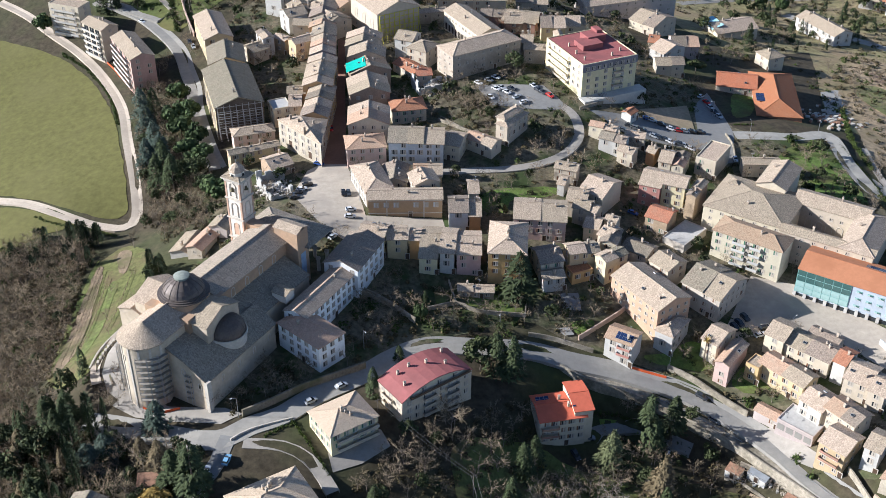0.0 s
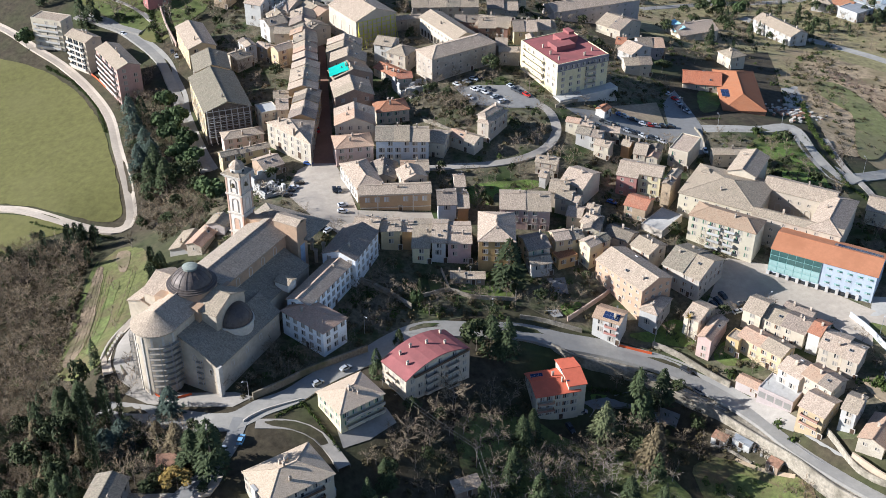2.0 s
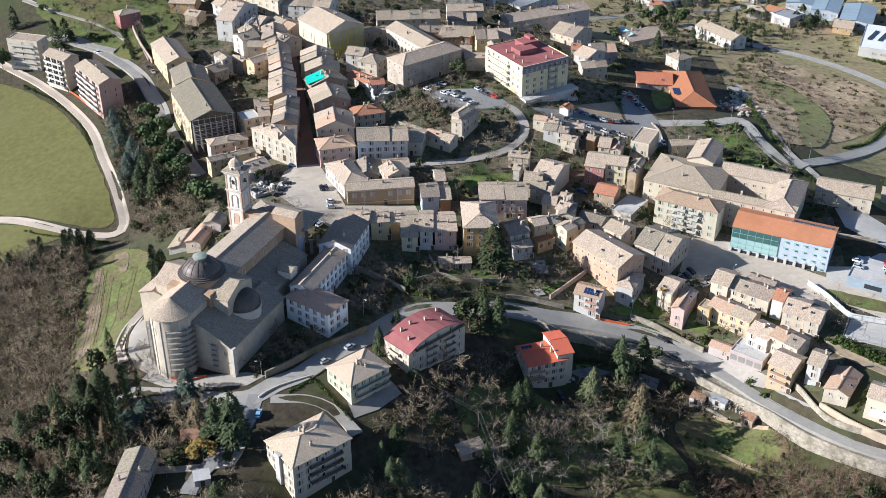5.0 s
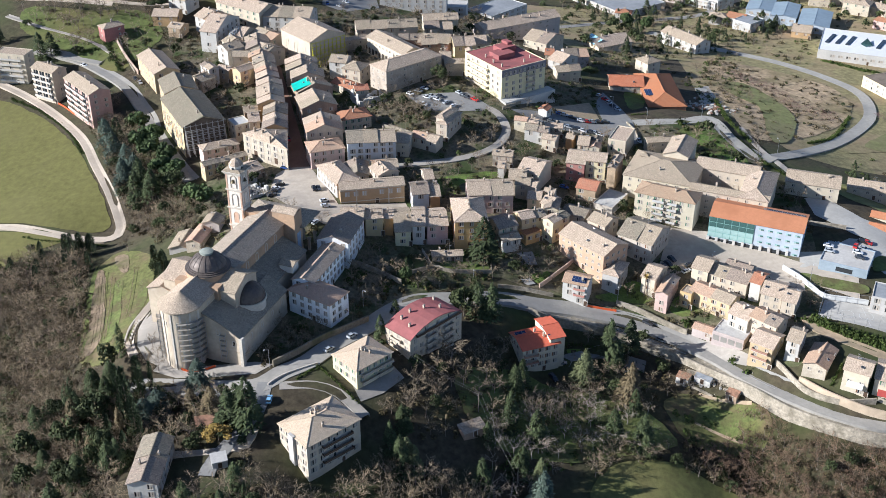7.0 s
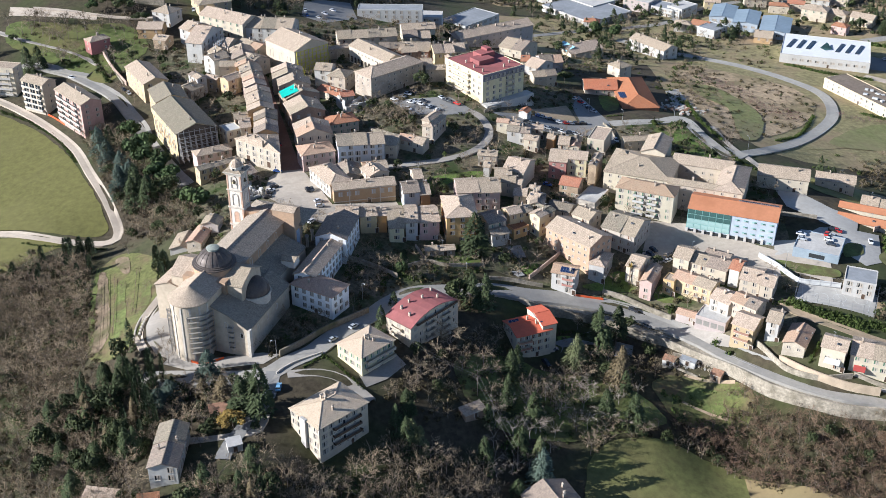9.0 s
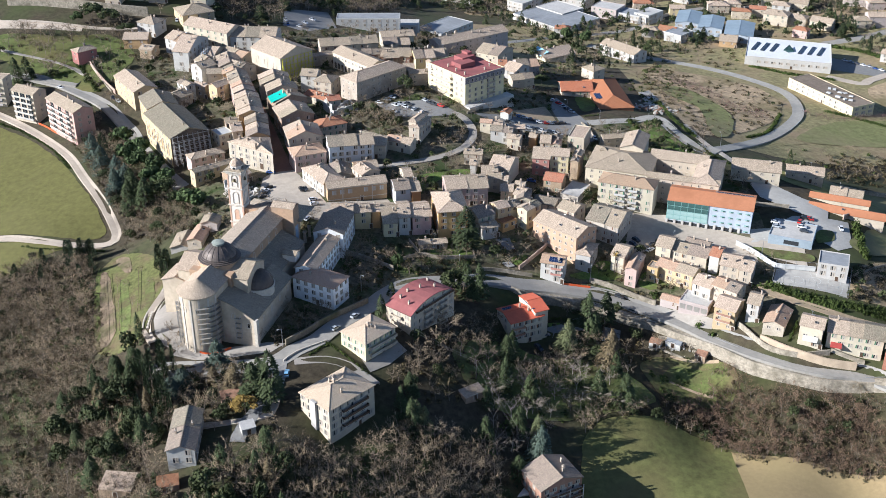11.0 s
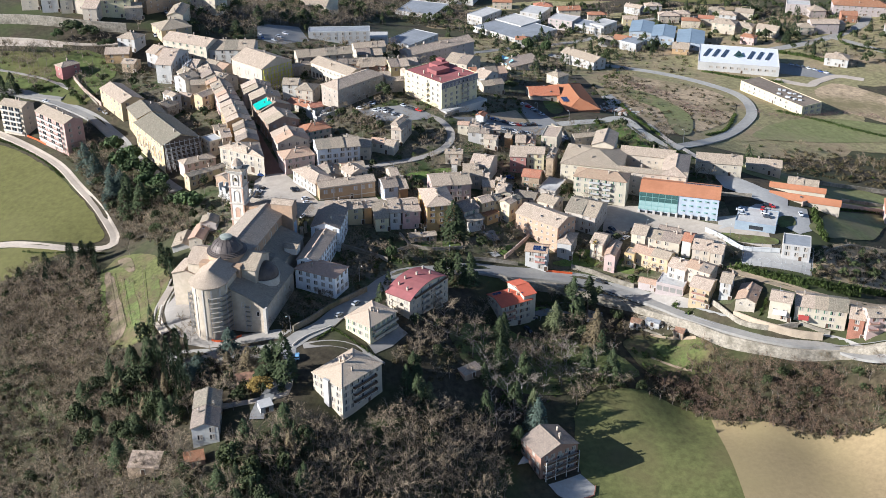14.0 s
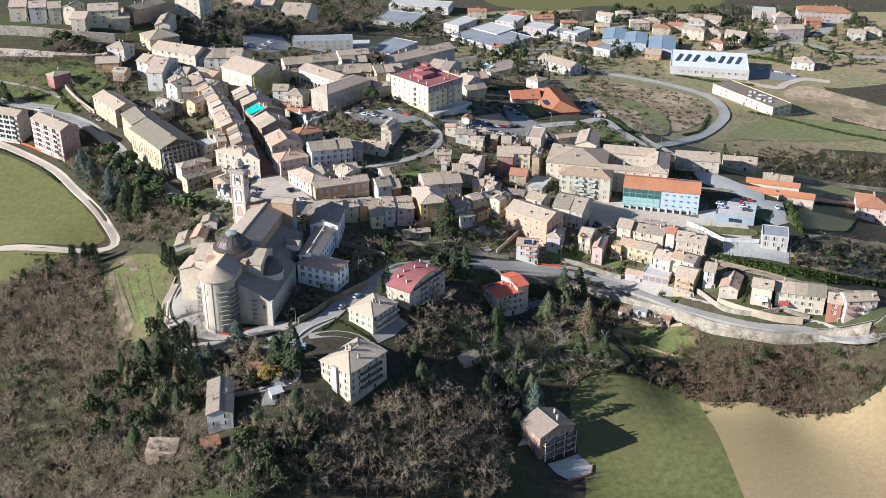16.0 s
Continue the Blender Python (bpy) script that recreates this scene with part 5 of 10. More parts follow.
convent(14.5, 13.4, 31.5, 27.5, -10.2, 0.9, "ha", "broad cream convent block under a low old tile roof", 0.27)
convent(45.2, 2.2, 34.0, 6.8, -11.5, 0.5, "a", "narrow cream convent wing with small windows and tile roof")
convent(55.6, 13.4, 13.0, 30.0, -11.0, 0.8, "hb", "cream convent wing with a hipped old tile roof")
court_wing = convent(40.2, 26.0, 28.0, 12.0, -10.8, 0.9, "a", "cream convent wing with arched openings on the court", windows=False)
convent(17.2, 31.0, 12.0, 20.0, -9.5, 3.9, "b", "tall plain convent church with sunlit tile roof", windows=False)
green_block = house(112.0, 338.7, 26.7, 11.9, -34.4, -11.2, 0.8, "ha", "greencream", "rusty")
house(17.3, 471.1, 36.7, 14.1, 31.4, 4.6, 15.6, "ha", "stone", "tile", whole=True)
cloister = house(15.1, 501.7, 34.9, 13.4, -62.2, 4.4, 13.4, "a", "cream", "tile", whole=True, windows=False, label="long cream convent wing with a cloister arcade below")
house(-4.6, 524.4, 14.6, 6.5, 10.8, 3.0, 9.0, "a", "stone", "tile")
house(-15.0, 485.0, 9.5, 11.5, -21.6, 3.7, 12.7, "a", "white", "tile", whole=True)
house(-7.8, 475.1, 11.0, 12.0, -32.8, 3.7, 12.2, "ha", "cream", "tile")
house(-13.5, 464.8, 15.2, 8.8, -49.0, 3.1, 7.1, "a", "cream", "terracotta")
house(-7.5, 456.5, 7.4, 8.0, 8.0, 3.0, 8.0, "a", "cream", "terracotta")
house(39.7, 485.2, 6.2, 10.2, -7.4, 4.5, 11.5, "a", "stone", "tile")
house(38.9, 516.0, 16.7, 14.0, -2.6, 2.1, 9.1, "a", "redbrown", "tile")
house(25.8, 520.4, 12.9, 9.8, -5.5, 2.5, 9.5, "a", "redbrown", "tile")
house(53.2, 509.6, 12.2, 15.1, 0.9, 1.2, 9.2, "a", "yellow", "tile")
house(65.2, 520.4, 9.4, 12.7, 5.8, -2.2, 5.8, "a", "cream", "tile")
house(42.9, 475.9, 10.9, 7.4, -4.1, 4.5, 11.5, "a", "stone", "tile")
house(55.4, 498.1, 4.4, 7.9, 4.8, 2.1, 8.1, "b", "cream", "tile")
arched_hall = house(-26.9, 516.8, 27.8, 23.6, -58.7, 2.9, 16.9, "a", "cream", "tile", windows=False, whole=True)
hall = house(-88.8, 439.0, 39.0, 20.8, -72.2, -3.6, 9.4, "a", "ochrelight", "tilegrey", whole=True)
house(-96.7, 472.0, 20.3, 17.0, -77.8, -2.2, 8.8, "a", "ochrelight", "tilegrey", whole=True)
house(-108.3, 505.9, 31.1, 14.1, -70.0, -0.9, 8.1, "a", "yellow", "tile", whole=True)
house(-76.8, 412.2, 17.8, 7.8, 18.1, -3.5, 2.5, "ha", "pink", "tile")
house(-74.6, 398.4, 21.2, 5.6, 24.8, -4.0, 2.0, "a", "yellow", "tile")
house(-64.0, 387.2, 11.1, 9.8, -56.3, -2.9, 2.1, "b", "brown", "tile")
house(3.0, 398.1, 14.3, 12.4, -18.3, 0.6, 6.6, "a", "cream", "tile")
house(29.1, 409.5, 6.3, 16.5, -35.5, 1.9, 9.9, "ha", "cream", "tile")
house(28.3, 410.4, 4.9, 13.9, -39.4, 2.0, 12.0, "ha", "cream", "tile")
house(17.1, 399.1, 13.9, 7.9, -36.0, 0.9, 5.9, "a", "cream", "tile")
house(-155.6, 656.7, 11.8, 14.8, -12.2, 21.8, 30.8, "a", "cream", "tile", spacing=5.0)
house(-143.5, 649.8, 11.5, 14.8, -7.9, 21.1, 31.1, "a", "white", "tile", spacing=5.0)
house(-133.4, 646.4, 8.9, 14.8, -4.7, 20.6, 30.6, "a", "cream", "tile", spacing=5.0)
house(-121.9, 642.3, 10.5, 13.5, -31.9, 19.6, 30.6, "b", "cream", "tile", spacing=5.0)
house(-117.5, 632.0, 10.2, 16.5, -21.4, 17.9, 25.9, "a", "cream", "tile", spacing=5.0)
house(-102.7, 638.0, 20.0, 16.0, -7.6, 17.7, 28.7, "a", "yellowpale", "tile", spacing=5.0)
house(-92.5, 633.0, 11.7, 12.1, -2.9, 16.3, 23.3, "a", "stone", "tile", spacing=5.0)
house(-97.4, 588.5, 13.5, 12.5, -37.9, 9.4, 16.4, "ha", "white", "tile")
house(-106.3, 574.2, 15.0, 13.1, -12.6, 6.8, 11.8, "a", "ochre", "tile")
house(-99.9, 558.3, 8.8, 9.7, -30.7, 4.5, 9.5, "a", "brown", "tile")
house(-136.9, 563.4, 8.5, 12.9, -59.7, 2.9, 9.9, "hb", "red", "tile")
house(-71.2, 603.2, 20.9, 19.6, 14.9, 10.0, 17.0, "ha", "yellow", "tile", spacing=5.0)
house(-64.5, 624.2, 10.9, 25.0, -16.2, 11.4, 20.4, "b", "cream", "tile", spacing=5.0)
house(-61.3, 574.8, 34.4, 16.6, -43.8, 5.8, 14.8, "a", "cream", "tile")
house(-37.2, 563.1, 27.8, 19.2, -18.1, 3.3, 12.3, "a", "white", "tile")
house(45.0, 857.4, 19.3, 23.2, -35.8, -42.4, -36.4, "a", "cream", "tile", spacing=5.0)
house(-80.3, 560.0, 15.0, 15.2, -48.9, 4.8, 13.8, "a", "white", "tile")
house(-76.3, 543.8, 10.3, 28.9, -26.7, 3.4, 14.4, "a", "white", "tile")
house(-67.7, 523.6, 13.6, 11.8, -63.1, 2.4, 10.4, "a", "cream", "tile")
house(-63.6, 537.4, 7.8, 17.7, -31.7, 2.9, 10.9, "a", "cream", "tile")
house(-50.3, 532.7, 17.4, 14.3, -50.7, 2.6, 10.6, "a", "cream", "tile")
house(-51.5, 508.5, 11.2, 15.8, -50.9, 2.2, 11.2, "a", "cream", "tile")
house(42.1, 622.9, 42.0, 12.0, -13.2, -10.4, -1.4, "f", "concrete", "grey", shutters="plain", spacing=2.7, storey=2.9, label="long pale concrete college building with rows of narrow windows", name="college_building", category="college")
house(70.0, 627.3, 14.4, 13.8, -15.5, -17.2, -9.2, "f", "concrete", "concrete", spacing=5.0)
house(103.5, 658.1, 22.3, 35.9, -52.9, -28.9, -22.9, "f", "concrete", "grey", spacing=5.0)
house(15.7, 546.9, 35.1, 14.8, -0.2, 0.0, 8.0, "a", "cream", "tile")
house(47.0, 557.0, 16.9, 12.5, -3.8, -4.8, 2.2, "a", "cream", "tile")
house(39.5, 517.8, 17.5, 15.8, -18.4, 1.8, 8.8, "a", "redbrown", "tile")
house(56.7, 517.1, 21.6, 14.3, -3.3, -0.3, 6.7, "a", "cream", "tile")
house(50.9, 573.2, 21.2, 12.0, -1.7, -7.3, 1.7, "a", "cream", "tile")
house(99.8, 582.4, 54.7, 14.9, 19.3, -17.0, -6.0, "a", "pinkgrey", "tile")
house(110.8, 557.8, 17.0, 19.5, -47.3, -15.6, -8.6, "a", "cream", "tile")
house(110.1, 510.2, 10.2, 15.4, -53.9, -10.5, -3.5, "a", "white", "tile")
house(120.9, 524.8, 13.7, 14.0, 0.1, -13.7, -6.7, "a", "pinkgrey", "tile")
house(107.6, 492.1, 13.8, 10.0, 1.2, -8.7, -2.7, "a", "cream", "tile")
house(105.8, 523.2, 5.5, 10.4, -17.9, -10.8, -4.8, "a", "cream", "terracotta")
house(157.5, 579.5, 25.7, 17.2, 19.2, -26.2, -21.2, "a", "cream", "tile")
house(216.6, 601.2, 32.6, 13.9, -64.7, -37.4, -29.4, "a", "white", "tile", spacing=5.0)
house(165.7, 526.9, 11.3, 10.5, -66.0, -21.2, -14.2, "ha", "cream", "tile")
school_wing = house(139.0, 485.6, 19.0, 16.8, -12.2, -13.5, -9.0, "a", "cream", "terracotta", chimneys=0)
brick_school = house(154.1, 473.0, 20.4, 46.2, -7.8, -14.5, -10.0, "hb", "brick", "terracotta", chimneys=0)
long_shed = house(317.6, 500.6, 58.3, 17.6, -78.1, -40.0, -33.0, "f", "yellowpale", "tiledark", name="industrial_shed", category="industrial building", shutters="wide")
house(201.1, 776.5, 16.0, 28.3, -55.3, -53.0, -44.0, "f", "white", "concrete", name="industrial_shed", category="industrial building", shutters="wide", spacing=5.0)
house(211.6, 728.5, 53.3, 44.2, -63.9, -51.0, -45.0, "f", "white", "grey", name="industrial_shed", category="industrial building", shutters="wide", spacing=5.0)
house(221.1, 748.1, 29.3, 25.0, -61.7, -52.5, -44.5, "f", "white", "concrete", name="industrial_shed", category="industrial building", shutters="wide", spacing=5.0)
house(248.2, 777.4, 19.5, 22.8, -43.5, -54.1, -46.1, "f", "white", "concrete", name="industrial_shed", category="industrial building", shutters="wide", spacing=5.0)
house(190.9, 857.7, 57.0, 20.3, -32.1, -54.0, -47.0, "f", "white", "concrete", name="industrial_shed", category="industrial building", shutters="wide", spacing=5.0)
house(157.2, 816.6, 35.8, 37.1, -38.6, -52.1, -47.1, "f", "white", "grey", name="industrial_shed", category="industrial building", shutters="wide", spacing=5.0)
house(285.2, 659.1, 14.6, 16.8, -57.1, -48.5, -41.5, "f", "concrete", "grey", spacing=5.0)
house(316.8, 639.7, 13.4, 15.7, -31.8, -48.2, -43.2, "a", "ochre", "tile", spacing=5.0)
house(418.6, 580.2, 10.3, 15.5, -48.7, -48.3, -42.3, "ha", "white", "tile")
house(287.1, 720.6, 14.0, 20.0, -58.4, -52.6, -44.6, "f", "concrete", "concrete", spacing=5.0)
house(-39.0, 295.8, 27.5, 9.4, 60.9, -4.7, 5.3, "a", "annex", "tile", whole=True)
# dark tiles here put the church and tower shadow into the roof colour
house(-28.9, 317.0, 20.7, 13.4, 67.0, -2.7, 7.3, "a", "annex", "tiledark", whole=True)
house(-40.2, 280.1, 19.8, 11.6, -42.3, -6.2, 3.3, "ha", "annex", "rusty")
house(-96.3, 207.1, 9.9, 22.1, -10.3, -13.0, -6.0, "b", "white", "tiledark")
house(-76.0, 650.5, 28.9, 13.8, 34.6, 14.8, 24.8, "a", "brown", "tile", spacing=5.0)
house(60.0, 788.1, 23.7, 35.4, -28.6, -36.4, -25.4, "a", "cream", "tile", spacing=5.0)
house(24.8, 840.7, 19.4, 22.2, -35.8, -36.8, -28.8, "a", "white", "tile", spacing=5.0)
# the valley suburb
house(338.7, 769.1, 16.0, 10.0, -51.0, -54.2, -47.7, "a", "white", "tile", spacing=5.0)
house(356.9, 769.1, 15.0, 10.0, -14.0, -54.2, -47.7, "ha", "white", "tile", spacing=5.0)
house(355.4, 735.9, 18.0, 12.0, -17.0, -53.6, -47.1, "ha", "cream", "tile", spacing=5.0)
house(317.8, 734.2, 13.0, 10.0, -20.0, -53.4, -46.9, "a", "yellow", "tile", spacing=5.0)
house(369.1, 737.4, 14.0, 11.0, -23.0, -53.7, -47.2, "ha", "cream", "tile", spacing=5.0)
house(365.0, 713.5, 16.0, 9.0, -26.0, -53.0, -46.5, "ha", "cream", "terracotta", spacing=5.0)
house(381.0, 716.4, 14.0, 9.0, -29.0, -53.2, -46.7, "a", "cream", "terracotta", spacing=5.0)
house(403.3, 738.0, 14.0, 11.0, -32.0, -53.7, -47.2, "ha", "cream", "tile", spacing=5.0)
house(405.7, 722.4, 15.0, 11.0, -35.0, -53.4, -46.9, "ha", "white", "tile", spacing=5.0)
house(423.0, 724.6, 16.0, 12.0, -38.0, -53.4, -46.9, "a", "cream", "tile", spacing=5.0)
house(383.7, 689.9, 20.0, 13.0, -41.0, -52.3, -43.3, "ha", "cream", "tile", spacing=5.0)
house(398.6, 684.9, 18.0, 12.0, -44.0, -52.2, -45.7, "ha", "stone", "tile", spacing=5.0)
house(412.8, 669.7, 18.0, 13.0, -47.0, -51.7, -45.2, "a", "cream", "tile", spacing=5.0)
house(383.4, 650.8, 12.0, 9.0, -50.0, -50.5, -44.0, "ha", "pink", "terracotta", spacing=5.0)
house(485.8, 712.2, 15.0, 15.0, -13.0, -53.0, -46.5, "ha", "pinkgrey", "tile", spacing=5.0)
house(461.5, 664.9, 24.0, 13.0, -16.0, -51.9, -42.9, "a", "pinkgrey", "tile", spacing=5.0)
house(445.2, 666.7, 14.0, 12.0, -19.0, -51.9, -45.4, "ha", "cream", "tile", spacing=5.0)
house(475.5, 668.3, 16.0, 12.0, -22.0, -52.0, -45.5, "ha", "cream", "tile", spacing=5.0)
house(503.3, 689.1, 14.0, 12.0, -25.0, -52.5, -46.0, "a", "brick", "terracotta", spacing=5.0)
house(526.6, 705.9, 48.0, 18.0, -28.0, -52.6, -43.6, "ha", "pinkgrey", "terracotta", spacing=5.0)
house(477.1, 726.4, 20.0, 15.0, -31.0, -53.2, -44.2, "f", "pinkgrey", "concrete", spacing=5.0)
house(513.4, 641.3, 15.0, 12.0, -34.0, -51.5, -45.0, "a", "white", "tile", spacing=5.0)
house(531.4, 643.0, 15.0, 11.0, -37.0, -51.6, -45.1, "ha", "cream", "tile", spacing=5.0)
house(415.5, 577.6, 18.0, 12.0, -40.0, -48.1, -41.6, "ha", "white", "tile", spacing=5.0)
house(282.0, 671.5, 14.0, 12.0, -43.0, -49.4, -42.9, "a", "white", "terracotta", spacing=5.0)
house(260.9, 742.2, 22.0, 18.0, -46.0, -53.2, -44.2, "f", "pinkgrey", "concrete", spacing=5.0)
house(277.9, 724.6, 26.0, 16.0, -49.0, -52.6, -46.1, "f", "concrete", "grey", spacing=5.0)
house(276.6, 770.7, 20.0, 12.0, -12.0, -54.2, -45.2, "a", "cream", "terracotta", spacing=5.0)
house(263.3, 797.1, 17.0, 12.0, -15.0, -54.5, -48.0, "ha", "cream", "terracotta", spacing=5.0)
house(297.1, 755.9, 17.0, 9.0, -18.0, -53.9, -47.4, "ha", "cream", "terracotta", spacing=5.0)
house(233.1, 820.3, 18.0, 10.0, -21.0, -54.5, -48.0, "a", "cream", "terracotta", spacing=5.0)
house(201.5, 684.7, 12.0, 9.0, -24.0, -46.4, -39.9, "ha", "white", "terracotta", spacing=5.0)
house(269.1, 675.1, 13.0, 10.0, -27.0, -49.2, -42.7, "ha", "white", "tile", spacing=5.0)

# ---- the great church on its terrace: dome, apse under scaffold, nave, portico; the bell tower beside it ----
CB = -7.0  # its ground
CHURCH = pose(-77.8, 278.6, CB, 0, 0, 60)
church = thing("church", CHURCH, "large pale stone church with lead dome, round apse and tiled roofs", "church")
STONE = surface("church_stone", (0.50, 0.42, 0.32), 0.13, 0.7, 0.12, 0.93, 0.2, 3.0, second=(0.42, 0.35, 0.265))
BRICK = surface("church_brick", (0.42, 0.28, 0.18), 0.14, 1.0, 0.15, 0.93, 0.2, 4.0, second=(0.36, 0.26, 0.18))
LEAD = surface("dark_lead_sheet", (0.115, 0.095, 0.085), 0.25, 0.9, 0.3, 0.55, 0.15, 2.0, metal=0.35, second=(0.15, 0.12, 0.10))
VERDIGRIS = surface("verdigris_copper", (0.27, 0.29, 0.25), 0.2, 1.0, 0.4, 0.7, 0.1)
OLD_TILE = roof_material("tile")
GREY_TILE = tiles("church_tiles_grey", (0.45, 0.375, 0.295), (0.16, 0.13, 0.10), (0.29, 0.25, 0.195))
TOWER_PLASTER = surface("tower_plaster", (0.68, 0.62, 0.54), 0.1, 0.6, 0.18, 0.93, 0.1, second=(0.60, 0.53, 0.45))


def slab(s, a, b, c, d, th, m):
    """A roof slope between four corners, a-b its lower edge."""
    low = [Vector(p) - Vector((0, 0, th)) for p in (a, b, c, d)]
    A, B = Vector(a), Vector(b)
    u = (B - A).normalized()
    uv = []
    for p in (a, b, c, d):
        q = Vector(p) - A
        uv.append((q.dot(u), (q - u * q.dot(u)).length))
    s.face([a, b, c, d], m, uv)
    s.face([low[3], low[2], low[1], low[0]], m)
    top = [a, b, c, d]
    for i in range(4):
        j = (i + 1) % 4
        s.face([low[i], low[j], top[j], top[i]], m)
    return s


def arch_mesh(name, w, h, m_in, m_frame, depth=0.12, blind=False):
    """An arched opening with a raised surround, as one connected piece on a wall that faces -y."""
    n = 10

    def outline(r, z0):
        pts = [(-r, z0), (r, z0)]
        for i in range(n + 1):
            a = math.pi * i / n
            pts.append((r * math.cos(a), h - w / 2 + r * math.sin(a)))
        return pts

    inner, outer = outline(w / 2, 0.0), outline(w / 2 + 0.22, -0.15)
    k = len(inner)
    verts = [(x, 0.02 if not blind else -0.03, z) for x, z in inner] + [(x, -depth, z) for x, z in inner] + [(x, -depth, z) for x, z in outer] + [(x, 0.05, z) for x, z in outer]
    faces, index = [tuple(range(k))], [0]
    for layer in range(3):
        for i in range(k):
            j = (i + 1) % k
            faces.append((layer * k + i, layer * k + j, (layer + 1) * k + j, (layer + 1) * k + i))
            index.append(1)
    return mesh_of(name, verts, faces, [m_in, m_frame], index)


CHURCH_WINDOW = arch_mesh("window", 1.5, 3.0, GLASS, STONE_TRIM)
SMALL_ARCH = arch_mesh("window", 1.0, 2.0, GLASS, STONE_TRIM)

# nave
nl = 38.0
s, nh = gable_roof(nl, 16.2, 15.2 - CB, GREY_TILE, 0.40)
part("nave_roof", s, church, "long grey-brown tiled nave roof", pose(24.5, 0, 0))
part("nave_wall", shell(nl, 14.8, -3, 15.2 - CB - 0.1, nh - 0.3, BRICK, True), church, at=pose(24.5, 0, 0))
for k in range(4):
    for side in (-1, 1):
        part("window", CHURCH_WINDOW, church, at=pose(13.5 + 7.0 * k, side * 7.4, 10.6 - CB, 0, 0, 0 if side < 0 else 180))
# aisles: lean-to roofs either side
s = Shape()
slab(s, (8, -17.5, 6.2 - CB), (40, -17.5, 6.2 - CB), (40, -7.4, 10.4 - CB), (8, -7.4, 10.4 - CB), 0.3, GREY_TILE)
part("aisle_roof", s, church, "lean-to aisle roof of old tiles")
s = Shape()
slab(s, (40, 15.5, 7.5 - CB), (8, 15.5, 7.5 - CB), (8, 7.4, 10.8 - CB), (40, 7.4, 10.8 - CB), 0.3, OLD_TILE)
part("aisle_roof", s, church, "lean-to aisle roof of old tiles")
part("aisle_wall", Shape().box(7.8, 40, -17.0, -7.3, -3, 6.0 - CB, STONE), church)
part("aisle_wall", Shape().box(7.8, 40, 7.3, 15.0, -3, 7.2 - CB, STONE), church)
for k in range(5):  # round vents on the west aisle roof
    v = Shape().lathe(0, 0, [(0.75, -0.8), (0.75, 0.5), (0.55, 0.9), (0.0, 1.1)], surface("vent_terracotta", (0.5, 0.33, 0.22), 0.15), 10)
    part("roof_vent", v, church, "round terracotta roof vent", pose(14 + 5.2 * k, 12.2, 8.9 - CB))
# roof house on the south aisle
s, h = gable_roof(6.0, 5.0, 0, OLD_TILE, 0.35)
dormer = part("roof_house", shell(5.4, 4.4, -3.0, -0.1, h - 0.2, TOWER_PLASTER, True), church, "small white roof house on the aisle", pose(25.5, -17.5, 9.0 - CB, 0, 0, 90))
part("roof", s, dormer)
part("window", SMALL_ARCH, dormer, at=pose(0, -2.2, -2.4))
# crossing, transepts, chancel
part("crossing", Shape().box(-8.5, 8.5, -8.5, 8.5, -3, 15.6 - CB, BRICK), church)
for side in (-1, 1):
    s, h = gable_roof(9.0, 16.2, 14.4 - CB, OLD_TILE, 0.44)
    part("transept_roof", s, church, at=pose(0.3, side * 10.2, 0, 0, 0, 90))
    part("transept_wall", shell(8.0, 14.8, -3, 14.5 - CB, h - 0.3, STONE, True), church, at=pose(0.3, side * 10.2, 0, 0, 0, 90))
s, h = gable_roof(12.5, 14.6, 14.2 - CB, OLD_TILE, 0.60)
part("chancel_roof", s, church, at=pose(-12.0, 0, 0))
part("chancel_wall", shell(12.0, 13.8, -3, 14.1 - CB, h - 0.3, STONE, True), church, at=pose(-12.0, 0, 0))
part("window", SMALL_ARCH, church, at=pose(-12.5, -6.9, 10.5 - CB))
# apse: a half drum with a half cone of tiles
ax, ar = -18.3, 7.2
s = Shape().lathe(ax, 0, [(ar, -3), (ar, 13.6 - CB), (ar + 0.35, 13.9 - CB), (ar + 0.35, 14.4 - CB)], STONE, 28, 90, 270)
part("apse_wall", s, church)
s = Shape().lathe(ax, 0, [(ar + 0.7, 14.3 - CB), (ar + 0.7, 14.55 - CB), (0.0, 18.6 - CB)], OLD_TILE, 28, 90, 270)
part("apse_roof", s, church, "half-cone roof of old tan tiles")
for k in range(7):
    a = radians(100 + 160 * k / 6)
    p = Shape().box(-0.35, 0.35, -0.2, 0.25, -3, 13.5 - CB, STONE_TRIM)
    part("pilaster", p, church, at=pose(ax + ar * math.cos(a), ar * math.sin(a), 0, 0, 0, math.degrees(a) + 90))
for k in range(4):
    a = radians(120 + 40 * k)
    part("window", SMALL_ARCH, church, at=pose(ax + ar * math.cos(a), ar * math.sin(a), 8.2 - CB, 0, 0, math.degrees(a) + 90))
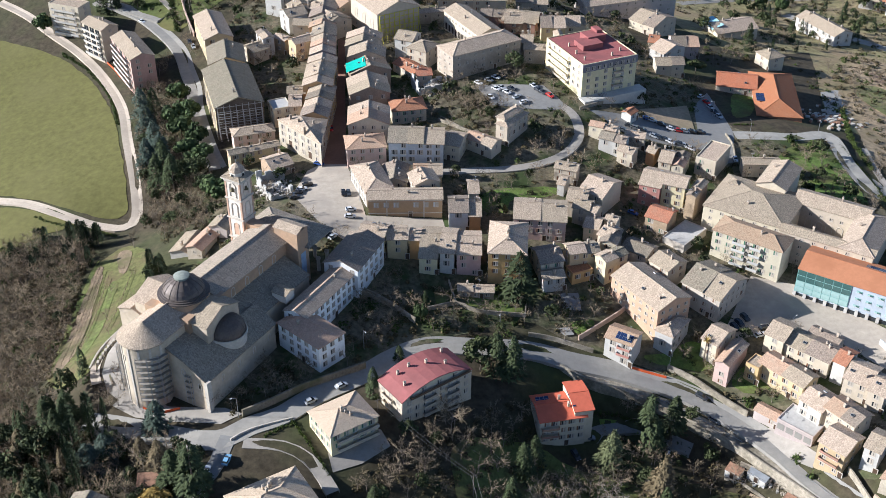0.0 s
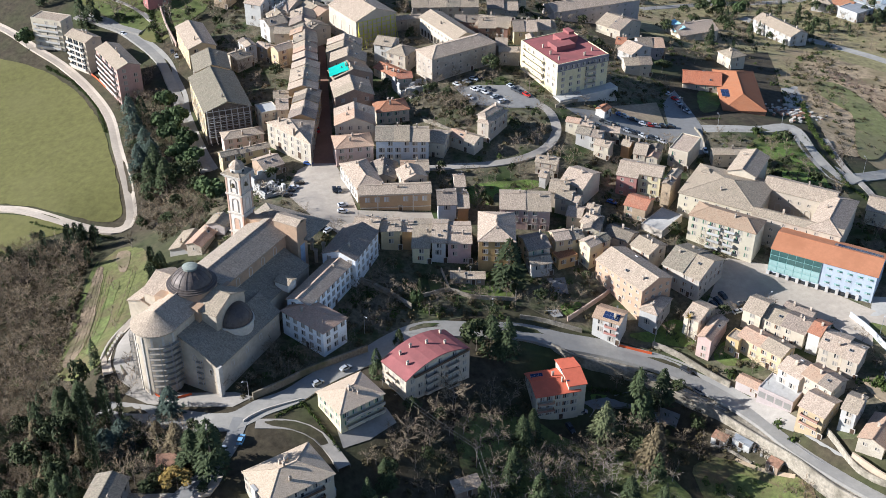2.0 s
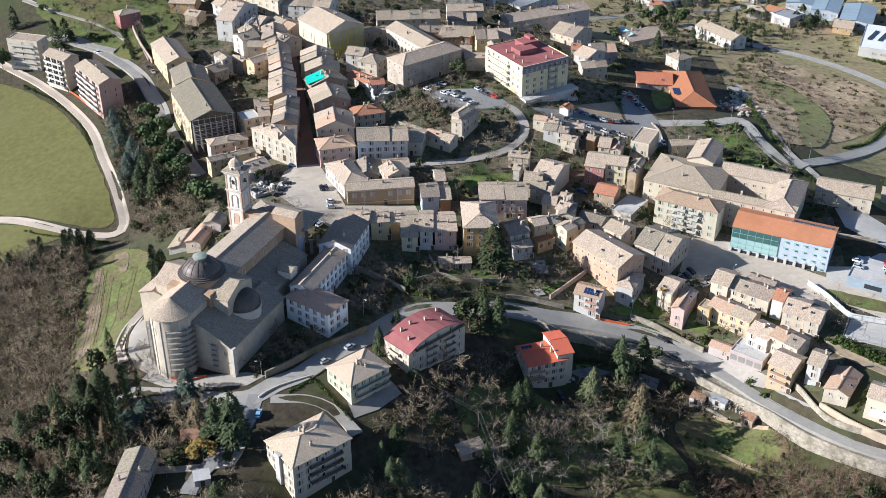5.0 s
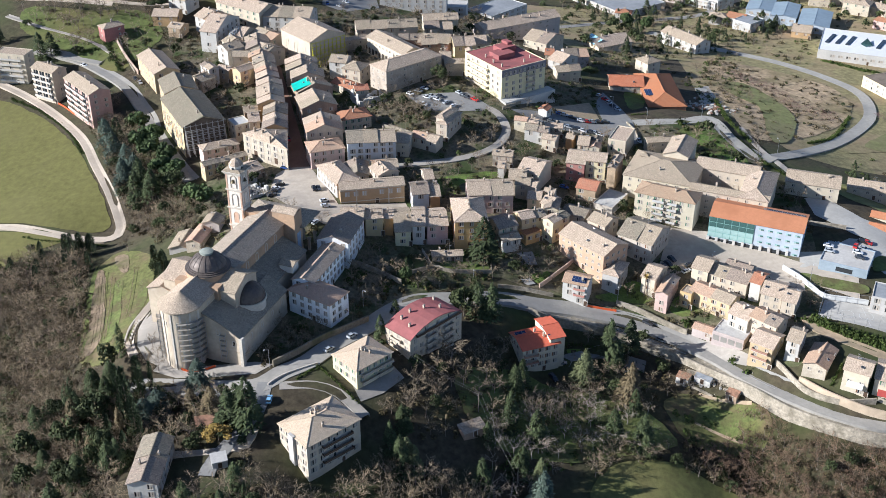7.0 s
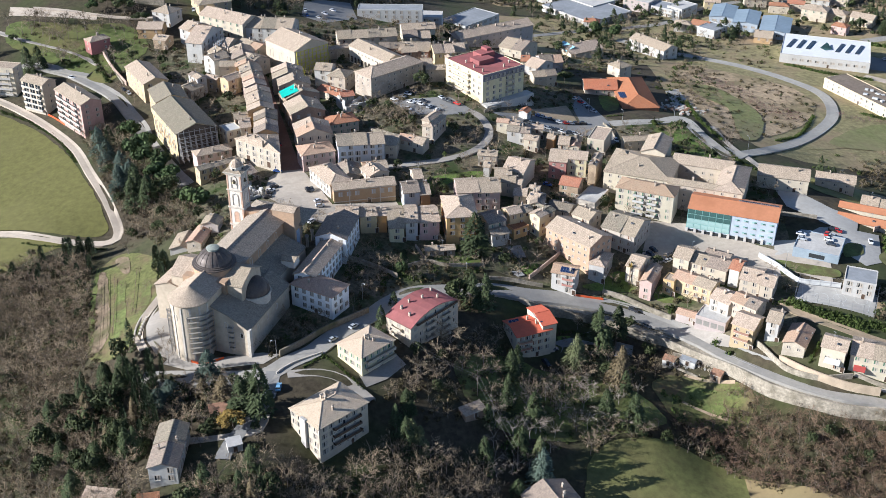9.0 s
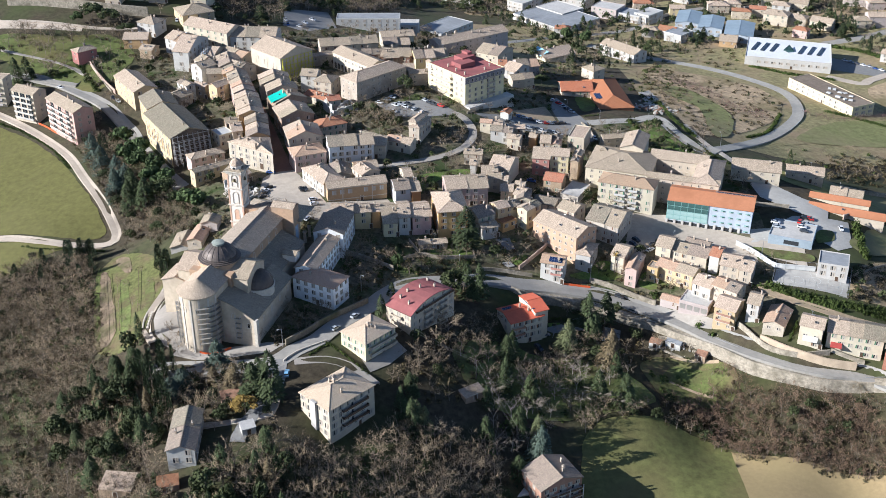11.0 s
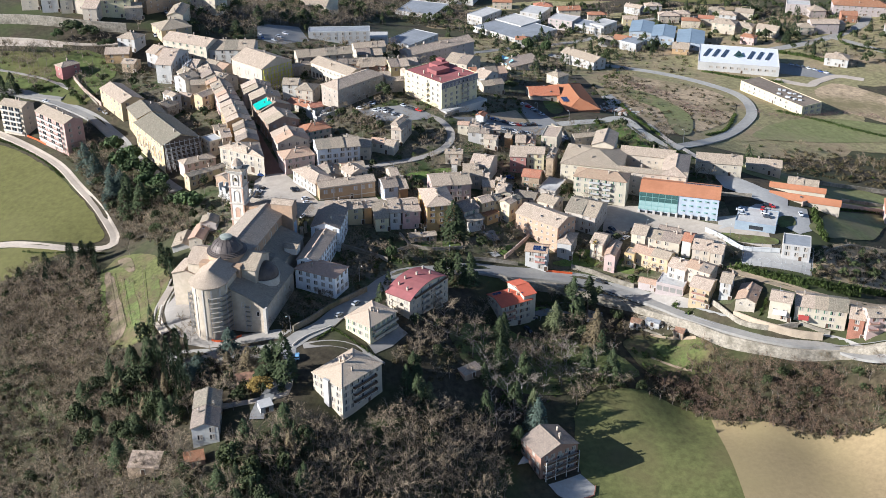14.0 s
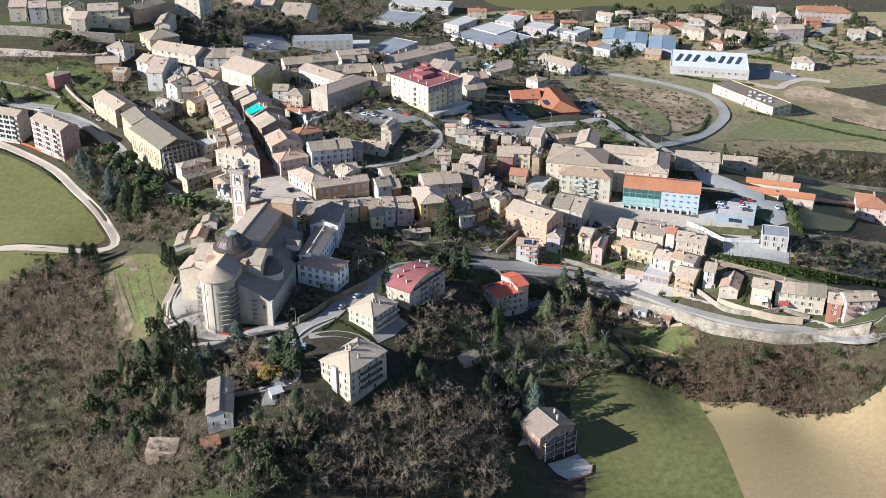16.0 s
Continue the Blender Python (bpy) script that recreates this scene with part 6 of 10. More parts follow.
# dome on its stepped drum
s = Shape().lathe(0, 0, [(7.6, 14.5 - CB), (7.6, 17.6 - CB), (7.9, 17.7 - CB), (7.9, 18.0 - CB)], BRICK, 40)
part("drum", s, church)
s = Shape().lathe(0, 0, [(7.95, 18.0 - CB), (7.95, 18.35 - CB), (7.35, 18.45 - CB), (7.35, 18.8 - CB), (6.8, 18.9 - CB), (6.8, 19.25 - CB), (6.4, 19.3 - CB), (5.9, 20.4 - CB), (5.0, 21.6 - CB), (3.8, 22.6 - CB), (2.3, 23.4 - CB)], LEAD, 48)
for k in range(16):
    a = 2 * math.pi * k / 16
    for (r0, z0), (r1, z1) in (((6.45, 19.3), (5.95, 20.45)), ((5.95, 20.45), (5.05, 21.65)), ((5.05, 21.65), (3.8, 22.65)), ((3.8, 22.65), (2.3, 23.45))):
        s.bar((r0 * math.cos(a), r0 * math.sin(a), z0 - CB), (r1 * math.cos(a), r1 * math.sin(a), z1 - CB), 0.09, LEAD)
dome = part("dome", s, church, "dark ribbed lead dome with stepped rings")
s = Shape().lathe(0, 0, [(2.2, 23.2 - CB), (2.2, 23.9 - CB), (2.45, 24.0 - CB), (2.45, 24.2 - CB), (1.8, 24.4 - CB), (1.0, 24.6 - CB), (0.0, 24.7 - CB)], VERDIGRIS, 20)
part("lantern", s, dome, "flat verdigris copper lantern cap")
# south exedra with a half dome
ex, ey, er = 1.2, -14.3, 6.0
s = Shape().lathe(ex, ey, [(er, -3), (er, 7.2 - CB), (er + 0.4, 7.5 - CB), (er + 0.4, 8.2 - CB), (er + 0.1, 8.3 - CB)], STONE_TRIM, 24, 180, 360)
part("exedra_wall", s, church)
prof = [((er - 0.1) * math.cos(radians(10 * k)), 8.3 - CB + 5.4 * math.sin(radians(10 * k))) for k in range(10)]
s = Shape().lathe(ex, ey, prof, LEAD, 24, 180, 360)
for k in range(9):
    a = radians(190 + 20 * k)
    for (r0, z0), (r1, z1) in zip(prof, prof[1:]):
        s.bar((ex + r0 * math.cos(a), ey + r0 * math.sin(a), z0), (ex + r1 * math.cos(a), ey + r1 * math.sin(a), z1), 0.1, LEAD)
part("half_dome", s, church, "dark lead half dome over the side chapel")
# low chapels at the south-east foot of the church
s = Shape()
slab(s, (-17.7, -21.6, 3.6 - CB), (16, -21.6, 3.6 - CB), (16, -13.6, 8.6 - CB), (-17.7, -13.6, 8.6 - CB), 0.3, GREY_TILE)
slab(s, (-17.7, -13.6, 8.6 - CB), (9, -13.6, 8.6 - CB), (9, -7.0, 11.2 - CB), (-17.7, -7.0, 11.2 - CB), 0.3, GREY_TILE)
part("chapel_roof", s, church, "wide low roof of old grey tiles")
s = Shape().box(-17.3, 15.6, -21.1, -6.9, -4, 3.4 - CB, STONE)
p = [(-17.31, -21.1, 3.4 - CB), (-17.31, -6.9, 3.4 - CB), (-17.31, -6.9, 10.9 - CB), (-17.31, -13.6, 8.3 - CB)]
s.face(p[::-1], STONE)
part("chapel_wall", s, church)
part("buttress", Shape().box(-18.0, -16.2, -22.0, -20.8, -4, 3.9 - CB, STONE_TRIM), church)
for k in range(4):
    part("window", SMALL_ARCH, church, at=pose(-10 + 7.5 * k, -21.1, -0.5 - CB))
for y, z in ((-18.5, 0.0), (-12.5, 3.2)):
    part("window", SMALL_ARCH, church, at=pose(-17.32, y, z - CB, 0, 0, -90))
# north-west chapels, lower
s, h = gable_roof(13.0, 12.0, 9.0 - CB, OLD_TILE, 0.34)
part("sacristy_roof", s, church, at=pose(-1.5, 15.5, 0, 0, 0, 0))
part("sacristy_wall", shell(12.2, 11.2, -4, 8.8 - CB, h - 0.3, STONE, True), church, at=pose(-1.5, 15.5, 0))
# west front: the high stump, the broken wall and the portico
s = Shape().box(41.2, 47.0, -12.3, -3.0, -3, 19.6 - CB, BRICK)
part("stump", s, church, "tall brick stump of an unfinished tower")
s = Shape()
slab(s, (47.3, -12.6, 19.7 - CB), (47.3, -2.7, 19.7 - CB), (44.0, -2.7, 20.9 - CB), (44.0, -12.6, 20.9 - CB), 0.25, OLD_TILE)
slab(s, (40.9, -2.7, 19.7 - CB), (40.9, -12.6, 19.7 - CB), (44.0, -12.6, 20.9 - CB), (44.0, -2.7, 20.9 - CB), 0.25, OLD_TILE)
part("stump_roof", s, church)
part("tarpaulin", Shape().box(42.6, 45.2, -12.42, -12.3, 2.5 - CB, 11.0 - CB, surface("blue_tarpaulin", (0.30, 0.36, 0.45), 0.2, 1.0, 0.5)), church, "pale blue sheet hung on the stump")
part("front_wall", Shape().box(41.2, 45.0, -3.0, 8.8, -3, 17.2 - CB, BRICK), church)
s, h = hip_roof(27.5, 14.5, 12.4 - CB, GREY_TILE, 0.42)
part("portico_roof", s, church, "wide dark tiled portico roof", pose(52.3, -0.2, 0, 0, 0, 90))
part("portico_beam", Shape().box(46.6, 58.0, -12.6, 12.2, 11.0 - CB, 12.3 - CB, STONE), church)
column = Shape().lathe(0, 0, [(0.95, 0), (0.95, 0.6), (0.7, 0.75), (0.6, 10.0), (0.85, 10.4), (0.85, 11.0)], STONE_TRIM, 14).made("column")
for x, y in ((57.2, -12.0), (57.2, -7.0), (57.2, -2.4), (57.2, 2.2), (57.2, 7.0), (57.2, 11.6), (52.2, -12.0)):
    part("column", column, church, at=pose(x, y, 0))
part("portico_floor", Shape().box(46.5, 59.0, -13.2, 12.8, -3, 0.6, STONE_TRIM), church)

# the wedge-shaped corner house between the square and the main street
corner = thing("corner_house", pose(-54, 400, -1.5), "cream corner house with a slanting sunlit front on the square", "house")
FOOTPRINTS.append((-54, 401, 13, 8, radians(-45)))
PLAN = [Vector((7.5, -11.5, 0)), Vector((8.2, 9.0, 0)), Vector((-4.0, 12.0, 0)), Vector((-11.5, 8.5, 0))]
s = Shape()
for a, b in zip(PLAN, PLAN[1:] + PLAN[:1]):
    s.face([(a.x, a.y, -2), (b.x, b.y, -2), (b.x, b.y, 10.6), (a.x, a.y, 10.6)], wall_material("stone"))
part("wall", s, corner)
s = Shape()
(ax_, ay_), (cx_, cy_), (dx_, dy_), (bx_, by_) = [(1.05 * v.x, 1.05 * v.y) for v in PLAN]
slab(s, (bx_, by_, 10.5), (ax_, ay_, 10.5), (2.0, -3.0, 13.2), (-1.6, 6.0, 13.2), 0.22, roof_material("tile"))
slab(s, (ax_, ay_, 10.5), (cx_, cy_, 10.5), (-1.6, 6.0, 13.2), (2.0, -3.0, 13.2), 0.22, roof_material("tile"))
slab(s, (cx_, cy_, 10.5), (dx_, dy_, 10.5), (-1.7, 6.1, 13.2), (-1.5, 6.0, 13.2), 0.22, roof_material("tile"))
slab(s, (dx_, dy_, 10.5), (bx_, by_, 10.5), (-1.6, 6.0, 13.2), (-1.7, 6.1, 13.2), 0.22, roof_material("tile"))
part("roof", s, corner, "old tan tile roof of four slopes")
front = (PLAN[0] - PLAN[3])
for k in range(6):
    for z in (1.4, 4.6, 7.6):
        if (k, z) not in ((1, 1.4), (4, 1.4)):
            v = PLAN[3] + front * ((k + 0.7) / 6.4)
            part("window", WINDOWS["grey"][k % 2], corner, at=pose(v.x, v.y, z, 0, 0, -46.5))
for k, z in ((1.75, 0.2), (4.7, 0.2)):
    v = PLAN[3] + front * (k / 6.4)
    part("doorway", relief("doorway", [-1.0, 1.0], [0, 2.8], [[(0.05, DARK_WOOD)]]), corner, "dark wooden double door", pose(v.x, v.y, z + 0.9, 0, 0, -46.5))
for k in range(5):
    for z in (1.4, 4.6, 7.6):
        part("window", WINDOWS["brown"][k % 2], corner, at=pose(7.6 + 0.034 * (4 * k + 2), -9.5 + 4.0 * k, z, 0, 0, 88))
for x, y in ((-2.5, 3.0), (0.5, -4.0), (3.5, 2.0), (-6.0, 6.5)):
    part("chimney", Shape().box(-0.45, 0.45, -0.35, 0.35, 10.8, 13.9, CHIMNEY), corner, at=pose(x, y, 0, 0, 0, 30))

# low parish houses on the slope north of the church
house(-90.6, 341.5, 14.0, 10.0, 74.0, -13.5, -6.6, "a", "white", "tile", whole=True, label="low white parish house with sunlit tan tile roof")
house(-84.0, 338.0, 15.0, 7.0, 68.0, -9.0, -1.8, "a", "stone", "rusty", whole=True)
house(-78.6, 344.5, 8.0, 8.0, 72.0, -8.0, 0.6, "a", "pinkgrey", "tile", whole=True)
# bell tower
tower = thing("bell_tower", pose(-66.6, 322.2, -1.0, 0, 0, 60), "tall pale plastered bell tower with brick corners and cupola", "bell tower")
tw, tb = 3.0, -1.0
ROSY = surface("tower_brick", (0.50, 0.34, 0.25), 0.15, 1.0, 0.2, 0.93, 0.15)
part("shaft", Shape().box(-tw, tw, -tw, tw, -4, 33.6, TOWER_PLASTER), tower)
for sx in (-1, 1):
    for sy in (-1, 1):
        part("corner_pier", Shape().box(sx * (tw - 0.2) - 0.32, sx * (tw - 0.2) + 0.32, sy * (tw - 0.2) - 0.32, sy * (tw - 0.2) + 0.32, 0, 33.4, ROSY), tower, "rosy brick corner pier")
for z, o in ((11.5, 0.45), (19.2, 0.45), (26.8, 0.45)):
    part("cornice", Shape().box(-tw - o, tw + o, -tw - o, tw + o, z, z + 0.5, STONE_TRIM), tower)
s = Shape()
for o, z0, z1 in ((0.35, 33.4, 34.0), (0.7, 34.0, 34.5), (1.05, 34.5, 34.8)):
    s.box(-tw - o, tw + o, -tw - o, tw + o, z0, z1, STONE_TRIM)
part("main_cornice", s, tower)
s, h = hip_roof(8.0, 8.0, 34.8, OLD_TILE, 0.2)
part("cornice_roof", s, tower)
part("cupola_drum", Shape().lathe(0, 0, [(2.5, 34.6), (2.5, 36.6), (2.75, 36.7)], TOWER_PLASTER, 8, 22.5, 382.5), tower)
part("cupola", Shape().lathe(0, 0, [(2.8, 36.6), (2.8, 36.8), (1.7, 38.3), (0.15, 39.2), (0.0, 39.3)], OLD_TILE, 8, 22.5, 382.5), tower, "low eight-sided tiled cupola")
part("finial", Shape().bar((0, 0, 39.1), (0, 0, 40.6), 0.08, METAL), tower)
BELL_ARCH = arch_mesh("belfry_opening", 2.2, 5.0, plain("belfry_dark", (0.02, 0.018, 0.016), 0.9), STONE_TRIM, 0.25)
BLIND_ARCH = arch_mesh("blind_arch", 2.0, 4.6, ROSY, STONE_TRIM, 0.12, True)
bell = Shape().lathe(0, 0, [(0.0, 1.3), (0.35, 1.2), (0.5, 0.6), (0.85, 0.0)], plain("bronze", (0.12, 0.10, 0.06), 0.5, 0.8), 12).made("bell")
for k in range(4):
    r = 90 * k
    ax_, ay_ = math.sin(radians(r)), -math.cos(radians(r))
    for z, me, nm in ((28.0, BELL_ARCH, "belfry_opening"), (20.4, BELL_ARCH, "belfry_opening"), (13.0, BLIND_ARCH, "blind_arch")):
        part(nm, me, tower, at=pose(ax_ * tw, ay_ * tw, z, 0, 0, r))
    part("bell", bell, tower, at=pose(ax_ * (tw + 0.15), ay_ * (tw + 0.15), 30.2))
    part("clock_eye", Shape().lathe(0, 0, [(0.5, 0), (0.5, 0.1), (0.0, 0.12)], GLASS, 10), tower, at=pose(ax_ * 2.45, ay_ * 2.45, 35.6, 90, 0, r))


# steel scaffold round the apse
def scaffold(name, at, bays, levels, bay, lift, depth, material, label, board=True):
    top = thing(name, at, label, "scaffold")
    post = Shape().bar((0, 0, 0), (0, 0, lift * levels + 1.0), 0.07, material).made("standard")
    ledger = Shape().bar((0, 0, 0), (bay, 0, 0), 0.055, material).made("ledger")
    deck = Shape().box(0, bay, 0, depth, 0, 0.08, surface("scaffold_board", (0.27, 0.245, 0.21), 0.25)).made("board")
    for i in range(bays + 1):
        for y in (0, depth):
            part("standard", post, top, at=pose(i * bay, y, 0))
    for k in range(1, levels + 1):
        for i in range(bays):
            part("ledger", ledger, top, at=pose(i * bay, 0, k * lift + 1.0 if k < levels else k * lift))
            if board:
                part("board", deck, top, at=pose(i * bay, 0, k * lift))
    return top


def on_church(x, y, z, turn):
    return CHURCH @ pose(x, y, z, 0, 0, turn)


for a in (200, 224, 248):
    scaffold("scaffold", on_church(ax + (ar + 1.4) * math.cos(radians(a)), (ar + 1.4) * math.sin(radians(a)), 0.3, a + 102), 1, 8, 3.3, 2.1, 1.0, METAL, "steel scaffold bay against the apse wall")
scaffold("scaffold", on_church(-18.4, -13.6, 0.3, -90), 1, 5, 2.0, 2.1, 0.9, METAL, "narrow steel scaffold on the chapel wall")
for a in (120, 128):
    scaffold("scaffold", on_church(ax + (ar + 1.4) * math.cos(radians(a)), (ar + 1.4) * math.sin(radians(a)), 0.3, a + 94), 1, 8, 1.4, 2.1, 1.0, METAL, "steel scaffold stair tower at the apse")
BARRIER_LINE = [(-90.5, 256.8), (-87.0, 254.6), (-82.0, 253.6), (-77.5, 254.6)]
mesh_red = surface("orange_barrier_mesh", (0.65, 0.12, 0.04), 0.2, 3.0)
wall_run("barrier", BARRIER_LINE, 1.1, 0.06, mesh_red, "orange plastic site barrier at the church foot", "barrier", 0.2, kind="")

# ---- the larger blocks, one by one ----
RED_SHEET = surface("red_roof_sheet", (0.29, 0.10, 0.095), 0.16, 0.5, 0.12, 0.8, 0.08, second=(0.25, 0.095, 0.09))
ORANGE_TILE = surface("roof_orange_red", (0.52, 0.125, 0.07), 0.10, 0.8, 0.15, 0.85, 0.15, second=(0.47, 0.115, 0.065))
NEW_TILE = tiles("roof_tiles_new", (0.60, 0.475, 0.355), (0.45, 0.345, 0.25), (0.53, 0.42, 0.31), 0.08)
TERRA_NEW = surface("school_roof_sheet", (0.43, 0.185, 0.095), 0.1, 0.6, 0.08, 0.9, 0.1, second=(0.38, 0.16, 0.08))
PANEL = surface("solar_glass", (0.02, 0.035, 0.09), 0.2, 1.0, 0.5, 0.25, 0.0, spec=0.5)


def balcony(top, x, y, z, length, depth, rot, material, rail=None):
    """A balcony slab with a solid or railed parapet, standing out from a wall that faces -y when rot is 0."""
    s = Shape().box(-length / 2, length / 2, -depth, 0.0, -0.15, 0.05, STONE_TRIM)
    b = part("balcony", s, top, at=pose(x, y, z, 0, 0, rot))
    r = Shape()
    m = rail or material
    r.box(-length / 2, length / 2, -depth, -depth + 0.08, 0.05, 0.95, m)
    r.box(-length / 2, -length / 2 + 0.08, -depth + 0.08, 0, 0.05, 0.95, m)
    r.box(length / 2 - 0.08, length / 2, -depth + 0.08, 0, 0.05, 0.95, m)
    part("parapet", r, b)
    return b


def solar(top, x, y, z, w, h, rx, rz, cols=3, rows=2):
    """A field of solar panels lying on a roof slope."""
    frame_ = part("panel_frame", Shape().box(-w / 2, w / 2, -h / 2, h / 2, 0, 0.06, METAL), top, at=pose(x, y, z, rx, 0, rz))
    cell = Shape().box(-w / cols / 2 + 0.04, w / cols / 2 - 0.04, -h / rows / 2 + 0.04, h / rows / 2 - 0.04, 0.06, 0.1, PANEL).made("solar_panel")
    for i in range(cols):
        for j in range(rows):
            part("solar_panel", cell, frame_, at=pose((i + 0.5) * w / cols - w / 2, (j + 0.5) * h / rows - h / 2, 0))
    return frame_


def swap_roof(top, material):
    for o in top.children:
        if o.name.split(".")[0] == "roof":
            o.data.materials[0] = material
    return top


def block(x, y, l, w, turn, base, eave, wall, label, name="apartment_building", category="apartment building", **more):
    return house(x, y, l, w, turn, base, eave, more.pop("ridge", "f"), wall, more.pop("roof", "tile"), name=name, category=category, label=label, **more)


# apartment house under an arched red roof
ab = block(-4.2, 262.5, 25.7, 12.5, 36.7, -12.5, -0.9, "cream", "five-storey beige apartment house with arched red sheet roof", ridge="f", shutters="plain", spacing=2.9)
for o in list(ab.children):
    if o.name.split(".")[0] == "roof":
        bpy.data.objects.remove(o)
s, top_z, n = Shape(), 11.6, 8
arc = [(-13.1 + 26.2 * i / n, top_z + 3.6 * math.sin(math.pi * i / n) ** 0.8) for i in range(n + 1)]
for (x0, z0), (x1, z1) in zip(arc, arc[1:]):
    s.face([(x0, -6.5, z0), (x1, -6.5, z1), (x1, 6.5, z1), (x0, 6.5, z0)], RED_SHEET)
    s.face([(x0, 6.5, z0 - 0.25), (x1, 6.5, z1 - 0.25), (x1, -6.5, z1 - 0.25), (x0, -6.5, z0 - 0.25)], DARK_WOOD)
    for y in (-6.5, 6.5):
        p = [(x0, y, z0 - 0.25), (x1, y, z1 - 0.25), (x1, y, z1), (x0, y, z0)]
        s.face(p if y < 0 else p[::-1], RED_SHEET)
part("roof", s, ab, "arched dull red sheet roof")
for y in (-6.1, 6.1):
    s = Shape()
    for (x0, z0), (x1, z1) in zip(arc, arc[1:]):
        p = [(max(x0, -12.8), y, 11.3), (min(x1, 12.8), y, 11.3), (min(x1, 12.8), y, z1 - 0.2), (max(x0, -12.8), y, z0 - 0.2)]
        s.face(p if y < 0 else p[::-1], wall_material("cream"))
    part("attic_wall", s, ab)
for k in (-2.5, 0.3, 3.2):
    part("window", WINDOWS["plain"][0], ab, at=pose(k * 2.0, -6.12, 12.0))
for k in range(1, 5):
    for x, ln in ((-3.2, 4.6), (5.4, 4.6)):
        balcony(ab, x, -6.2, 11.6 - 2.9 * k + 0.1, ln, 1.3, 0, wall_material("stone"))
balcony(ab, 1.0, -6.2, 11.5, 22, 0.9, 0, DARK_WOOD)
for k in range(1, 4):
    balcony(ab, -12.8, 0.5, 11.6 - 2.9 * k, 5.0, 1.2, 270, wall_material("cream"))
for x, y in ((-4, 3), (6, -2), (1, 1), (-9, -2), (9, 4), (-8, 3)):
    part("chimney", CHIMNEYS[0], ab, at=pose(x, y, top_z + 3.6 * math.sin(math.pi * (x + 13.1) / 26.2) ** 0.8))

for b in long_sheds:
    swap_roof(b, TERRA_NEW)

# hipped apartment house beside it
ac = block(-27.8, 245.6, 16.5, 13.6, 34.7, -9.6, -1.3, "yellowpale", "three-storey pale cream apartment house with tan hipped tile roof", ridge="ha", shutters="green", chimneys=3, spacing=2.8)
swap_roof(ac, NEW_TILE)
for k in (0, 1):
    balcony(ac, 0.8, -6.4, 5.1 - 3.0 * k, 13.5, 1.3, 0, wall_material("stone"))
# hipped apartment house lower down
ad = block(-44.5, 213.8, 21.4, 15.9, 32.3, -14.0, -3.0, "cream", "four-storey cream apartment house with pale hipped tile roof", ridge="ha", shutters="grey", chimneys=5, spacing=2.8)
swap_roof(ad, NEW_TILE)
for k in range(3):
    balcony(ad, 1.0, -7.5, 7.6 - 3.0 * k, 11.5, 1.2, 0, DARK_WOOD)
    part("window", WINDOWS["wide"][0], ad, at=pose(0.5, -7.55, 7.8 - 3.0 * k))
part("stair_tower", Shape().box(-11.2, -10.2, -1.4, 1.2, -3, 11.4, wall_material("white")), ad)

# villa with the bright red roofs
ae = block(37.0, 264.0, 15.5, 13.0, 11.0, -23.2, -14.6, "cream", "three-storey cream villa with bright orange-red roofs", name="villa", category="villa", ridge="a", roof="terracotta", shutters="brown", chimneys=2, spacing=2.6, pitch=0.25)
swap_roof(ae, ORANGE_TILE)
s, h = gable_roof(6.5, 14.5, 10.8, ORANGE_TILE, 0.22)
wing = part("stair_wing", shell(5.8, 13.6, -4, 10.7, h - 0.2, wall_material("cream"), True), ae, at=pose(6.6, 1.2, 0))
part("roof", s, wing)
for k in (0, 1):
    balcony(ae, -4.2, -6.3, 5.6 - 3.0 * k, 5.5, 1.3, 0, wall_material("redbrown"))
solar(ae, -4.5, 3.0, 9.6, 4.2, 1.8, 14, 0, 3, 2)
solar(ae, 3.9, 0.5, 11.3, 1.0, 9.0, 0, 0, 1, 6)

# brick-red house at the foot of the wood
af = block(25.3, 187.0, 13.8, 17.5, -76.5, -43.2, -32.0, "redbrown", "three-storey reddish-brown house with balconies and tan gable roof", name="house", category="house", ridge="a", roof="tiledark", shutters="plain", chimneys=3, spacing=2.7, pitch=0.36, whole=True)
for k in range(3):
    balcony(af, 6.6, 0.6, 7.4 - 3.0 * k, 15.0, 1.5, 90, wall_material("redbrown"), DARK_WOOD)
    for y in (-5, 0, 5):
        part("window", WINDOWS["wide"][0], af, at=pose(6.5, y, 7.7 - 3.0 * k, 0, 0, 90))
for y in (-6.8, -2.5, 2.5, 8.0):
    part("post", Shape().box(-0.12, 0.12, -0.12, 0.12, -1, 9.2, wall_material("white")), af, at=pose(8.1, y, 0))
lean = part("lean_to", shell(4.5, 9.0, -3, 4.5, 0, wall_material("white"), False), af, "low white lean-to shed", pose(-3.5, -9.5, 0, 0, 0, 0))

# tall apartment block with the dark red flat roof
ag = block(66.0, 460.5, 27.0, 31.5, 25.0, 2.4, 18.5, "yellowpale", "six-storey cream apartment block with dark red flat roof and balconies", ridge="f", shutters="plain", spacing=2.4, roof="grey")
for o in ag.children:
    if o.name.split(".")[0] == "roof":
        for i, q in enumerate(o.data.materials):
            if q.name.startswith("roof"):
                o.data.materials[i] = RED_SHEET
for x0, x1, y0, y1, h in ((-6, 4, -3, 5, 2.4), (0, 9, 3, 10, 3.0), (6, 9, 6, 11, 4.2)):
    part("roof_hut", Shape().box(x0, x1, y0, y1, 16.0, 16.1 + h, RED_SHEET), ag, "red-painted roof hut")
for x, y in ((-10, -11), (-10, -4), (-9, 4), (3, -12), (9, -9)):
    part("chimney", CHIMNEYS[1], ag, at=pose(x, y, 16.2))
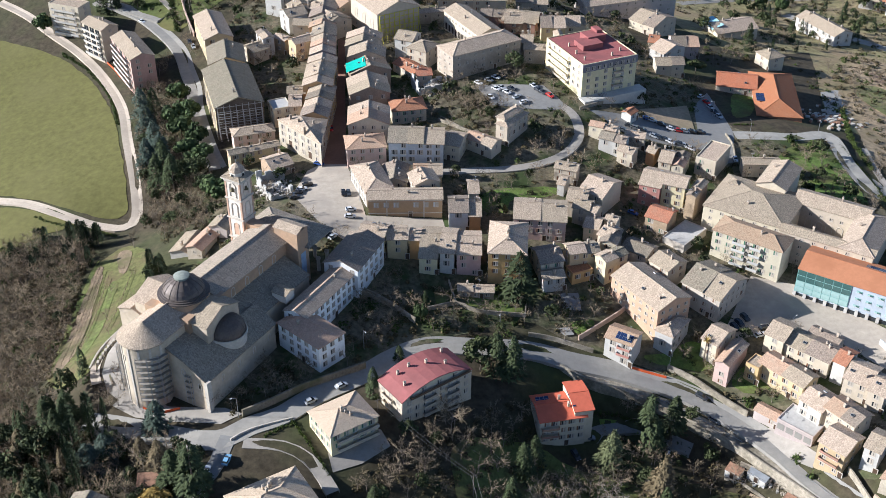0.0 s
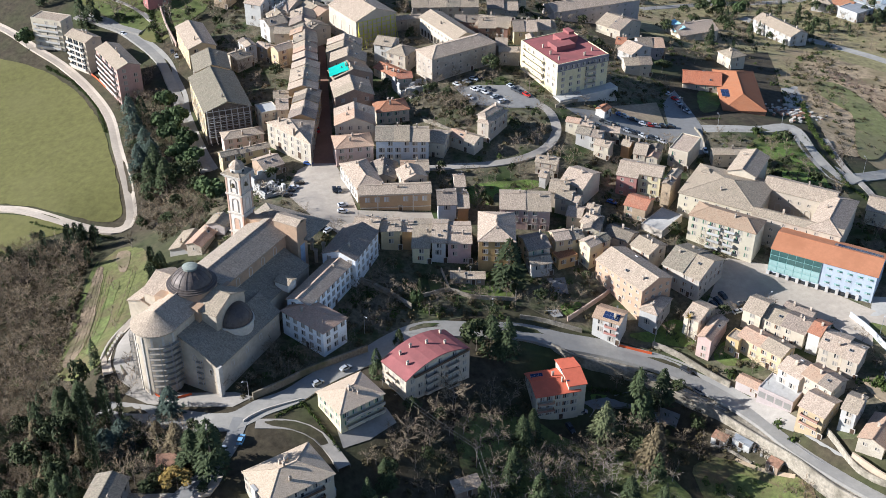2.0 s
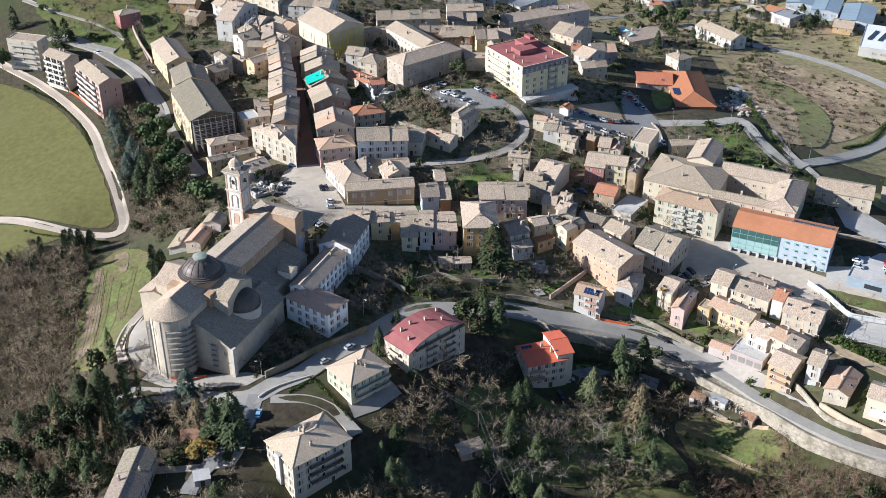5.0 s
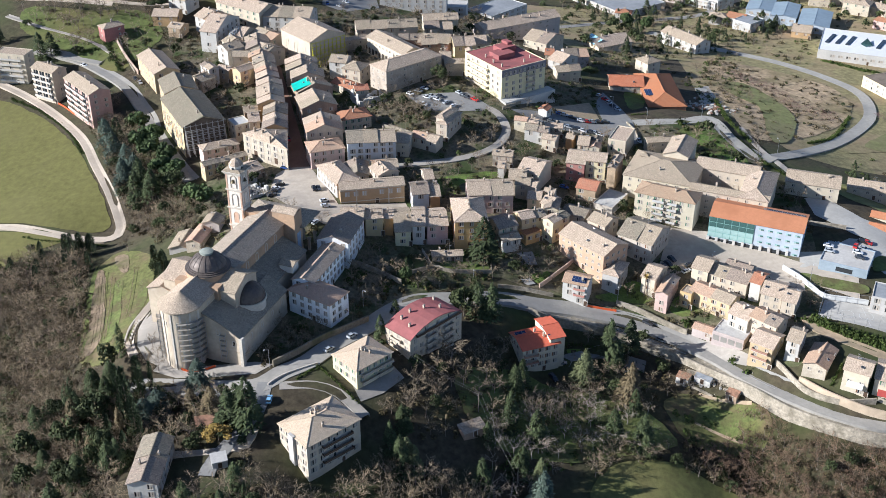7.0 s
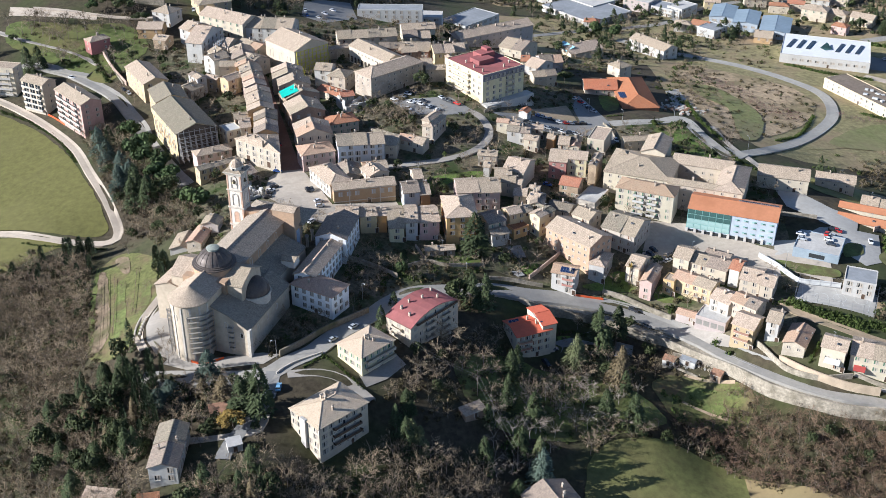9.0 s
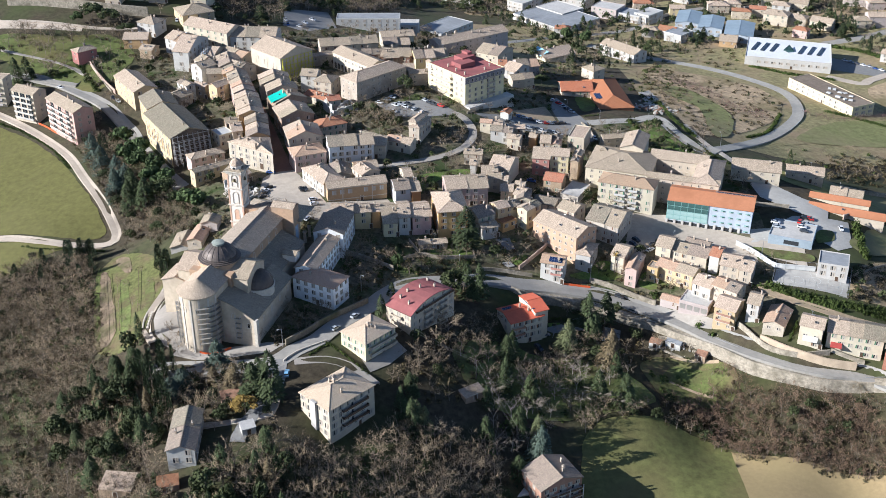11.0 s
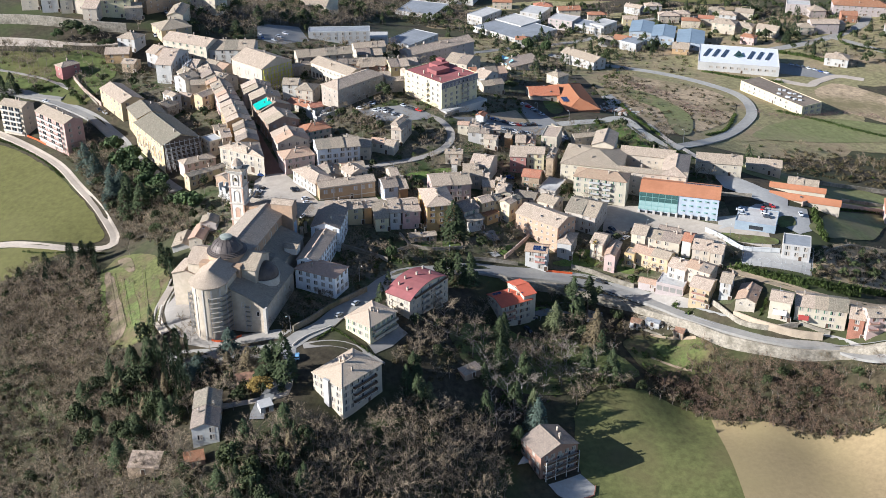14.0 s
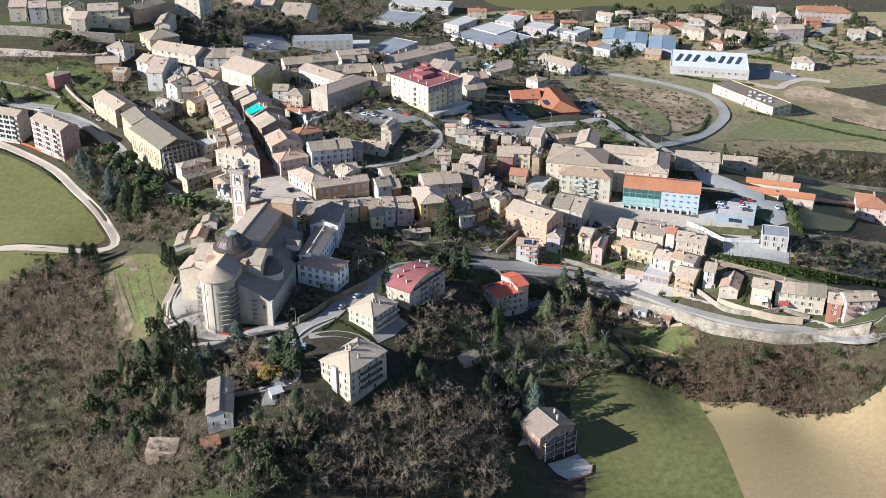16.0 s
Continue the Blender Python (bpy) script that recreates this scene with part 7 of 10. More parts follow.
for k in range(1, 6):
    balcony(ag, -13.5, 3.5, 16.1 - 3.1 * k, 17.0, 1.6, 270, wall_material("cream"))
    balcony(ag, 4.0, -15.7, 16.1 - 3.1 * k, 5.0, 1.2, 0, wall_material("stone"))
MANSARD = surface("mansard_slate", (0.23, 0.21, 0.23), 0.2, 1.0, 0.2, 0.7, 0.1)
part("mansard", Shape().box(-13.7, 13.7, -16.05, -15.7, 12.9, 16.4, MANSARD), ag, "dark slate-clad top storey")
for i in range(9):
    part("window", WINDOWS["plain"][0], ag, at=pose(-11.6 + 2.9 * i, -16.06, 13.6))
    # flat dark panels stand in for the shade of loggias
    if i % 3 == 1:
        for k in range(1, 5):
            part("loggia", relief("loggia", [-1.3, 1.3], [0, 2.3], [[(0.03, GLASS)]]), ag, "flat dark panel standing in for a loggia's shade", pose(-11.6 + 2.9 * i, -15.55, 12.9 - 3.1 * k))
part("terrace", Shape().box(-14.5, 16.5, -21.0, -15.0, -6, 1.6, wall_material("white")), ag, "white terrace and garages at its foot")

# school building with the glazed front
ah = block(144.7, 318.3, 38.4, 17.5, -32.1, -14.6, -2.0, "whiteblue", "white school building with glazed front and terracotta roof", name="school_building", category="school", ridge="a", roof="terracotta", windows=False, chimneys=0, pitch=0.30)
swap_roof(ah, TERRA_NEW)
CURTAIN = plain("green_glass", (0.06, 0.12, 0.11), 0.1, spec=0.7)
OPAL = plain("pale_green_glass", (0.32, 0.46, 0.43), 0.2, spec=0.6)
MULLION = plain("teal_mullion", (0.20, 0.36, 0.33), 0.5)
curtain = part("glazed_front", Shape().box(-18.9, -0.4, -8.55, -8.2, 3.2, 12.3, MULLION), ah, "teal-framed glass curtain wall")
pane = [Shape().box(-1.42, 1.42, -0.06, 0, -1.0, 1.0, m).made("pane") for m in (OPAL, CURTAIN)]
for i in range(6):
    for j in range(4):
        part("pane", pane[j > 1], curtain, at=pose(-18.8 + 3.06 * (i + 0.5), -8.55, 3.3 + 2.25 * (j + 0.5)))
SCHOOL_WINDOW = relief("window", [-1.0, -0.1, 1.0], [0, 0.14, 0.75, 0.95], [[(0.16, WHITE_WALL)] * 2, [(0.03, OPAL), (0.04, CURTAIN)], [(0.08, MULLION)] * 2])
for i in range(5):
    for j in range(4):
        if j or i == 4:
            part("window", SCHOOL_WINDOW, ah, at=pose(2.4 + 3.6 * i, -8.32, 1.3 + 2.9 * j))
for i in range(10):
    part("pier", Shape().box(-0.55, 0.55, -0.5, 0.2, -2, 3.2, wall_material("white")), ah, at=pose(-18.6 + 3.6 * i, -8.4, 0))
    if i < 9:
        part("porch_opening", relief("porch_opening", [-1.2, 1.2], [0, 2.5], [[(0.03, GLASS)]]), ah, at=pose(-16.8 + 3.6 * i, -8.33, 0))
solar(ah, 9.5, 3.3, 14.2, 17.0, 3.2, -17, 0, 9, 1)

# balconied blocks above the meadow
BLOCKS = [
    (-142.7, 487.4, 30.3, 12.1, -59.7, -11.1, 5.9, "salmonpink", "six-storey salmon-pink apartment block with balconies", "a"),
    (-165.4, 516.6, 16.7, 10.3, -41.2, -11.5, 4.5, "cream", "six-storey beige apartment block with white balconies", "a"),
    (-186.7, 540.6, 18.0, 9.5, -21.9, -9.5, 5.5, "cream", "five-storey pale apartment block with flat roof", "f"),
]
# no recess is built: dark panes give the shade behind balconies as colour
LOGGIA_SHADE = relief("loggia", [-1.7, -0.05, 0.05, 1.7], [0, 2.3], [[(0.03, GLASS), (0.09, FRAME), (0.03, GLASS)]])
for x, y, l, w, turn, base, eave, wall, lab, ridge in BLOCKS:
    b = block(x, y, l, w, turn, base, eave, wall, lab, ridge=ridge, shutters="plain", spacing=3.0)
    for k in range(1, 6):
        balcony(b, 0, -w / 2 + 0.4, eave - base - 3.0 * k, l * 0.8, 1.4, 0, wall_material("white"))
        balcony(b, -l / 2 + 0.4, 0, eave - base - 3.0 * k, w * 0.6, 1.3, 270, wall_material("white"))
        for bx in (-0.27, 0.0, 0.27):
            part("loggia", LOGGIA_SHADE, b, "dark glazed panel standing in for the shade behind a balcony", pose(bx * l, -w / 2 + 0.4, eave - base - 3.0 * k + 0.05))
        part("loggia", LOGGIA_SHADE, b, "dark glazed panel standing in for the shade behind a balcony", pose(-l / 2 + 0.4, 0, eave - base - 3.0 * k + 0.05, 0, 0, 270))

# ochre palace on the square
pal = house(-12.8, 357.2, 28.0, 8.8, 2.0, -4.5, 5.6, "a", "palace", "tile", name="palace", category="palace", label="long ochre-brown palace with pale grey shutters and old tile roof", shutters="pale", chimneys=2, spacing=3.35, storey=4.2)
for z in (4.0, 9.4):
    part("string_course", Shape().box(-13.6, 13.6, -4.12, -3.98, z, z + 0.35, STONE_TRIM), pal)
for x in (-6.8, 6.8):
    part("pilaster", Shape().box(x - 0.25, x + 0.25, -4.1, -3.98, -2, 9.4, STONE_TRIM), pal)

# works and sheds out on the plain
big = house(338.0, 590.0, 58.0, 44.0, -30.0, -46.0, -37.5, "f", "white", "white", name="factory_hall", category="industrial building", label="large white flat-roofed works with dark skylight rows", shutters="wide", storey=4.5, spacing=4.0)
for i in range(8):
    if i not in (3, 4):
        part("skylight", Shape().box(-1.1, 1.1, -9, 9, 8.5, 9.2, GLASS), big, "long dark roof skylight", pose(-23 + 6.4 * i, 2, 0, 0, 0, -12))
s = Shape()
s.face([(-4, -3, 9.2), (4, -3, 9.2), (0, 6, 10.7)], CURTAIN)
s.face([(4, -3, 9.2), (0, -6, 8.7), (0, 6, 10.7)], CURTAIN)
s.face([(0, -6, 8.7), (-4, -3, 9.2), (0, 6, 10.7)], CURTAIN)
part("roof_light", s, big, "green glass pyramid roof light")
swap_roof(big, surface("works_roof_sheet", (0.66, 0.66, 0.65), 0.06, 0.5, 0.06, 0.6, 0.05))
RED_TILE = tiles("roof_tiles_red", (0.52, 0.20, 0.105), (0.34, 0.125, 0.07), (0.43, 0.19, 0.11))
swap_roof(school_wing, RED_TILE)
swap_roof(brick_school, RED_TILE)
swap_roof(long_shed, surface("brown_felt_roof", (0.17, 0.135, 0.105), 0.3, 0.5, 0.08, 0.95, 0.2, second=(0.24, 0.195, 0.15)))
r = random.Random(21)
for k in range(9):
    w = r.uniform(0.8, 1.8)
    part("covered_stack", Shape().box(-w, w, -0.9, 0.9, 0, r.uniform(0.5, 1.1), WHITE_WALL), long_shed, "white sheeted stack on the roof", pose(-2 + 2.7 * k, r.uniform(-5, 4), 7.3, 0, 0, r.uniform(0, 90)))
for x, y, l, w, turn in ((311.0, 697.0, 19, 33, -30), (322.5, 680.5, 19, 33, -30), (336.0, 660.0, 22, 38, -30)):
    sh = house(x, y, w, l, turn + 90, -51.5, -43.5, "a", "whiteblue", "blue", name="industrial_shed", category="industrial building", label="pale shed with blue-grey metal roof", shutters="wide", chimneys=0, pitch=0.14, storey=4.0, spacing=5.0)

# ---- trees and woods ----
def leaf_material(name, light, dark, rough=0.8):
    if name in MATS:
        return MATS[name]
    m = bpy.data.materials.new(name)
    MATS[name] = m
    m.use_nodes = True
    t = m.node_tree
    shader = t.nodes["Principled BSDF"]
    geo = t.nodes.new("ShaderNodeNewGeometry")
    info = t.nodes.new("ShaderNodeObjectInfo")
    wide = node(m, "ShaderNodeTexNoise", Scale=0.09, Detail=2.0)
    t.links.new(geo.outputs["Position"], wide.inputs["Vector"])
    mixf = t.nodes.new("ShaderNodeMath")
    mixf.operation = "MULTIPLY_ADD"
    mixf.inputs[1].default_value = 0.5
    t.links.new(geo.outputs["Random Per Island"], mixf.inputs[0])
    off = t.nodes.new("ShaderNodeMath")
    off.operation = "MULTIPLY_ADD"
    off.inputs[1].default_value, off.inputs[2].default_value = 0.7, -0.12
    t.links.new(wide.outputs["Fac"], off.inputs[0])
    t.links.new(off.outputs[0], mixf.inputs[2])
    ramp = t.nodes.new("ShaderNodeValToRGB")
    ramp.color_ramp.elements[0].color, ramp.color_ramp.elements[1].color = (*dark, 1), (*light, 1)
    ramp.color_ramp.elements[0].position, ramp.color_ramp.elements[1].position = 0.1, 0.9
    t.links.new(mixf.outputs[0], ramp.inputs["Fac"])
    hsv = t.nodes.new("ShaderNodeHueSaturation")
    span = t.nodes.new("ShaderNodeMapRange")
    span.inputs["To Min"].default_value, span.inputs["To Max"].default_value = 0.8, 1.2
    t.links.new(info.outputs["Random"], span.inputs["Value"])
    t.links.new(span.outputs[0], hsv.inputs["Value"])
    t.links.new(ramp.outputs["Color"], hsv.inputs["Color"])
    t.links.new(hsv.outputs["Color"], shader.inputs["Base Color"])
    shader.inputs["Roughness"].default_value = rough
    shader.inputs["Specular IOR Level"].default_value = 0.15
    return m


BARK = surface("bark", (0.19, 0.155, 0.125), 0.3, 2.0, 0.5, 0.95, 0.3)
TWIG = leaf_material("winter_twigs", (0.315, 0.245, 0.165), (0.09, 0.07, 0.045), 0.9)
RUSSET = leaf_material("russet_winter_twigs", (0.25, 0.165, 0.11), (0.06, 0.042, 0.028), 0.9)
LEAVES = {
    "fir": leaf_material("fir_needles", (0.085, 0.105, 0.045), (0.024, 0.034, 0.017)), "palefir": leaf_material("pale_needles", (0.15, 0.16, 0.075), (0.06, 0.07, 0.035)),
    "brownfir": leaf_material("brownish_needles", (0.22, 0.17, 0.095), (0.09, 0.07, 0.04)), "blue": leaf_material("blue_needles", (0.11, 0.14, 0.105), (0.038, 0.055, 0.045)),
    "cypress": leaf_material("cypress_needles", (0.06, 0.08, 0.038), (0.02, 0.03, 0.016)), "pine": leaf_material("pine_needles", (0.10, 0.135, 0.05), (0.028, 0.045, 0.02)),
    "oak": leaf_material("evergreen_leaves", (0.085, 0.10, 0.04), (0.022, 0.03, 0.014)), "bush": leaf_material("bush_leaves", (0.085, 0.115, 0.028), (0.022, 0.034, 0.010)),
    "willow": leaf_material("willow_shoots", (0.36, 0.25, 0.07), (0.2, 0.13, 0.04)), "scrub": leaf_material("scrub_leaves", (0.125, 0.10, 0.05), (0.034, 0.03, 0.016)),
}


class Twigs:
    """Triangles gathered as plain arrays, for crowns and woods."""

    def __init__(self):
        self.v, self.f, self.m = [], [], []

    def spike(self, a, b, r, mat, sides=3):
        a, b = Vector(a), Vector(b)
        q = (b - a).to_track_quat("Z", "Y").to_matrix()
        s = len(self.v)
        for i in range(sides):
            w = 2 * math.pi * i / sides
            self.v.append(a + q @ Vector((r * math.cos(w), r * math.sin(w), 0)))
        self.v.append(b)
        for i in range(sides):
            self.f.append((s + i, s + (i + 1) % sides, s + sides))
            self.m.append(mat)

    def blade(self, a, b, side, mat):
        s = len(self.v)
        self.v += [a - side, a + side, b]
        self.f.append((s, s + 1, s + 2))
        self.m.append(mat)

    def leaf(self, c, n, size, rng, mat):
        u = n.orthogonal().normalized()
        w = n.cross(u)
        k = rng.uniform(0, 6.28)
        u, w = u * math.cos(k) + w * math.sin(k), w * math.cos(k) - u * math.sin(k)
        s = len(self.v)
        self.v += [c - u * size * 0.6, c + w * size * 0.45, c + u * size * 0.6, c - w * size * 0.45]
        self.f += [(s, s + 1, s + 2), (s, s + 2, s + 3)]
        self.m += [mat, mat]

    def arrays(self):
        return np.array([tuple(p) for p in self.v], np.float32), np.array(self.f, np.int32), np.array(self.m, np.int32)


def rand_dir(rng):
    while True:
        v = Vector((rng.uniform(-1, 1), rng.uniform(-1, 1), rng.uniform(-1, 1)))
        if 0.05 < v.length < 1:
            return v.normalized()


def make_bare(seed, fine=1.0):
    """A leafless tree 1 high: trunk, limbs, branches, twigs."""
    rng, t = random.Random(seed), Twigs()
    lean = Vector((rng.uniform(-0.06, 0.06), rng.uniform(-0.06, 0.06), 0.55))
    t.spike((0, 0, -0.03), lean, 0.018, 0, 4)
    for i in range(6):
        k = rng.uniform(0.3, 0.95)
        a = lean * k
        az = 2.4 * i + rng.uniform(-0.4, 0.4)
        d = Vector((math.cos(az), math.sin(az), rng.uniform(0.6, 1.5))).normalized()
        b = a + d * rng.uniform(0.32, 0.5)
        t.spike(a, b, 0.008, 0)
        for j in range(int(6 * fine)):
            p = a + (b - a) * rng.uniform(0.3, 1.0)
            e = (d + rand_dir(rng) * 0.9).normalized()
            if e.z < -0.1:
                e.z = 0.1
            q = p + e * rng.uniform(0.12, 0.24)
            t.blade(p, q, e.orthogonal().normalized() * 0.0055, 1)
            for k2 in range(int(8 * fine)):
                p2 = p + (q - p) * rng.uniform(0.2, 1.0)
                e2 = (e + rand_dir(rng) * 1.0).normalized()
                side = (e2.orthogonal() + rand_dir(rng) * 0.3).normalized() * 0.0042
                t.blade(p2, p2 + e2 * rng.uniform(0.07, 0.15), side, 1)
    return t.arrays()


def make_fir(seed, sprays=1000):
    """A conifer's boughs, 1 high and about 1 in radius before scaling: drooping sprays in uneven lobes, denser below."""
    rng, t = random.Random(seed), Twigs()
    lobes = [(rng.uniform(0, 6.28), rng.uniform(0.0, 0.9), rng.uniform(0.5, 1.0)) for _ in range(26)]
    for i in range(sprays):
        la, lz, lr = lobes[i % len(lobes)]
        z = min(0.97, max(0.05, lz + rng.gauss(0, 0.05)))
        az = la + rng.gauss(0, 0.42)
        reach = (1 - z) ** 0.72 * (0.72 + 0.3 * lr) + 0.03
        r = reach * (0.35 + 0.65 * rng.random() ** 0.5)
        d = Vector((math.cos(az), math.sin(az), 0))
        side = Vector((-d.y, d.x, 0))
        c = d * r * 0.78 + Vector((0, 0, z - 0.06 * r))
        e = (d + side * rng.uniform(-0.8, 0.8)).normalized()
        k = rng.uniform(0.11, 0.23) * (0.35 + reach)
        w = side.lerp(Vector((0, 0, 1)), rng.uniform(0, 0.5)).normalized()
        w = Vector((w.x, w.y, w.z * 0.25)) * k * 0.42
        t.blade(c, c + e * k + Vector((0, 0, rng.uniform(-0.05, 0.012))), w, 0)
    for _ in range(10):
        az = rng.uniform(0, 6.28)
        d = Vector((math.cos(az), math.sin(az), 0))
        t.blade(d * 0.07 + Vector((0, 0, rng.uniform(0.84, 0.92))), Vector((0, 0, 1.0)), Vector((-d.y, d.x, 0)) * 0.06, 0)
    return t.arrays()


def make_column(seed):
    rng, t = random.Random(seed), Twigs()
    for _ in range(760):
        z = rng.uniform(0.02, 1.0)
        lobe = 0.85 + 0.15 * math.sin(9 * z + seed)
        az = rng.uniform(0, 6.283)
        r = min(1.0, 1.25 * (1 - z) ** 0.55 * min(1, 0.55 + 2.2 * z)) * rng.uniform(0.6, 1.0) * lobe * (0.88 + 0.12 * math.sin(3 * az + 5 * z))
        c = Vector((r * math.cos(az), r * math.sin(az), z))
        d = Vector((0.2 * math.cos(az) + rng.uniform(-0.15, 0.15), 0.2 * math.sin(az) + rng.uniform(-0.15, 0.15), rng.uniform(0.02, 0.07)))
        t.blade(c, c + d, Vector((-math.sin(az), math.cos(az), 0)) * rng.uniform(0.07, 0.12), 0)
    return t.arrays()


def make_crown(seed, flat=0.8, leaves=520, size=0.15):
    """An uneven crown round (0,0,0.62), radius about 1 across and 0.4 up in a tree 1 high: clumps of leaves with gaps."""
    rng, t = random.Random(seed), Twigs()
    clumps = []
    for i in range(13):
        d = rand_dir(rng)
        d.z = abs(d.z) * 0.9 - 0.25
        clumps.append((Vector((d.x * 0.66, d.y * 0.66, 0.60 + d.z * 0.34 * flat)), rng.uniform(0.26, 0.46)))
    for i in range(leaves):
        c, r = clumps[i % len(clumps)]
        d = rand_dir(rng)
        p = c + Vector((d.x * r, d.y * r, d.z * r * 0.42)) * rng.uniform(0.75, 1.05)
        n = (Vector((d.x, d.y, d.z * 1.5)) + rand_dir(rng) * 0.7).normalized()
        s0 = len(t.v)
        t.leaf(p, n, size * rng.uniform(0.7, 1.3), rng, 0)
        for q in range(s0, len(t.v)):  # leaves keep their shape when the crown is stretched
            t.v[q] = Vector((t.v[q].x, t.v[q].y, p.z + (t.v[q].z - p.z) * 0.5))
    return t.arrays()


def make_bush(seed, leaves=140):
    rng, t = random.Random(seed), Twigs()
    for _ in range(leaves):
        d = rand_dir(rng)
        d.z = abs(d.z)
        p = Vector((d.x, d.y, d.z)) * rng.uniform(0.55, 1.0) * (0.8 + 0.25 * math.sin(3 * math.atan2(d.y, d.x) + seed))
        t.leaf(p, (d + rand_dir(rng) * 0.6).normalized(), rng.uniform(0.22, 0.4), rng, 0)
    return t.arrays()


def array_mesh(name, v, f, m, mats):
    me = bpy.data.meshes.new(name)
    me.vertices.add(len(v))
    me.vertices.foreach_set("co", v.ravel())
    me.loops.add(len(f) * 3)
    me.loops.foreach_set("vertex_index", f.ravel())
    me.polygons.add(len(f))
    me.polygons.foreach_set("loop_start", np.arange(0, len(f) * 3, 3, dtype=np.int32))
    me.polygons.foreach_set("material_index", m.astype(np.int32))
    for q in mats:
        me.materials.append(q)
    me.update(calc_edges=True)
    me.validate()
    return me


def gather(name, forms, places, mats, label, category):
    """Many small growths joined into one object. places: x, y, z, width, height, turn, form."""
    if not places:
        return None
    vs, fs, ms, n = [], [], [], 0
    for x, y, z, wide, high, turn, k in places:
        v, f, m = forms[k % len(forms)]
        c, s = math.cos(turn), math.sin(turn)
        w = np.stack([x + wide * (v[:, 0] * c - v[:, 1] * s), y + wide * (v[:, 0] * s + v[:, 1] * c), z + high * v[:, 2]], 1)
        vs.append(w.astype(np.float32))
        fs.append(f + n)
        ms.append(m)
        n += len(v)
    ob = new(name, array_mesh(name, np.concatenate(vs), np.concatenate(fs), np.concatenate(ms), mats))
    return tagged(ob, label, category, kind="stuff")


def inside(x, y, outline):
    hit = False
    for (x0, y0), (x1, y1) in zip(outline, outline[1:] + outline[:1]):
        if (y0 > y) != (y1 > y) and x < (x1 - x0) * (y - y0) / (y1 - y0) + x0:
            hit = not hit
    return hit


def sown(outline, spacing, rng, keep=1.0):
    """Places spread unevenly over an outline."""
    xs, ys = [p[0] for p in outline], [p[1] for p in outline]
    out = []
    for x in np.arange(min(xs), max(xs), spacing):
        for y in np.arange(min(ys), max(ys), spacing):
            px, py = x + rng.uniform(-0.6, 0.6) * spacing, y + rng.uniform(-0.6, 0.6) * spacing
            if rng.random() < keep and inside(px, py, outline):
                out.append((px, py))
    return out


def free(x, y, gap=0.8):
    """True where neither a house, a road nor paving covers the ground."""
    for fx, fy, hl, hw, a in FOOTPRINTS:
        dx, dy = x - fx, y - fy
        if abs(dx * math.cos(a) + dy * math.sin(a)) < hl + gap and abs(dy * math.cos(a) - dx * math.sin(a)) < hw + gap:
            return False
    for line, half in ROADS:
        if np.min((line[:, 0] - x) ** 2 + (line[:, 1] - y) ** 2) < (half + gap) ** 2:
            return False
    cx, cy = (x + 77.8) * 0.5 + (y - 278.6) * 0.866, (y - 278.6) * 0.5 - (x + 77.8) * 0.866
    if -27 < cx < 60 and -23 < cy < 22:  # the church
        return False
    return not any(inside(x, y, o) for o in PAVED)


def off_road(x, y, gap=0.8):
    return all(np.min((line[:, 0] - x) ** 2 + (line[:, 1] - y) ** 2) > (half + gap) ** 2 for line, half in ROADS)


BARE = [make_bare(i) for i in range(7)]
THIN_BARE = [make_bare(20 + i, 0.7) for i in range(7)]
FIRS = [make_fir(i) for i in range(4)]
PINES = [make_crown(20 + i, 0.85, 1000, 0.24) for i in range(3)]
CROWNS = [make_crown(40 + i, 1.0, 800, 0.16) for i in range(3)]
THICKETS = [make_crown(50 + i, 1.0, 420, 0.20) for i in range(3)]
SMALL_CROWNS = [make_crown(60 + i, 1.0, 260, 0.23) for i in range(4)]
COLUMNS = [make_column(i) for i in range(2)]
BUSHES = [make_bush(i, 90) for i in range(4)]
TUFTS = [make_bush(i, 44) for i in range(4)]
FORM = {"fir": FIRS, "palefir": FIRS, "brownfir": FIRS, "blue": FIRS, "cypress": COLUMNS, "pine": PINES, "oak": CROWNS, "willow": CROWNS, "bush": BUSHES}
TREE_WORDS = {"fir": ("conifer", "dark green conifer with drooping boughs"), "palefir": ("conifer", "pale yellowish-green conifer on the slope"), "brownfir": ("conifer", "brownish-green winter conifer with thin boughs"),
              "blue": ("conifer", "blue-green cedar with spreading boughs"), "cypress": ("cypress", "tall dark narrow cypress"), "pine": ("pine_tree", "broad dark green pine tree"),
              "oak": ("evergreen_tree", "rounded evergreen tree with uneven crown"), "bush": ("bush", "rounded green garden bush"), "willow": ("willow", "yellow winter willow by the lane"),
              "palm": ("palm_tree", "tall thin palm with a tuft of fronds"), "bare": ("bare_tree", "leafless grey-brown winter tree")}
MADE = {}
trunk_form = Shape()
for k0, k1, r0, r1 in ((-0.04, 0.3, 0.022, 0.016), (0.3, 0.65, 0.016, 0.009), (0.65, 0.95, 0.009, 0.002)):
    trunk_form.lathe(0, 0, [(r0, k0), (r1, k1)], BARK, 7)
TRUNK = trunk_form.made("trunk")


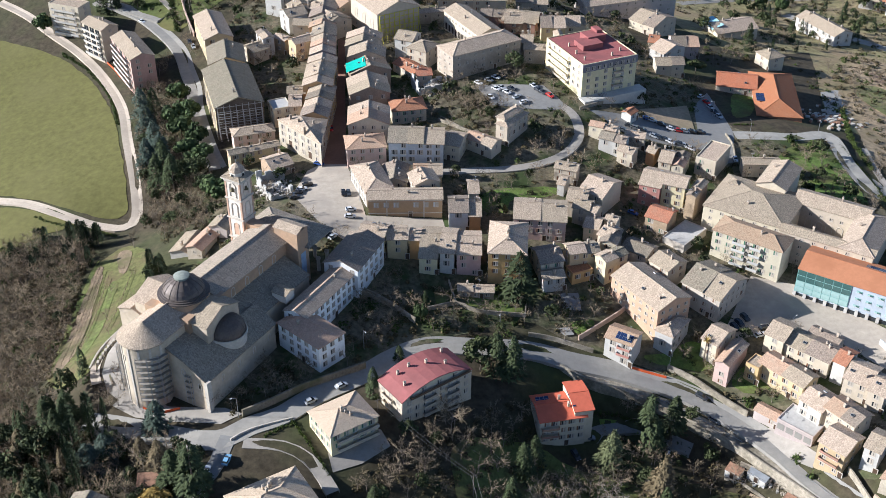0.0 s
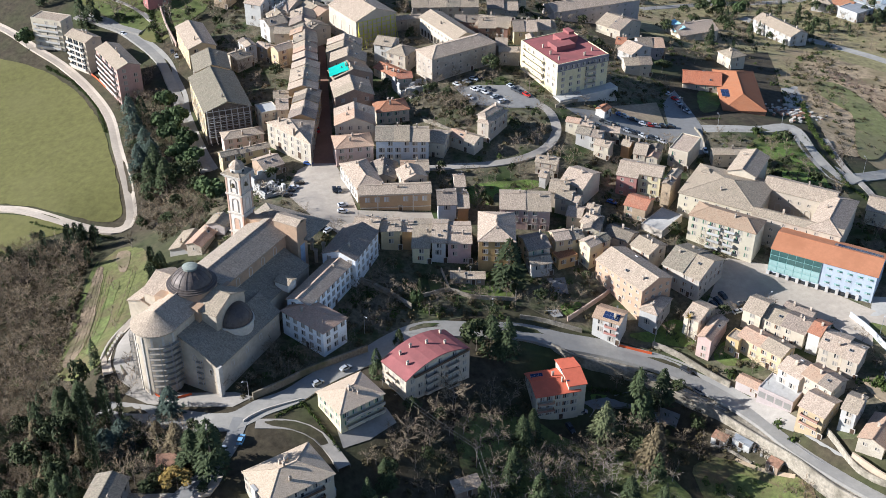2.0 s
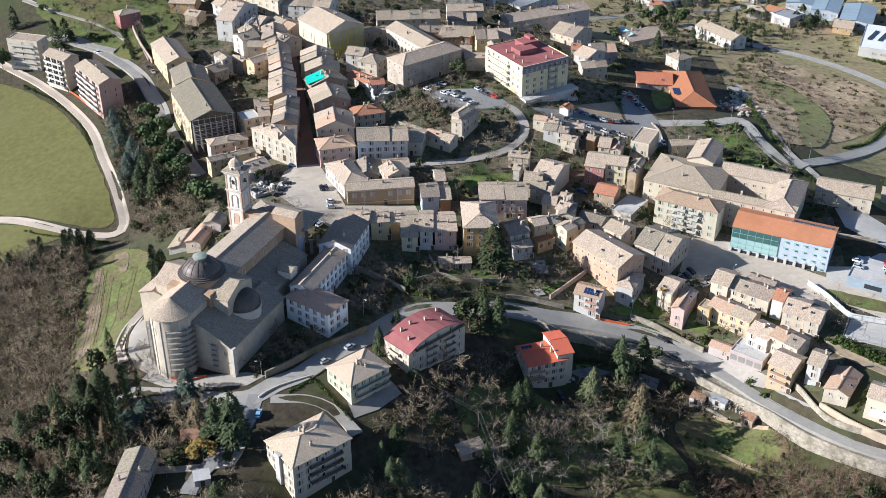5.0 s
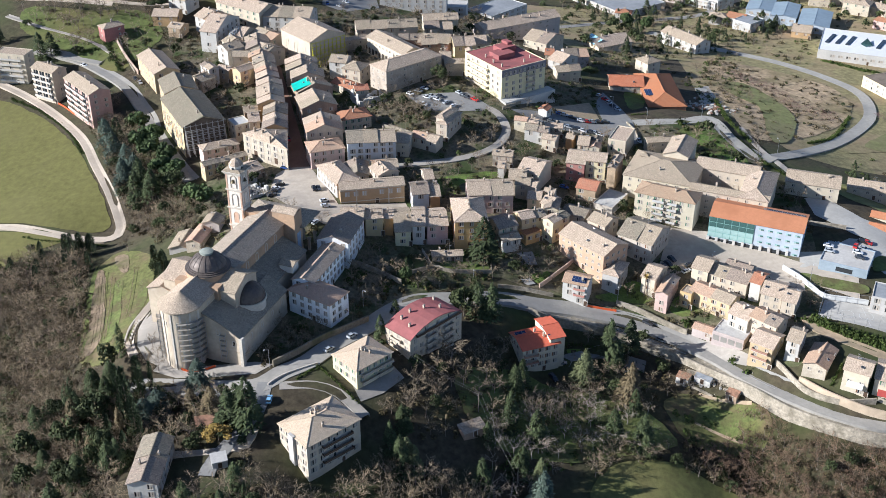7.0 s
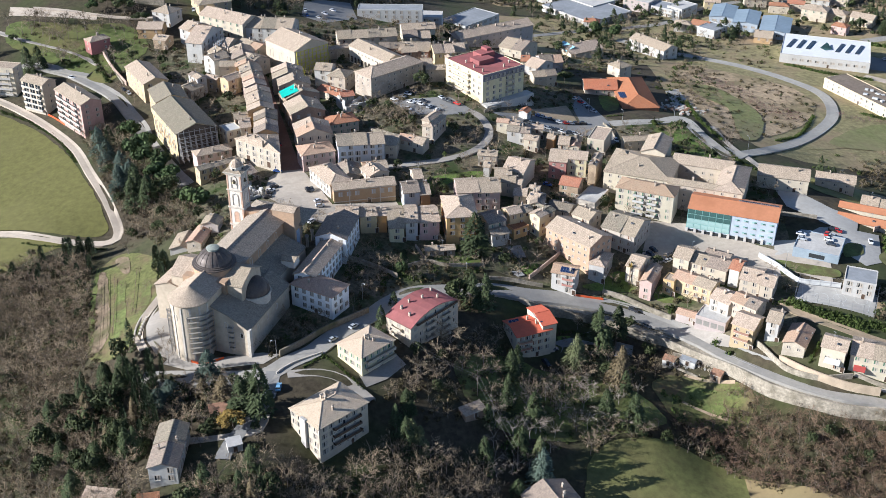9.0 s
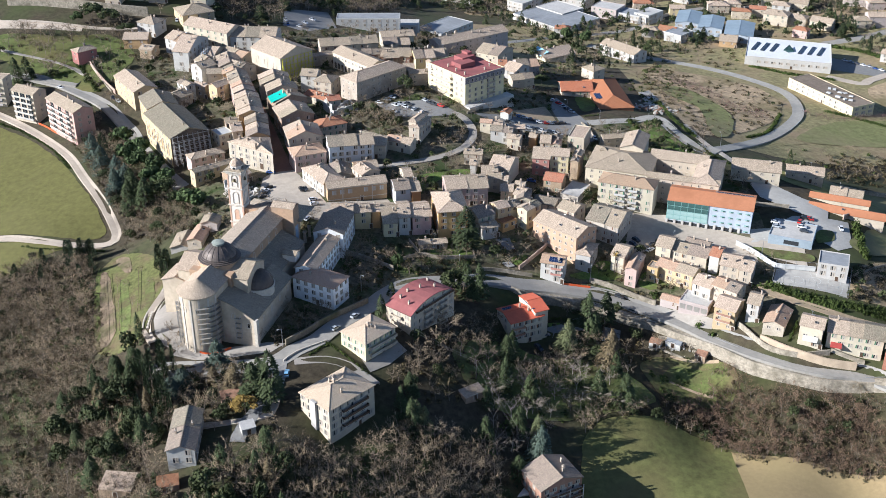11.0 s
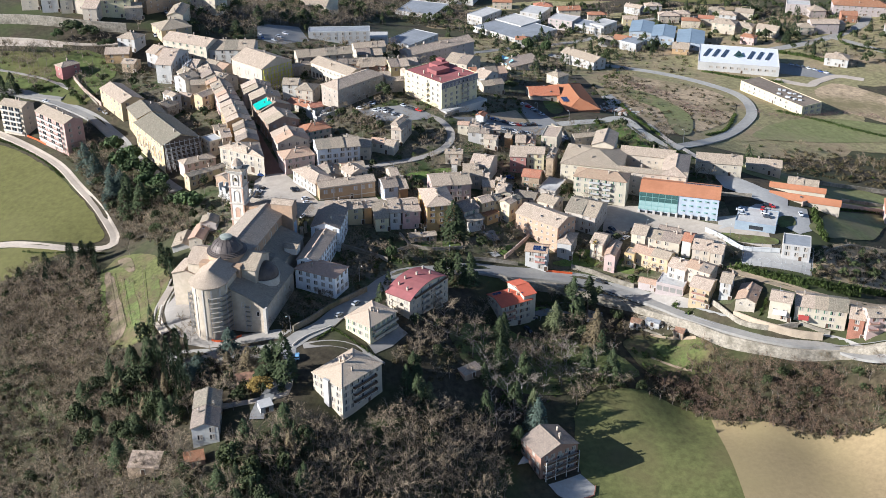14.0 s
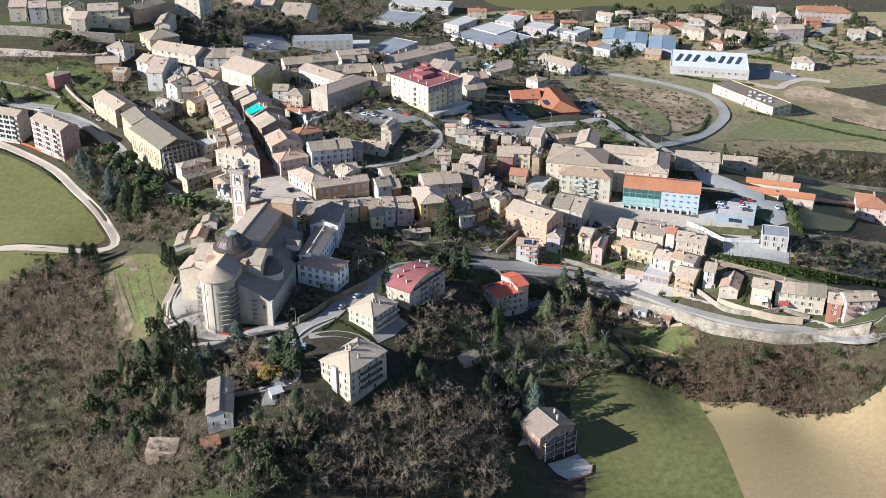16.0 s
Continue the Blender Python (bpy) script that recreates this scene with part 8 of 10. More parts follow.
def tree(kind, x, y, high, wide):
    name, label = TREE_WORDS[kind]
    n = MADE.setdefault((kind, "n"), 0)
    MADE[(kind, "n")] = n + 1
    top = thing(name, pose(x, y, g(x, y), 0, 0, (n * 137) % 360), label, name.replace("_", " "))
    if kind == "bare":
        key = (kind, n % len(BARE))
        if key not in MADE:
            MADE[key] = array_mesh("branch_crown", *BARE[n % len(BARE)], [BARK, TWIG])
        part("branch_crown", MADE[key], top, at=Matrix.Diagonal((high, high, high, 1)))
        return top
    if kind == "palm":
        part("trunk", Shape().lathe(0, 0, [(0.28, -0.3), (0.2, high * 0.5), (0.18, high)], BARK, 8), top)
        t, rng = Twigs(), random.Random(5)
        for i in range(30):
            az = 2.4 * i
            d = Vector((math.cos(az), math.sin(az), rng.uniform(-0.5, 0.9)))
            t.blade(Vector((0, 0, high)), Vector((0, 0, high)) + d * wide * 0.9, Vector((-d.y, d.x, 0)) * 0.25, 0)
        part("fronds", array_mesh("fronds", *t.arrays(), [LEAVES["willow"]]), top)
        return top
    forms = FORM[kind]
    if forms is FIRS:
        wide *= 1.4
    key = (kind, n % len(forms))
    if key not in MADE:
        MADE[key] = array_mesh("crown", *forms[n % len(forms)], [LEAVES[kind]])
    part("crown", MADE[key], top, at=Matrix.Diagonal((wide, wide, high, 1)))
    part("trunk", TRUNK, top, at=Matrix.Diagonal((high, high, high * (0.9 if kind not in ("bush",) else 0.5), 1)))
    return top

# ---- single trees ----
for k, (x, y) in enumerate(((-174.8, 599.0), (-171.4, 596.8), (-168.1, 597.1), (-156.4, 591.1), (-144.7, 582.6), (-155.8, 552.4), (-159.4, 575.1), (-175.7, 589.1), (-189.6, 600.9))):
    tree("bare", x, y, 11 + k % 3, 4)
for x, y, high, wide in ((-102.1, 245.7, 15, 1.7), (-104.9, 234.0, 14, 1.8), (-95.3, 239.3, 11, 1.6), (-108.5, 240.0, 13, 1.8), (-101.0, 226.0, 12, 1.7), (-112.0, 232.0, 13, 2.0), (-99.0, 250.5, 12, 1.5), (-106.0, 222.0, 11, 1.8)):
    tree("cypress", x, y, high, wide)
for kind, x, y, high, wide in (("fir", -119.8, 258.2, 13, 3.6), ("brownfir", -124.5, 243.0, 14, 3.4), ("fir", -114.0, 250.0, 15, 3.6), ("brownfir", -117.0, 226.0, 13, 3.4), ("fir", -111.0, 218.0, 14, 3.8), ("fir", -70.0, 224.0, 16, 4.2), ("blue", -83.0, 248.0, 11, 4.4),
                               ("palefir", 26.2, 206.3, 15, 3.6), ("fir", 21.0, 211.6, 13, 3.4), ("fir", 19.7, 227.7, 12, 3.4), ("fir", -17.6, 220.8, 12, 3.4), ("palefir", -17.6, 210.0, 11, 3.2), ("fir", 29.0, 248.5, 13, 3.2), ("fir", -71.1, 195.6, 12, 3.6), ("oak", -86.2, 176.0, 8, 4.0), ("oak", -92.7, 181.0, 8, 4.0), ("oak", -69.9, 201.2, 6, 2.6)):
    tree(kind, x, y, high, wide)
tree("fir", 26.9, 312.4, 20, 6.5)
tree("fir", 23.0, 276.9, 17, 5)
tree("fir", 18.2, 277.7, 16, 4.5)
tree("oak", 13.1, 277.9, 13, 6)
tree("fir", -12.7, 277.3, 7, 2)
tree("fir", -20.0, 261.3, 11, 2.6)
tree("fir", 65.2, 261.0, 23, 5.6)
tree("fir", 73.4, 263.5, 22, 5.4)
tree("palefir", 52.0, 249.5, 17, 5.2)
tree("brownfir", 65.8, 238.4, 19, 5.4)
tree("fir", 25.2, 243.2, 14, 3.6)
tree("fir", -66.8, 219.7, 22, 5.5)
tree("brownfir", -78.4, 230.1, 12, 4)
tree("blue", -100.2, 235.3, 12, 5)
tree("cypress", -101.9, 328.0, 12, 2.6)
tree("pine", -6.1, 296.9, 8, 2.5)
tree("fir", -4.9, 305.3, 6, 1.8)
tree("blue", 25.2, 199.8, 17, 5.5)
tree("fir", 15.3, 193.5, 10, 4)
tree("fir", 19.4, 209.8, 12, 4)
tree("fir", -20.2, 206.1, 16, 3.5)
tree("fir", -22.5, 213.3, 13, 3)
tree("palefir", -15.7, 205.9, 13, 3.2)
tree("cypress", -106.6, 241.9, 21, 3.2)
tree("cypress", -103.1, 230.6, 17, 3)
tree("cypress", -110.3, 250.1, 16, 3)
tree("cypress", -102.7, 248.0, 18, 3)
tree("blue", -96.3, 238.6, 11, 5)
tree("fir", -72.6, 222.1, 16, 5)
tree("willow", -76.0, 214.6, 8, 5)
tree("brownfir", -85.4, 236.4, 9, 3)
tree("fir", -113.0, 258.1, 12, 4)
tree("fir", -119.4, 259.9, 11, 3.5)
tree("fir", -124.7, 245.9, 12, 4)
tree("fir", -130.6, 244.0, 11, 4)
tree("brownfir", -126.4, 250.6, 12, 3.6)
tree("fir", -119.8, 245.1, 13, 4)
tree("fir", -113.8, 224.6, 14, 4)
tree("fir", -108.0, 218.4, 13, 3.5)
tree("fir", -133.9, 232.3, 11, 4)
tree("fir", -120.9, 219.5, 13, 4)
tree("oak", -91.0, 182.3, 11, 5)
tree("oak", -87.3, 171.8, 11, 5)
tree("fir", -97.0, 172.4, 13, 4)
tree("oak", -83.1, 164.5, 12, 5)
tree("fir", -92.7, 164.7, 12, 4)
tree("fir", -69.2, 185.5, 9, 3)
tree("cypress", -164.5, 360.4, 9, 2)
tree("cypress", -153.0, 355.7, 8, 1.8)
tree("cypress", -151.5, 362.3, 8, 1.8)
tree("cypress", -141.9, 364.2, 12, 3)
tree("cypress", -136.1, 363.3, 12, 3)
tree("cypress", -132.0, 364.7, 10, 3)
tree("fir", -99.3, 330.7, 8, 2.5)
tree("pine", -201.5, 539.3, 13, 5)
tree("palm", 87.5, 290.3, 9, 2)
tree("oak", 81.9, 290.4, 4, 2)
tree("bush", 99.3, 273.5, 4, 2.6)
tree("bush", 109.1, 250.5, 3, 2)
tree("bush", 111.7, 243.6, 3, 1.6)
tree("bush", 166.3, 506.2, 5, 3)
tree("oak", 32.8, 462.2, 11, 4.5)
tree("oak", 122.3, 498.5, 8, 5)
tree("pine", 191.4, 648.7, 14, 5)
tree("pine", 203.0, 640.2, 14, 4)
tree("cypress", 173.9, 551.4, 8, 1.4)
tree("bush", 150.0, 418.7, 4, 2.5)
tree("bush", 156.8, 421.5, 4, 3)
tree("bush", 149.6, 426.4, 4, 3)
tree("bush", 145.8, 389.2, 3, 1.8)
tree("fir", 211.0, 363.1, 9, 2.5)
tree("fir", 213.9, 357.8, 11, 3)
tree("fir", 222.2, 383.5, 9, 2)
tree("fir", -29.9, 607.2, 12, 5)
tree("fir", -39.5, 657.5, 14, 4)
tree("oak", -132.6, 606.0, 12, 8)
tree("oak", -122.6, 600.1, 11, 7)
tree("oak", -113.3, 587.1, 8, 6)
tree("pine", -141.4, 604.6, 8, 4)
tree("fir", 282.1, 721.5, 12, 4)
tree("fir", 206.4, 671.0, 12, 4)
tree("fir", 224.9, 688.2, 12, 4)
tree("fir", 225.4, 704.9, 12, 4)
tree("fir", 169.2, 737.0, 10, 2.5)
tree("fir", 152.2, 723.4, 9, 3)
tree("fir", 187.7, 685.5, 9, 3)
tree("fir", 197.3, 684.9, 9, 3)
tree("fir", 290.1, 657.3, 10, 5)
tree("fir", 297.0, 650.9, 10, 5)
tree("fir", 362.0, 794.2, 9, 6)
tree("fir", 374.2, 783.6, 8, 7)
tree("fir", 381.5, 753.6, 14, 3)
tree("fir", 394.1, 755.4, 12, 3)
tree("fir", 386.7, 737.0, 12, 3)
tree("fir", 429.3, 727.8, 13, 5)
tree("fir", 435.4, 698.3, 13, 4)
tree("fir", 430.0, 659.2, 13, 5)
tree("fir", 414.8, 644.4, 12, 5)
tree("fir", 421.9, 668.1, 12, 4)
tree("fir", 543.9, 684.8, 12, 5)
tree("fir", -10.5, 642.9, 14, 5)
tree("fir", 17.2, 707.6, 10, 5)
tree("fir", 76.9, 866.2, 12, 4)
tree("fir", 28.9, 679.8, 12, 6)
tree("fir", 107.8, 763.8, 11, 3)
tree("bare", 177.9, 395.2, 12, 4)
tree("bare", 48.3, 403.3, 8, 4)
tree("bare", 17.2, 441.7, 9, 6)
tree("bare", -67.2, 255.0, 7, 3)
tree("bare", -61.8, 253.3, 6, 3)
tree("bare", -99.6, 258.0, 8, 4)
tree("bare", -103.2, 257.8, 7, 4)
tree("bare", -60.9, 258.3, 6, 3)
tree("bare", 4.0, 256.1, 9, 4.5)
tree("bare", -1.1, 244.8, 9, 5)
tree("bare", 45.4, 240.6, 11, 5)
tree("bare", 48.4, 244.5, 9, 4)
tree("bare", 24.2, 374.9, 6, 3)
tree("bare", 15.6, 378.1, 6, 3)
tree("bare", 39.6, 376.5, 6, 3)
tree("bare", -47.6, 261.8, 6, 4)
tree("bare", -16.1, 290.4, 6, 4)
tree("bare", -21.4, 287.1, 5, 3)
tree("bare", 91.4, 252.3, 5, 3)
tree("bare", 37.8, 233.1, 10, 5)
tree("bare", 43.0, 230.0, 10, 4)
tree("bare", 44.3, 220.9, 9, 5)
tree("bare", 46.9, 211.8, 10, 5)
tree("bare", 51.3, 426.2, 8, 4)
tree("bare", -157.4, 595.7, 9, 5)
tree("bare", -150.8, 592.2, 9, 5)
tree("bare", -145.5, 593.3, 9, 4)
tree("bare", -162.8, 591.0, 9, 4)
tree("bare", -150.7, 564.7, 9, 4)
tree("bare", -147.9, 557.3, 9, 4)
tree("bare", -91.4, 612.3, 9, 8)
tree("bare", 150.2, 196.2, 8, 4)
tree("bare", 159.6, 182.1, 8, 4)
tree("blue", -131.6, 447.5, 18, 5.5)
tree("fir", -126.3, 448.6, 16, 4)
tree("blue", -127.1, 436.6, 15, 5)
tree("pine", -116.3, 455.5, 12, 5)
tree("pine", -114.2, 436.5, 13, 6)
tree("pine", -107.8, 436.9, 12, 5)
tree("pine", -108.9, 422.9, 13, 6)
tree("pine", -101.5, 416.1, 12, 5)
tree("pine", -102.8, 405.4, 12, 6)
tree("pine", -96.3, 402.3, 10, 5)
tree("blue", -119.1, 417.4, 17, 5.5)
tree("blue", -120.2, 406.5, 17, 5.5)
tree("fir", -112.8, 402.7, 18, 5)
tree("blue", -114.8, 409.8, 16, 5)
tree("fir", -106.9, 391.3, 18, 5)
tree("fir", -114.6, 396.3, 17, 4.5)
tree("oak", -102.0, 393.4, 12, 5.5)
tree("oak", -96.9, 393.4, 11, 5)
tree("oak", -94.0, 382.6, 9, 4)
tree("pine", -84.5, 369.1, 12, 5.5)
tree("pine", -88.3, 376.6, 10, 4.5)
tree("bush", -95.1, 365.5, 3, 3.5)
tree("oak", -126.2, 426.9, 6, 4)
tree("oak", -101.8, 364.1, 6, 4)
tree("bare", 3.5, 250.5, 14, 6)
tree("bare", 29.2, 233.0, 13, 6)
tree("bare", 31.9, 231.6, 12, 6)
tree("bare", 52.3, 241.1, 12, 6)
tree("bare", -4.2, 236.0, 10, 6)
tree("bare", -11.0, 236.5, 11, 6)
tree("bare", -14.6, 229.6, 10, 6)
tree("bare", 6.5, 242.1, 9, 5)
tree("bare", 15.7, 246.2, 10, 5)
tree("bare", -115.2, 355.1, 8, 5)
tree("bare", 47.3, 238.0, 9, 5)
tree("oak", 19.6, 228.6, 6, 3)
tree("bare", 38.6, 263.7, 10, 5)
tree("bare", -115.4, 337.7, 4, 2.0)
tree("bare", -117.1, 327.0, 4, 2.0)
tree("bare", -113.6, 308.1, 5, 2.5)
tree("bare", -106.9, 317.3, 5, 2.5)
tree("bare", -117.7, 296.1, 4, 2.0)
tree("bare", -109.8, 333.4, 4, 2.0)
tree("bare", -109.5, 295.8, 5, 2.5)
tree("bare", -114.0, 277.4, 5, 2.5)
tree("bare", -101.9, 262.2, 6, 3.0)
tree("bare", -97.3, 262.9, 7, 3.5)
tree("bare", -99.1, 268.0, 6, 3.0)
tree("cypress", -99.9, 318.7, 9, 2.6)
tree("cypress", -98.7, 326.1, 9, 2.6)
tree("oak", -101.0, 323.7, 9, 3)
tree("bare", -97.0, 257.7, 9, 4)
tree("cypress", -141.3, 354.4, 8, 2)
tree("cypress", -136.7, 348.8, 7, 2)
tree("cypress", -131.2, 348.9, 9, 2)
tree("cypress", -133.7, 369.9, 7, 2)
tree("cypress", -152.9, 349.8, 9, 2)
tree("cypress", -153.1, 367.2, 9, 2)
tree("cypress", -141.3, 371.9, 8, 2)
tree("cypress", -135.9, 363.3, 9, 2)
tree("bare", 180.5, 403.9, 13, 3)
tree("bare", 180.4, 406.5, 12, 3)
tree("fir", -175.9, 555.5, 15, 4.5)
tree("fir", -169.5, 553.6, 15, 5)
tree("oak", -185.8, 584.7, 6, 3)
tree("fir", -201.1, 576.7, 13, 3.5)
tree("oak", -154.8, 551.3, 5, 4)
tree("oak", -116.2, 545.4, 6, 3.5)
tree("bare", -156.7, 575.0, 10, 4)
tree("bare", -148.8, 561.2, 10, 4)
tree("bare", -155.9, 561.0, 9, 4)
tree("bare", -143.6, 585.9, 10, 4)
tree("bare", -155.5, 592.4, 10, 4)
tree("bare", -165.1, 580.9, 8, 4)
tree("bare", -175.1, 589.6, 8, 4)
tree("bare", -113.8, 565.7, 9, 4)
tree("bare", -122.9, 511.0, 6, 3)
tree("bare", -118.9, 499.7, 6, 3)
tree("bare", -115.4, 493.7, 6, 3)
tree("bare", -131.7, 486.4, 10, 4)
tree("bare", -129.0, 492.6, 9, 4)

# ---- the woods on the slopes, and the undergrowth ----
rng = random.Random(11)
bare_places, ever_places, scrub_places = [], [], []
for outline, space, keep, tall in ((WOOD_W, 3.4, 0.9, 7.5), (WOOD_W0, 4.2, 0.6, 7.0), (WOOD_SW, 3.8, 0.9, 9.0), (WOOD_MID, 5.2, 0.75, 7.5), (WOOD_NE, 8.0, 0.6, 6.5), (WOOD_NW, 3.0, 0.9, 6.0), (WOOD_LOW, 4.4, 0.8, 8.5), (WOOD_S, 4.2, 0.75, 8.5), (WOOD_SE, 5.0, 0.6, 6.0), (WOOD_AP, 4.0, 0.5, 7.0), (WOOD_PK, 3.0, 0.8, 6.0), (CHURCH_FOOT, 3.0, 0.8, 4.0)):
    for x, y in sown(outline, space, rng, keep):
        if not off_road(x, y, 1.5):
            continue
        h = tall * rng.uniform(0.65, 1.25)
        bare_places.append((x, y, g(x, y), h * rng.uniform(0.85, 1.2), h, rng.uniform(0, 6.28), rng.randrange(7)))
    for x, y in sown(outline, 3.0, rng, 0.8):
        if not off_road(x, y, 1.5):
            continue
        h = rng.uniform(0.7, 2.2)
        scrub_places.append((x, y, g(x, y) - 0.1, h * rng.uniform(0.9, 1.4), h, rng.uniform(0, 6.28), rng.randrange(4)))
bank_places, bank_low = [], []
for x, y in sown(WOOD_E, 2.5, rng, 0.92):
    if off_road(x, y, 5.5):
        h = 6.5 * rng.uniform(0.6, 1.25)
        bank_places.append((x, y, g(x, y), h * rng.uniform(0.9, 1.3), h, rng.uniform(0, 6.28), rng.randrange(7)))
for x, y in sown(WALL_FOOT, 2.6, rng, 0.9):
    h = rng.uniform(4.0, 7.0)
    bank_places.append((x, y, g(x, y), h * rng.uniform(0.9, 1.3), h, rng.uniform(0, 6.28), rng.randrange(7)))
for x, y in sown(WOOD_E, 2.6, rng, 0.85):
    if off_road(x, y, 5.5):
        h = rng.uniform(0.8, 2.6)
        bank_low.append((x, y, g(x, y) - 0.1, h * rng.uniform(0.9, 1.4), h, rng.uniform(0, 6.28), rng.randrange(4)))
gather("bank_thicket", BARE, bank_places, [BARK, RUSSET], "dense russet-brown leafless thicket on the bank", "thicket")
gather("bank_undergrowth", TUFTS, bank_low, [LEAVES["scrub"]], "brown and dull green undergrowth on the bank", "undergrowth")
gather("woodland", BARE, bare_places, [BARK, TWIG], "dense leafless grey-brown winter woodland", "woodland")
gather("undergrowth", TUFTS, scrub_places, [LEAVES["scrub"]], "brown and dull green undergrowth beneath bare trees", "undergrowth")
ivy = []
for outline, space, keep in ((WOOD_W, 9.0, 0.45), (WOOD_SW, 9.0, 0.3), (WOOD_MID, 8.0, 0.4), (WOOD_E, 8.0, 0.45), (WOOD_NW, 9.0, 0.4), (WOOD_LOW, 8.0, 0.5), (WOOD_S, 6.0, 0.6), (WOOD_SE, 8.0, 0.5), (WOOD_AP, 5.0, 0.6), (WOOD_PK, 5.0, 0.5)):
    for x, y in sown(outline, space, rng, keep):
        h = rng.uniform(3.0, 7.5)
        ivy.append((x, y, g(x, y) - 0.3, h * rng.uniform(0.32, 0.5), h, rng.uniform(0, 6.28), rng.randrange(3)))
gather("ivy_thicket", THICKETS, ivy, [LEAVES["oak"]], "dark green ivy-clad thicket among bare trees", "thicket")
# rough shrubs and small trees over the far hillsides and town gardens
far_scrub, far_trees = [], []
for outline, space, keep in ((FAR_SCRUB, 6.0, 0.6), (GARDENS_NE, 4.5, 0.6), (GARDENS_MID, 3.4, 0.7), (GARDENS_SE, 4.0, 0.6), (HILL_EAST, 8.0, 0.4)):
    for x, y in sown(outline, space, rng, keep):
        h = rng.uniform(0.8, 2.6)
        far_scrub.append((x, y, g(x, y) - 0.1, h * rng.uniform(0.8, 1.3), h, rng.uniform(0, 6.28), rng.randrange(4)))
    for x, y in sown(outline, space * 1.5, rng, keep * 0.7):
        h = rng.uniform(3.5, 7.5)
        far_trees.append((x, y, g(x, y), h, h, rng.uniform(0, 6.28), rng.randrange(7)))
gather("bank_scrub", TUFTS, far_scrub[1::2], [LEAVES["scrub"]], "low brown scrub in gardens and on banks", "scrub")
gather("garden_shrubs", TUFTS, far_scrub[::2], [LEAVES["bush"]], "small green and brown shrubs in gardens and on banks", "shrubs")
gather("garden_trees", BARE, far_trees, [BARK, TWIG], "small leafless trees in gardens and on banks", "trees")
tufts = []
for outline, space in ((GRASS_BANK, 3.2), (SLOPE_GREEN_ZONE, 4.0), (HILL_GREEN_ZONE, 4.0)):
    for x, y in sown(outline, space, rng, 0.7):
        if off_road(x, y, 5.0):
            tufts.append((x, y, g(x, y), rng.uniform(0.4, 1.1), rng.uniform(0.3, 0.7), rng.uniform(0, 6.28), rng.randrange(4)))
gather("bank_tufts", BUSHES, tufts, [LEAVES["scrub"]], "tufts of rough dry grass on the bank", "grass")
# trees and shrubs wherever the town leaves ground between the houses
low_green, low_brown, small_bare, small_ever = [], [], [], []
for x, y in sown(TOWN, 4.2, rng, 0.75):
    if not free(x, y, 1.2):
        continue
    h = rng.uniform(0.6, 2.4)
    (low_green if rng.random() < 0.35 else low_brown).append((x, y, g(x, y) - 0.1, h * rng.uniform(0.8, 1.4), h, rng.uniform(0, 6.28), rng.randrange(4)))
for x, y in sown(TOWN, 6.0, rng, 0.7):
    if free(x, y, 2.0):
        h = rng.uniform(4, 8)
        small_bare.append((x, y, g(x, y), h * rng.uniform(0.85, 1.2), h, rng.uniform(0, 6.28), rng.randrange(7)))
for x, y in sown(TOWN, 12.0, rng, 0.4):
    if free(x, y, 2.5):
        h = rng.uniform(3.5, 8.5)
        small_ever.append((x, y, g(x, y) - 0.4, h * rng.uniform(0.3, 0.45), h, rng.uniform(0, 6.28), rng.randrange(3)))
gather("town_shrubs", TUFTS, low_green, [LEAVES["bush"]], "green shrubs in the gardens between the houses", "shrubs")
gather("town_scrub", TUFTS, low_brown, [LEAVES["scrub"]], "brown winter scrub in the gardens between the houses", "scrub")
gather("town_bare_trees", BARE, small_bare, [BARK, TWIG], "small leafless trees between the houses", "trees")
gather("town_evergreens", SMALL_CROWNS, small_ever, [LEAVES["oak"]], "dark evergreen trees between the houses", "trees")
# parks, the valley suburb, the dry hill and the last gardens
far_bare, far_ever, far_low, dark_conifers = [], [], [], []
for outline, space, keep, tall, green in ((UP_WOOD, 5.6, 0.85, 9.0, 0.16), (UP_PARK, 7.0, 0.75, 9.0, 0.06), (PLAIN, 7.5, 0.6, 8.0, 0.4), (SCRUB_E, 3.0, 0.85, 4.5, 0.2), (DRY_SCRUB, 5.0, 0.5, 2.6, 0.08)):
    for x, y in sown(outline, space, rng, keep):
        if not free(x, y, 2.0):
            continue
        h = tall * rng.uniform(0.6, 1.3)
        if rng.random() < green:
            far_ever.append((x, y, g(x, y) - 0.5, h * rng.uniform(0.3, 0.5), h, rng.uniform(0, 6.28), rng.randrange(3)))
        else:
            far_bare.append((x, y, g(x, y), h * rng.uniform(0.9, 1.3), h, rng.uniform(0, 6.28), rng.randrange(7)))
    for x, y in sown(outline, space * 0.8, rng, keep * 0.8):
        if free(x, y, 1.0):
            h = rng.uniform(0.7, 2.2)
            far_low.append((x, y, g(x, y) - 0.1, h * rng.uniform(0.9, 1.5), h, rng.uniform(0, 6.28), rng.randrange(4)))
for outline, space, keep in ((CONIF, 6.5, 0.6), (DARK_S, 6.0, 0.7)):
    for x, y in sown(outline, space, rng, keep):
        if free(x, y, 2.0):
            h = rng.uniform(7, 14)
            dark_conifers.append((x, y, g(x, y), h * rng.uniform(0.2, 0.32), h, rng.uniform(0, 6.28), rng.randrange(3)))
valley_firs = []
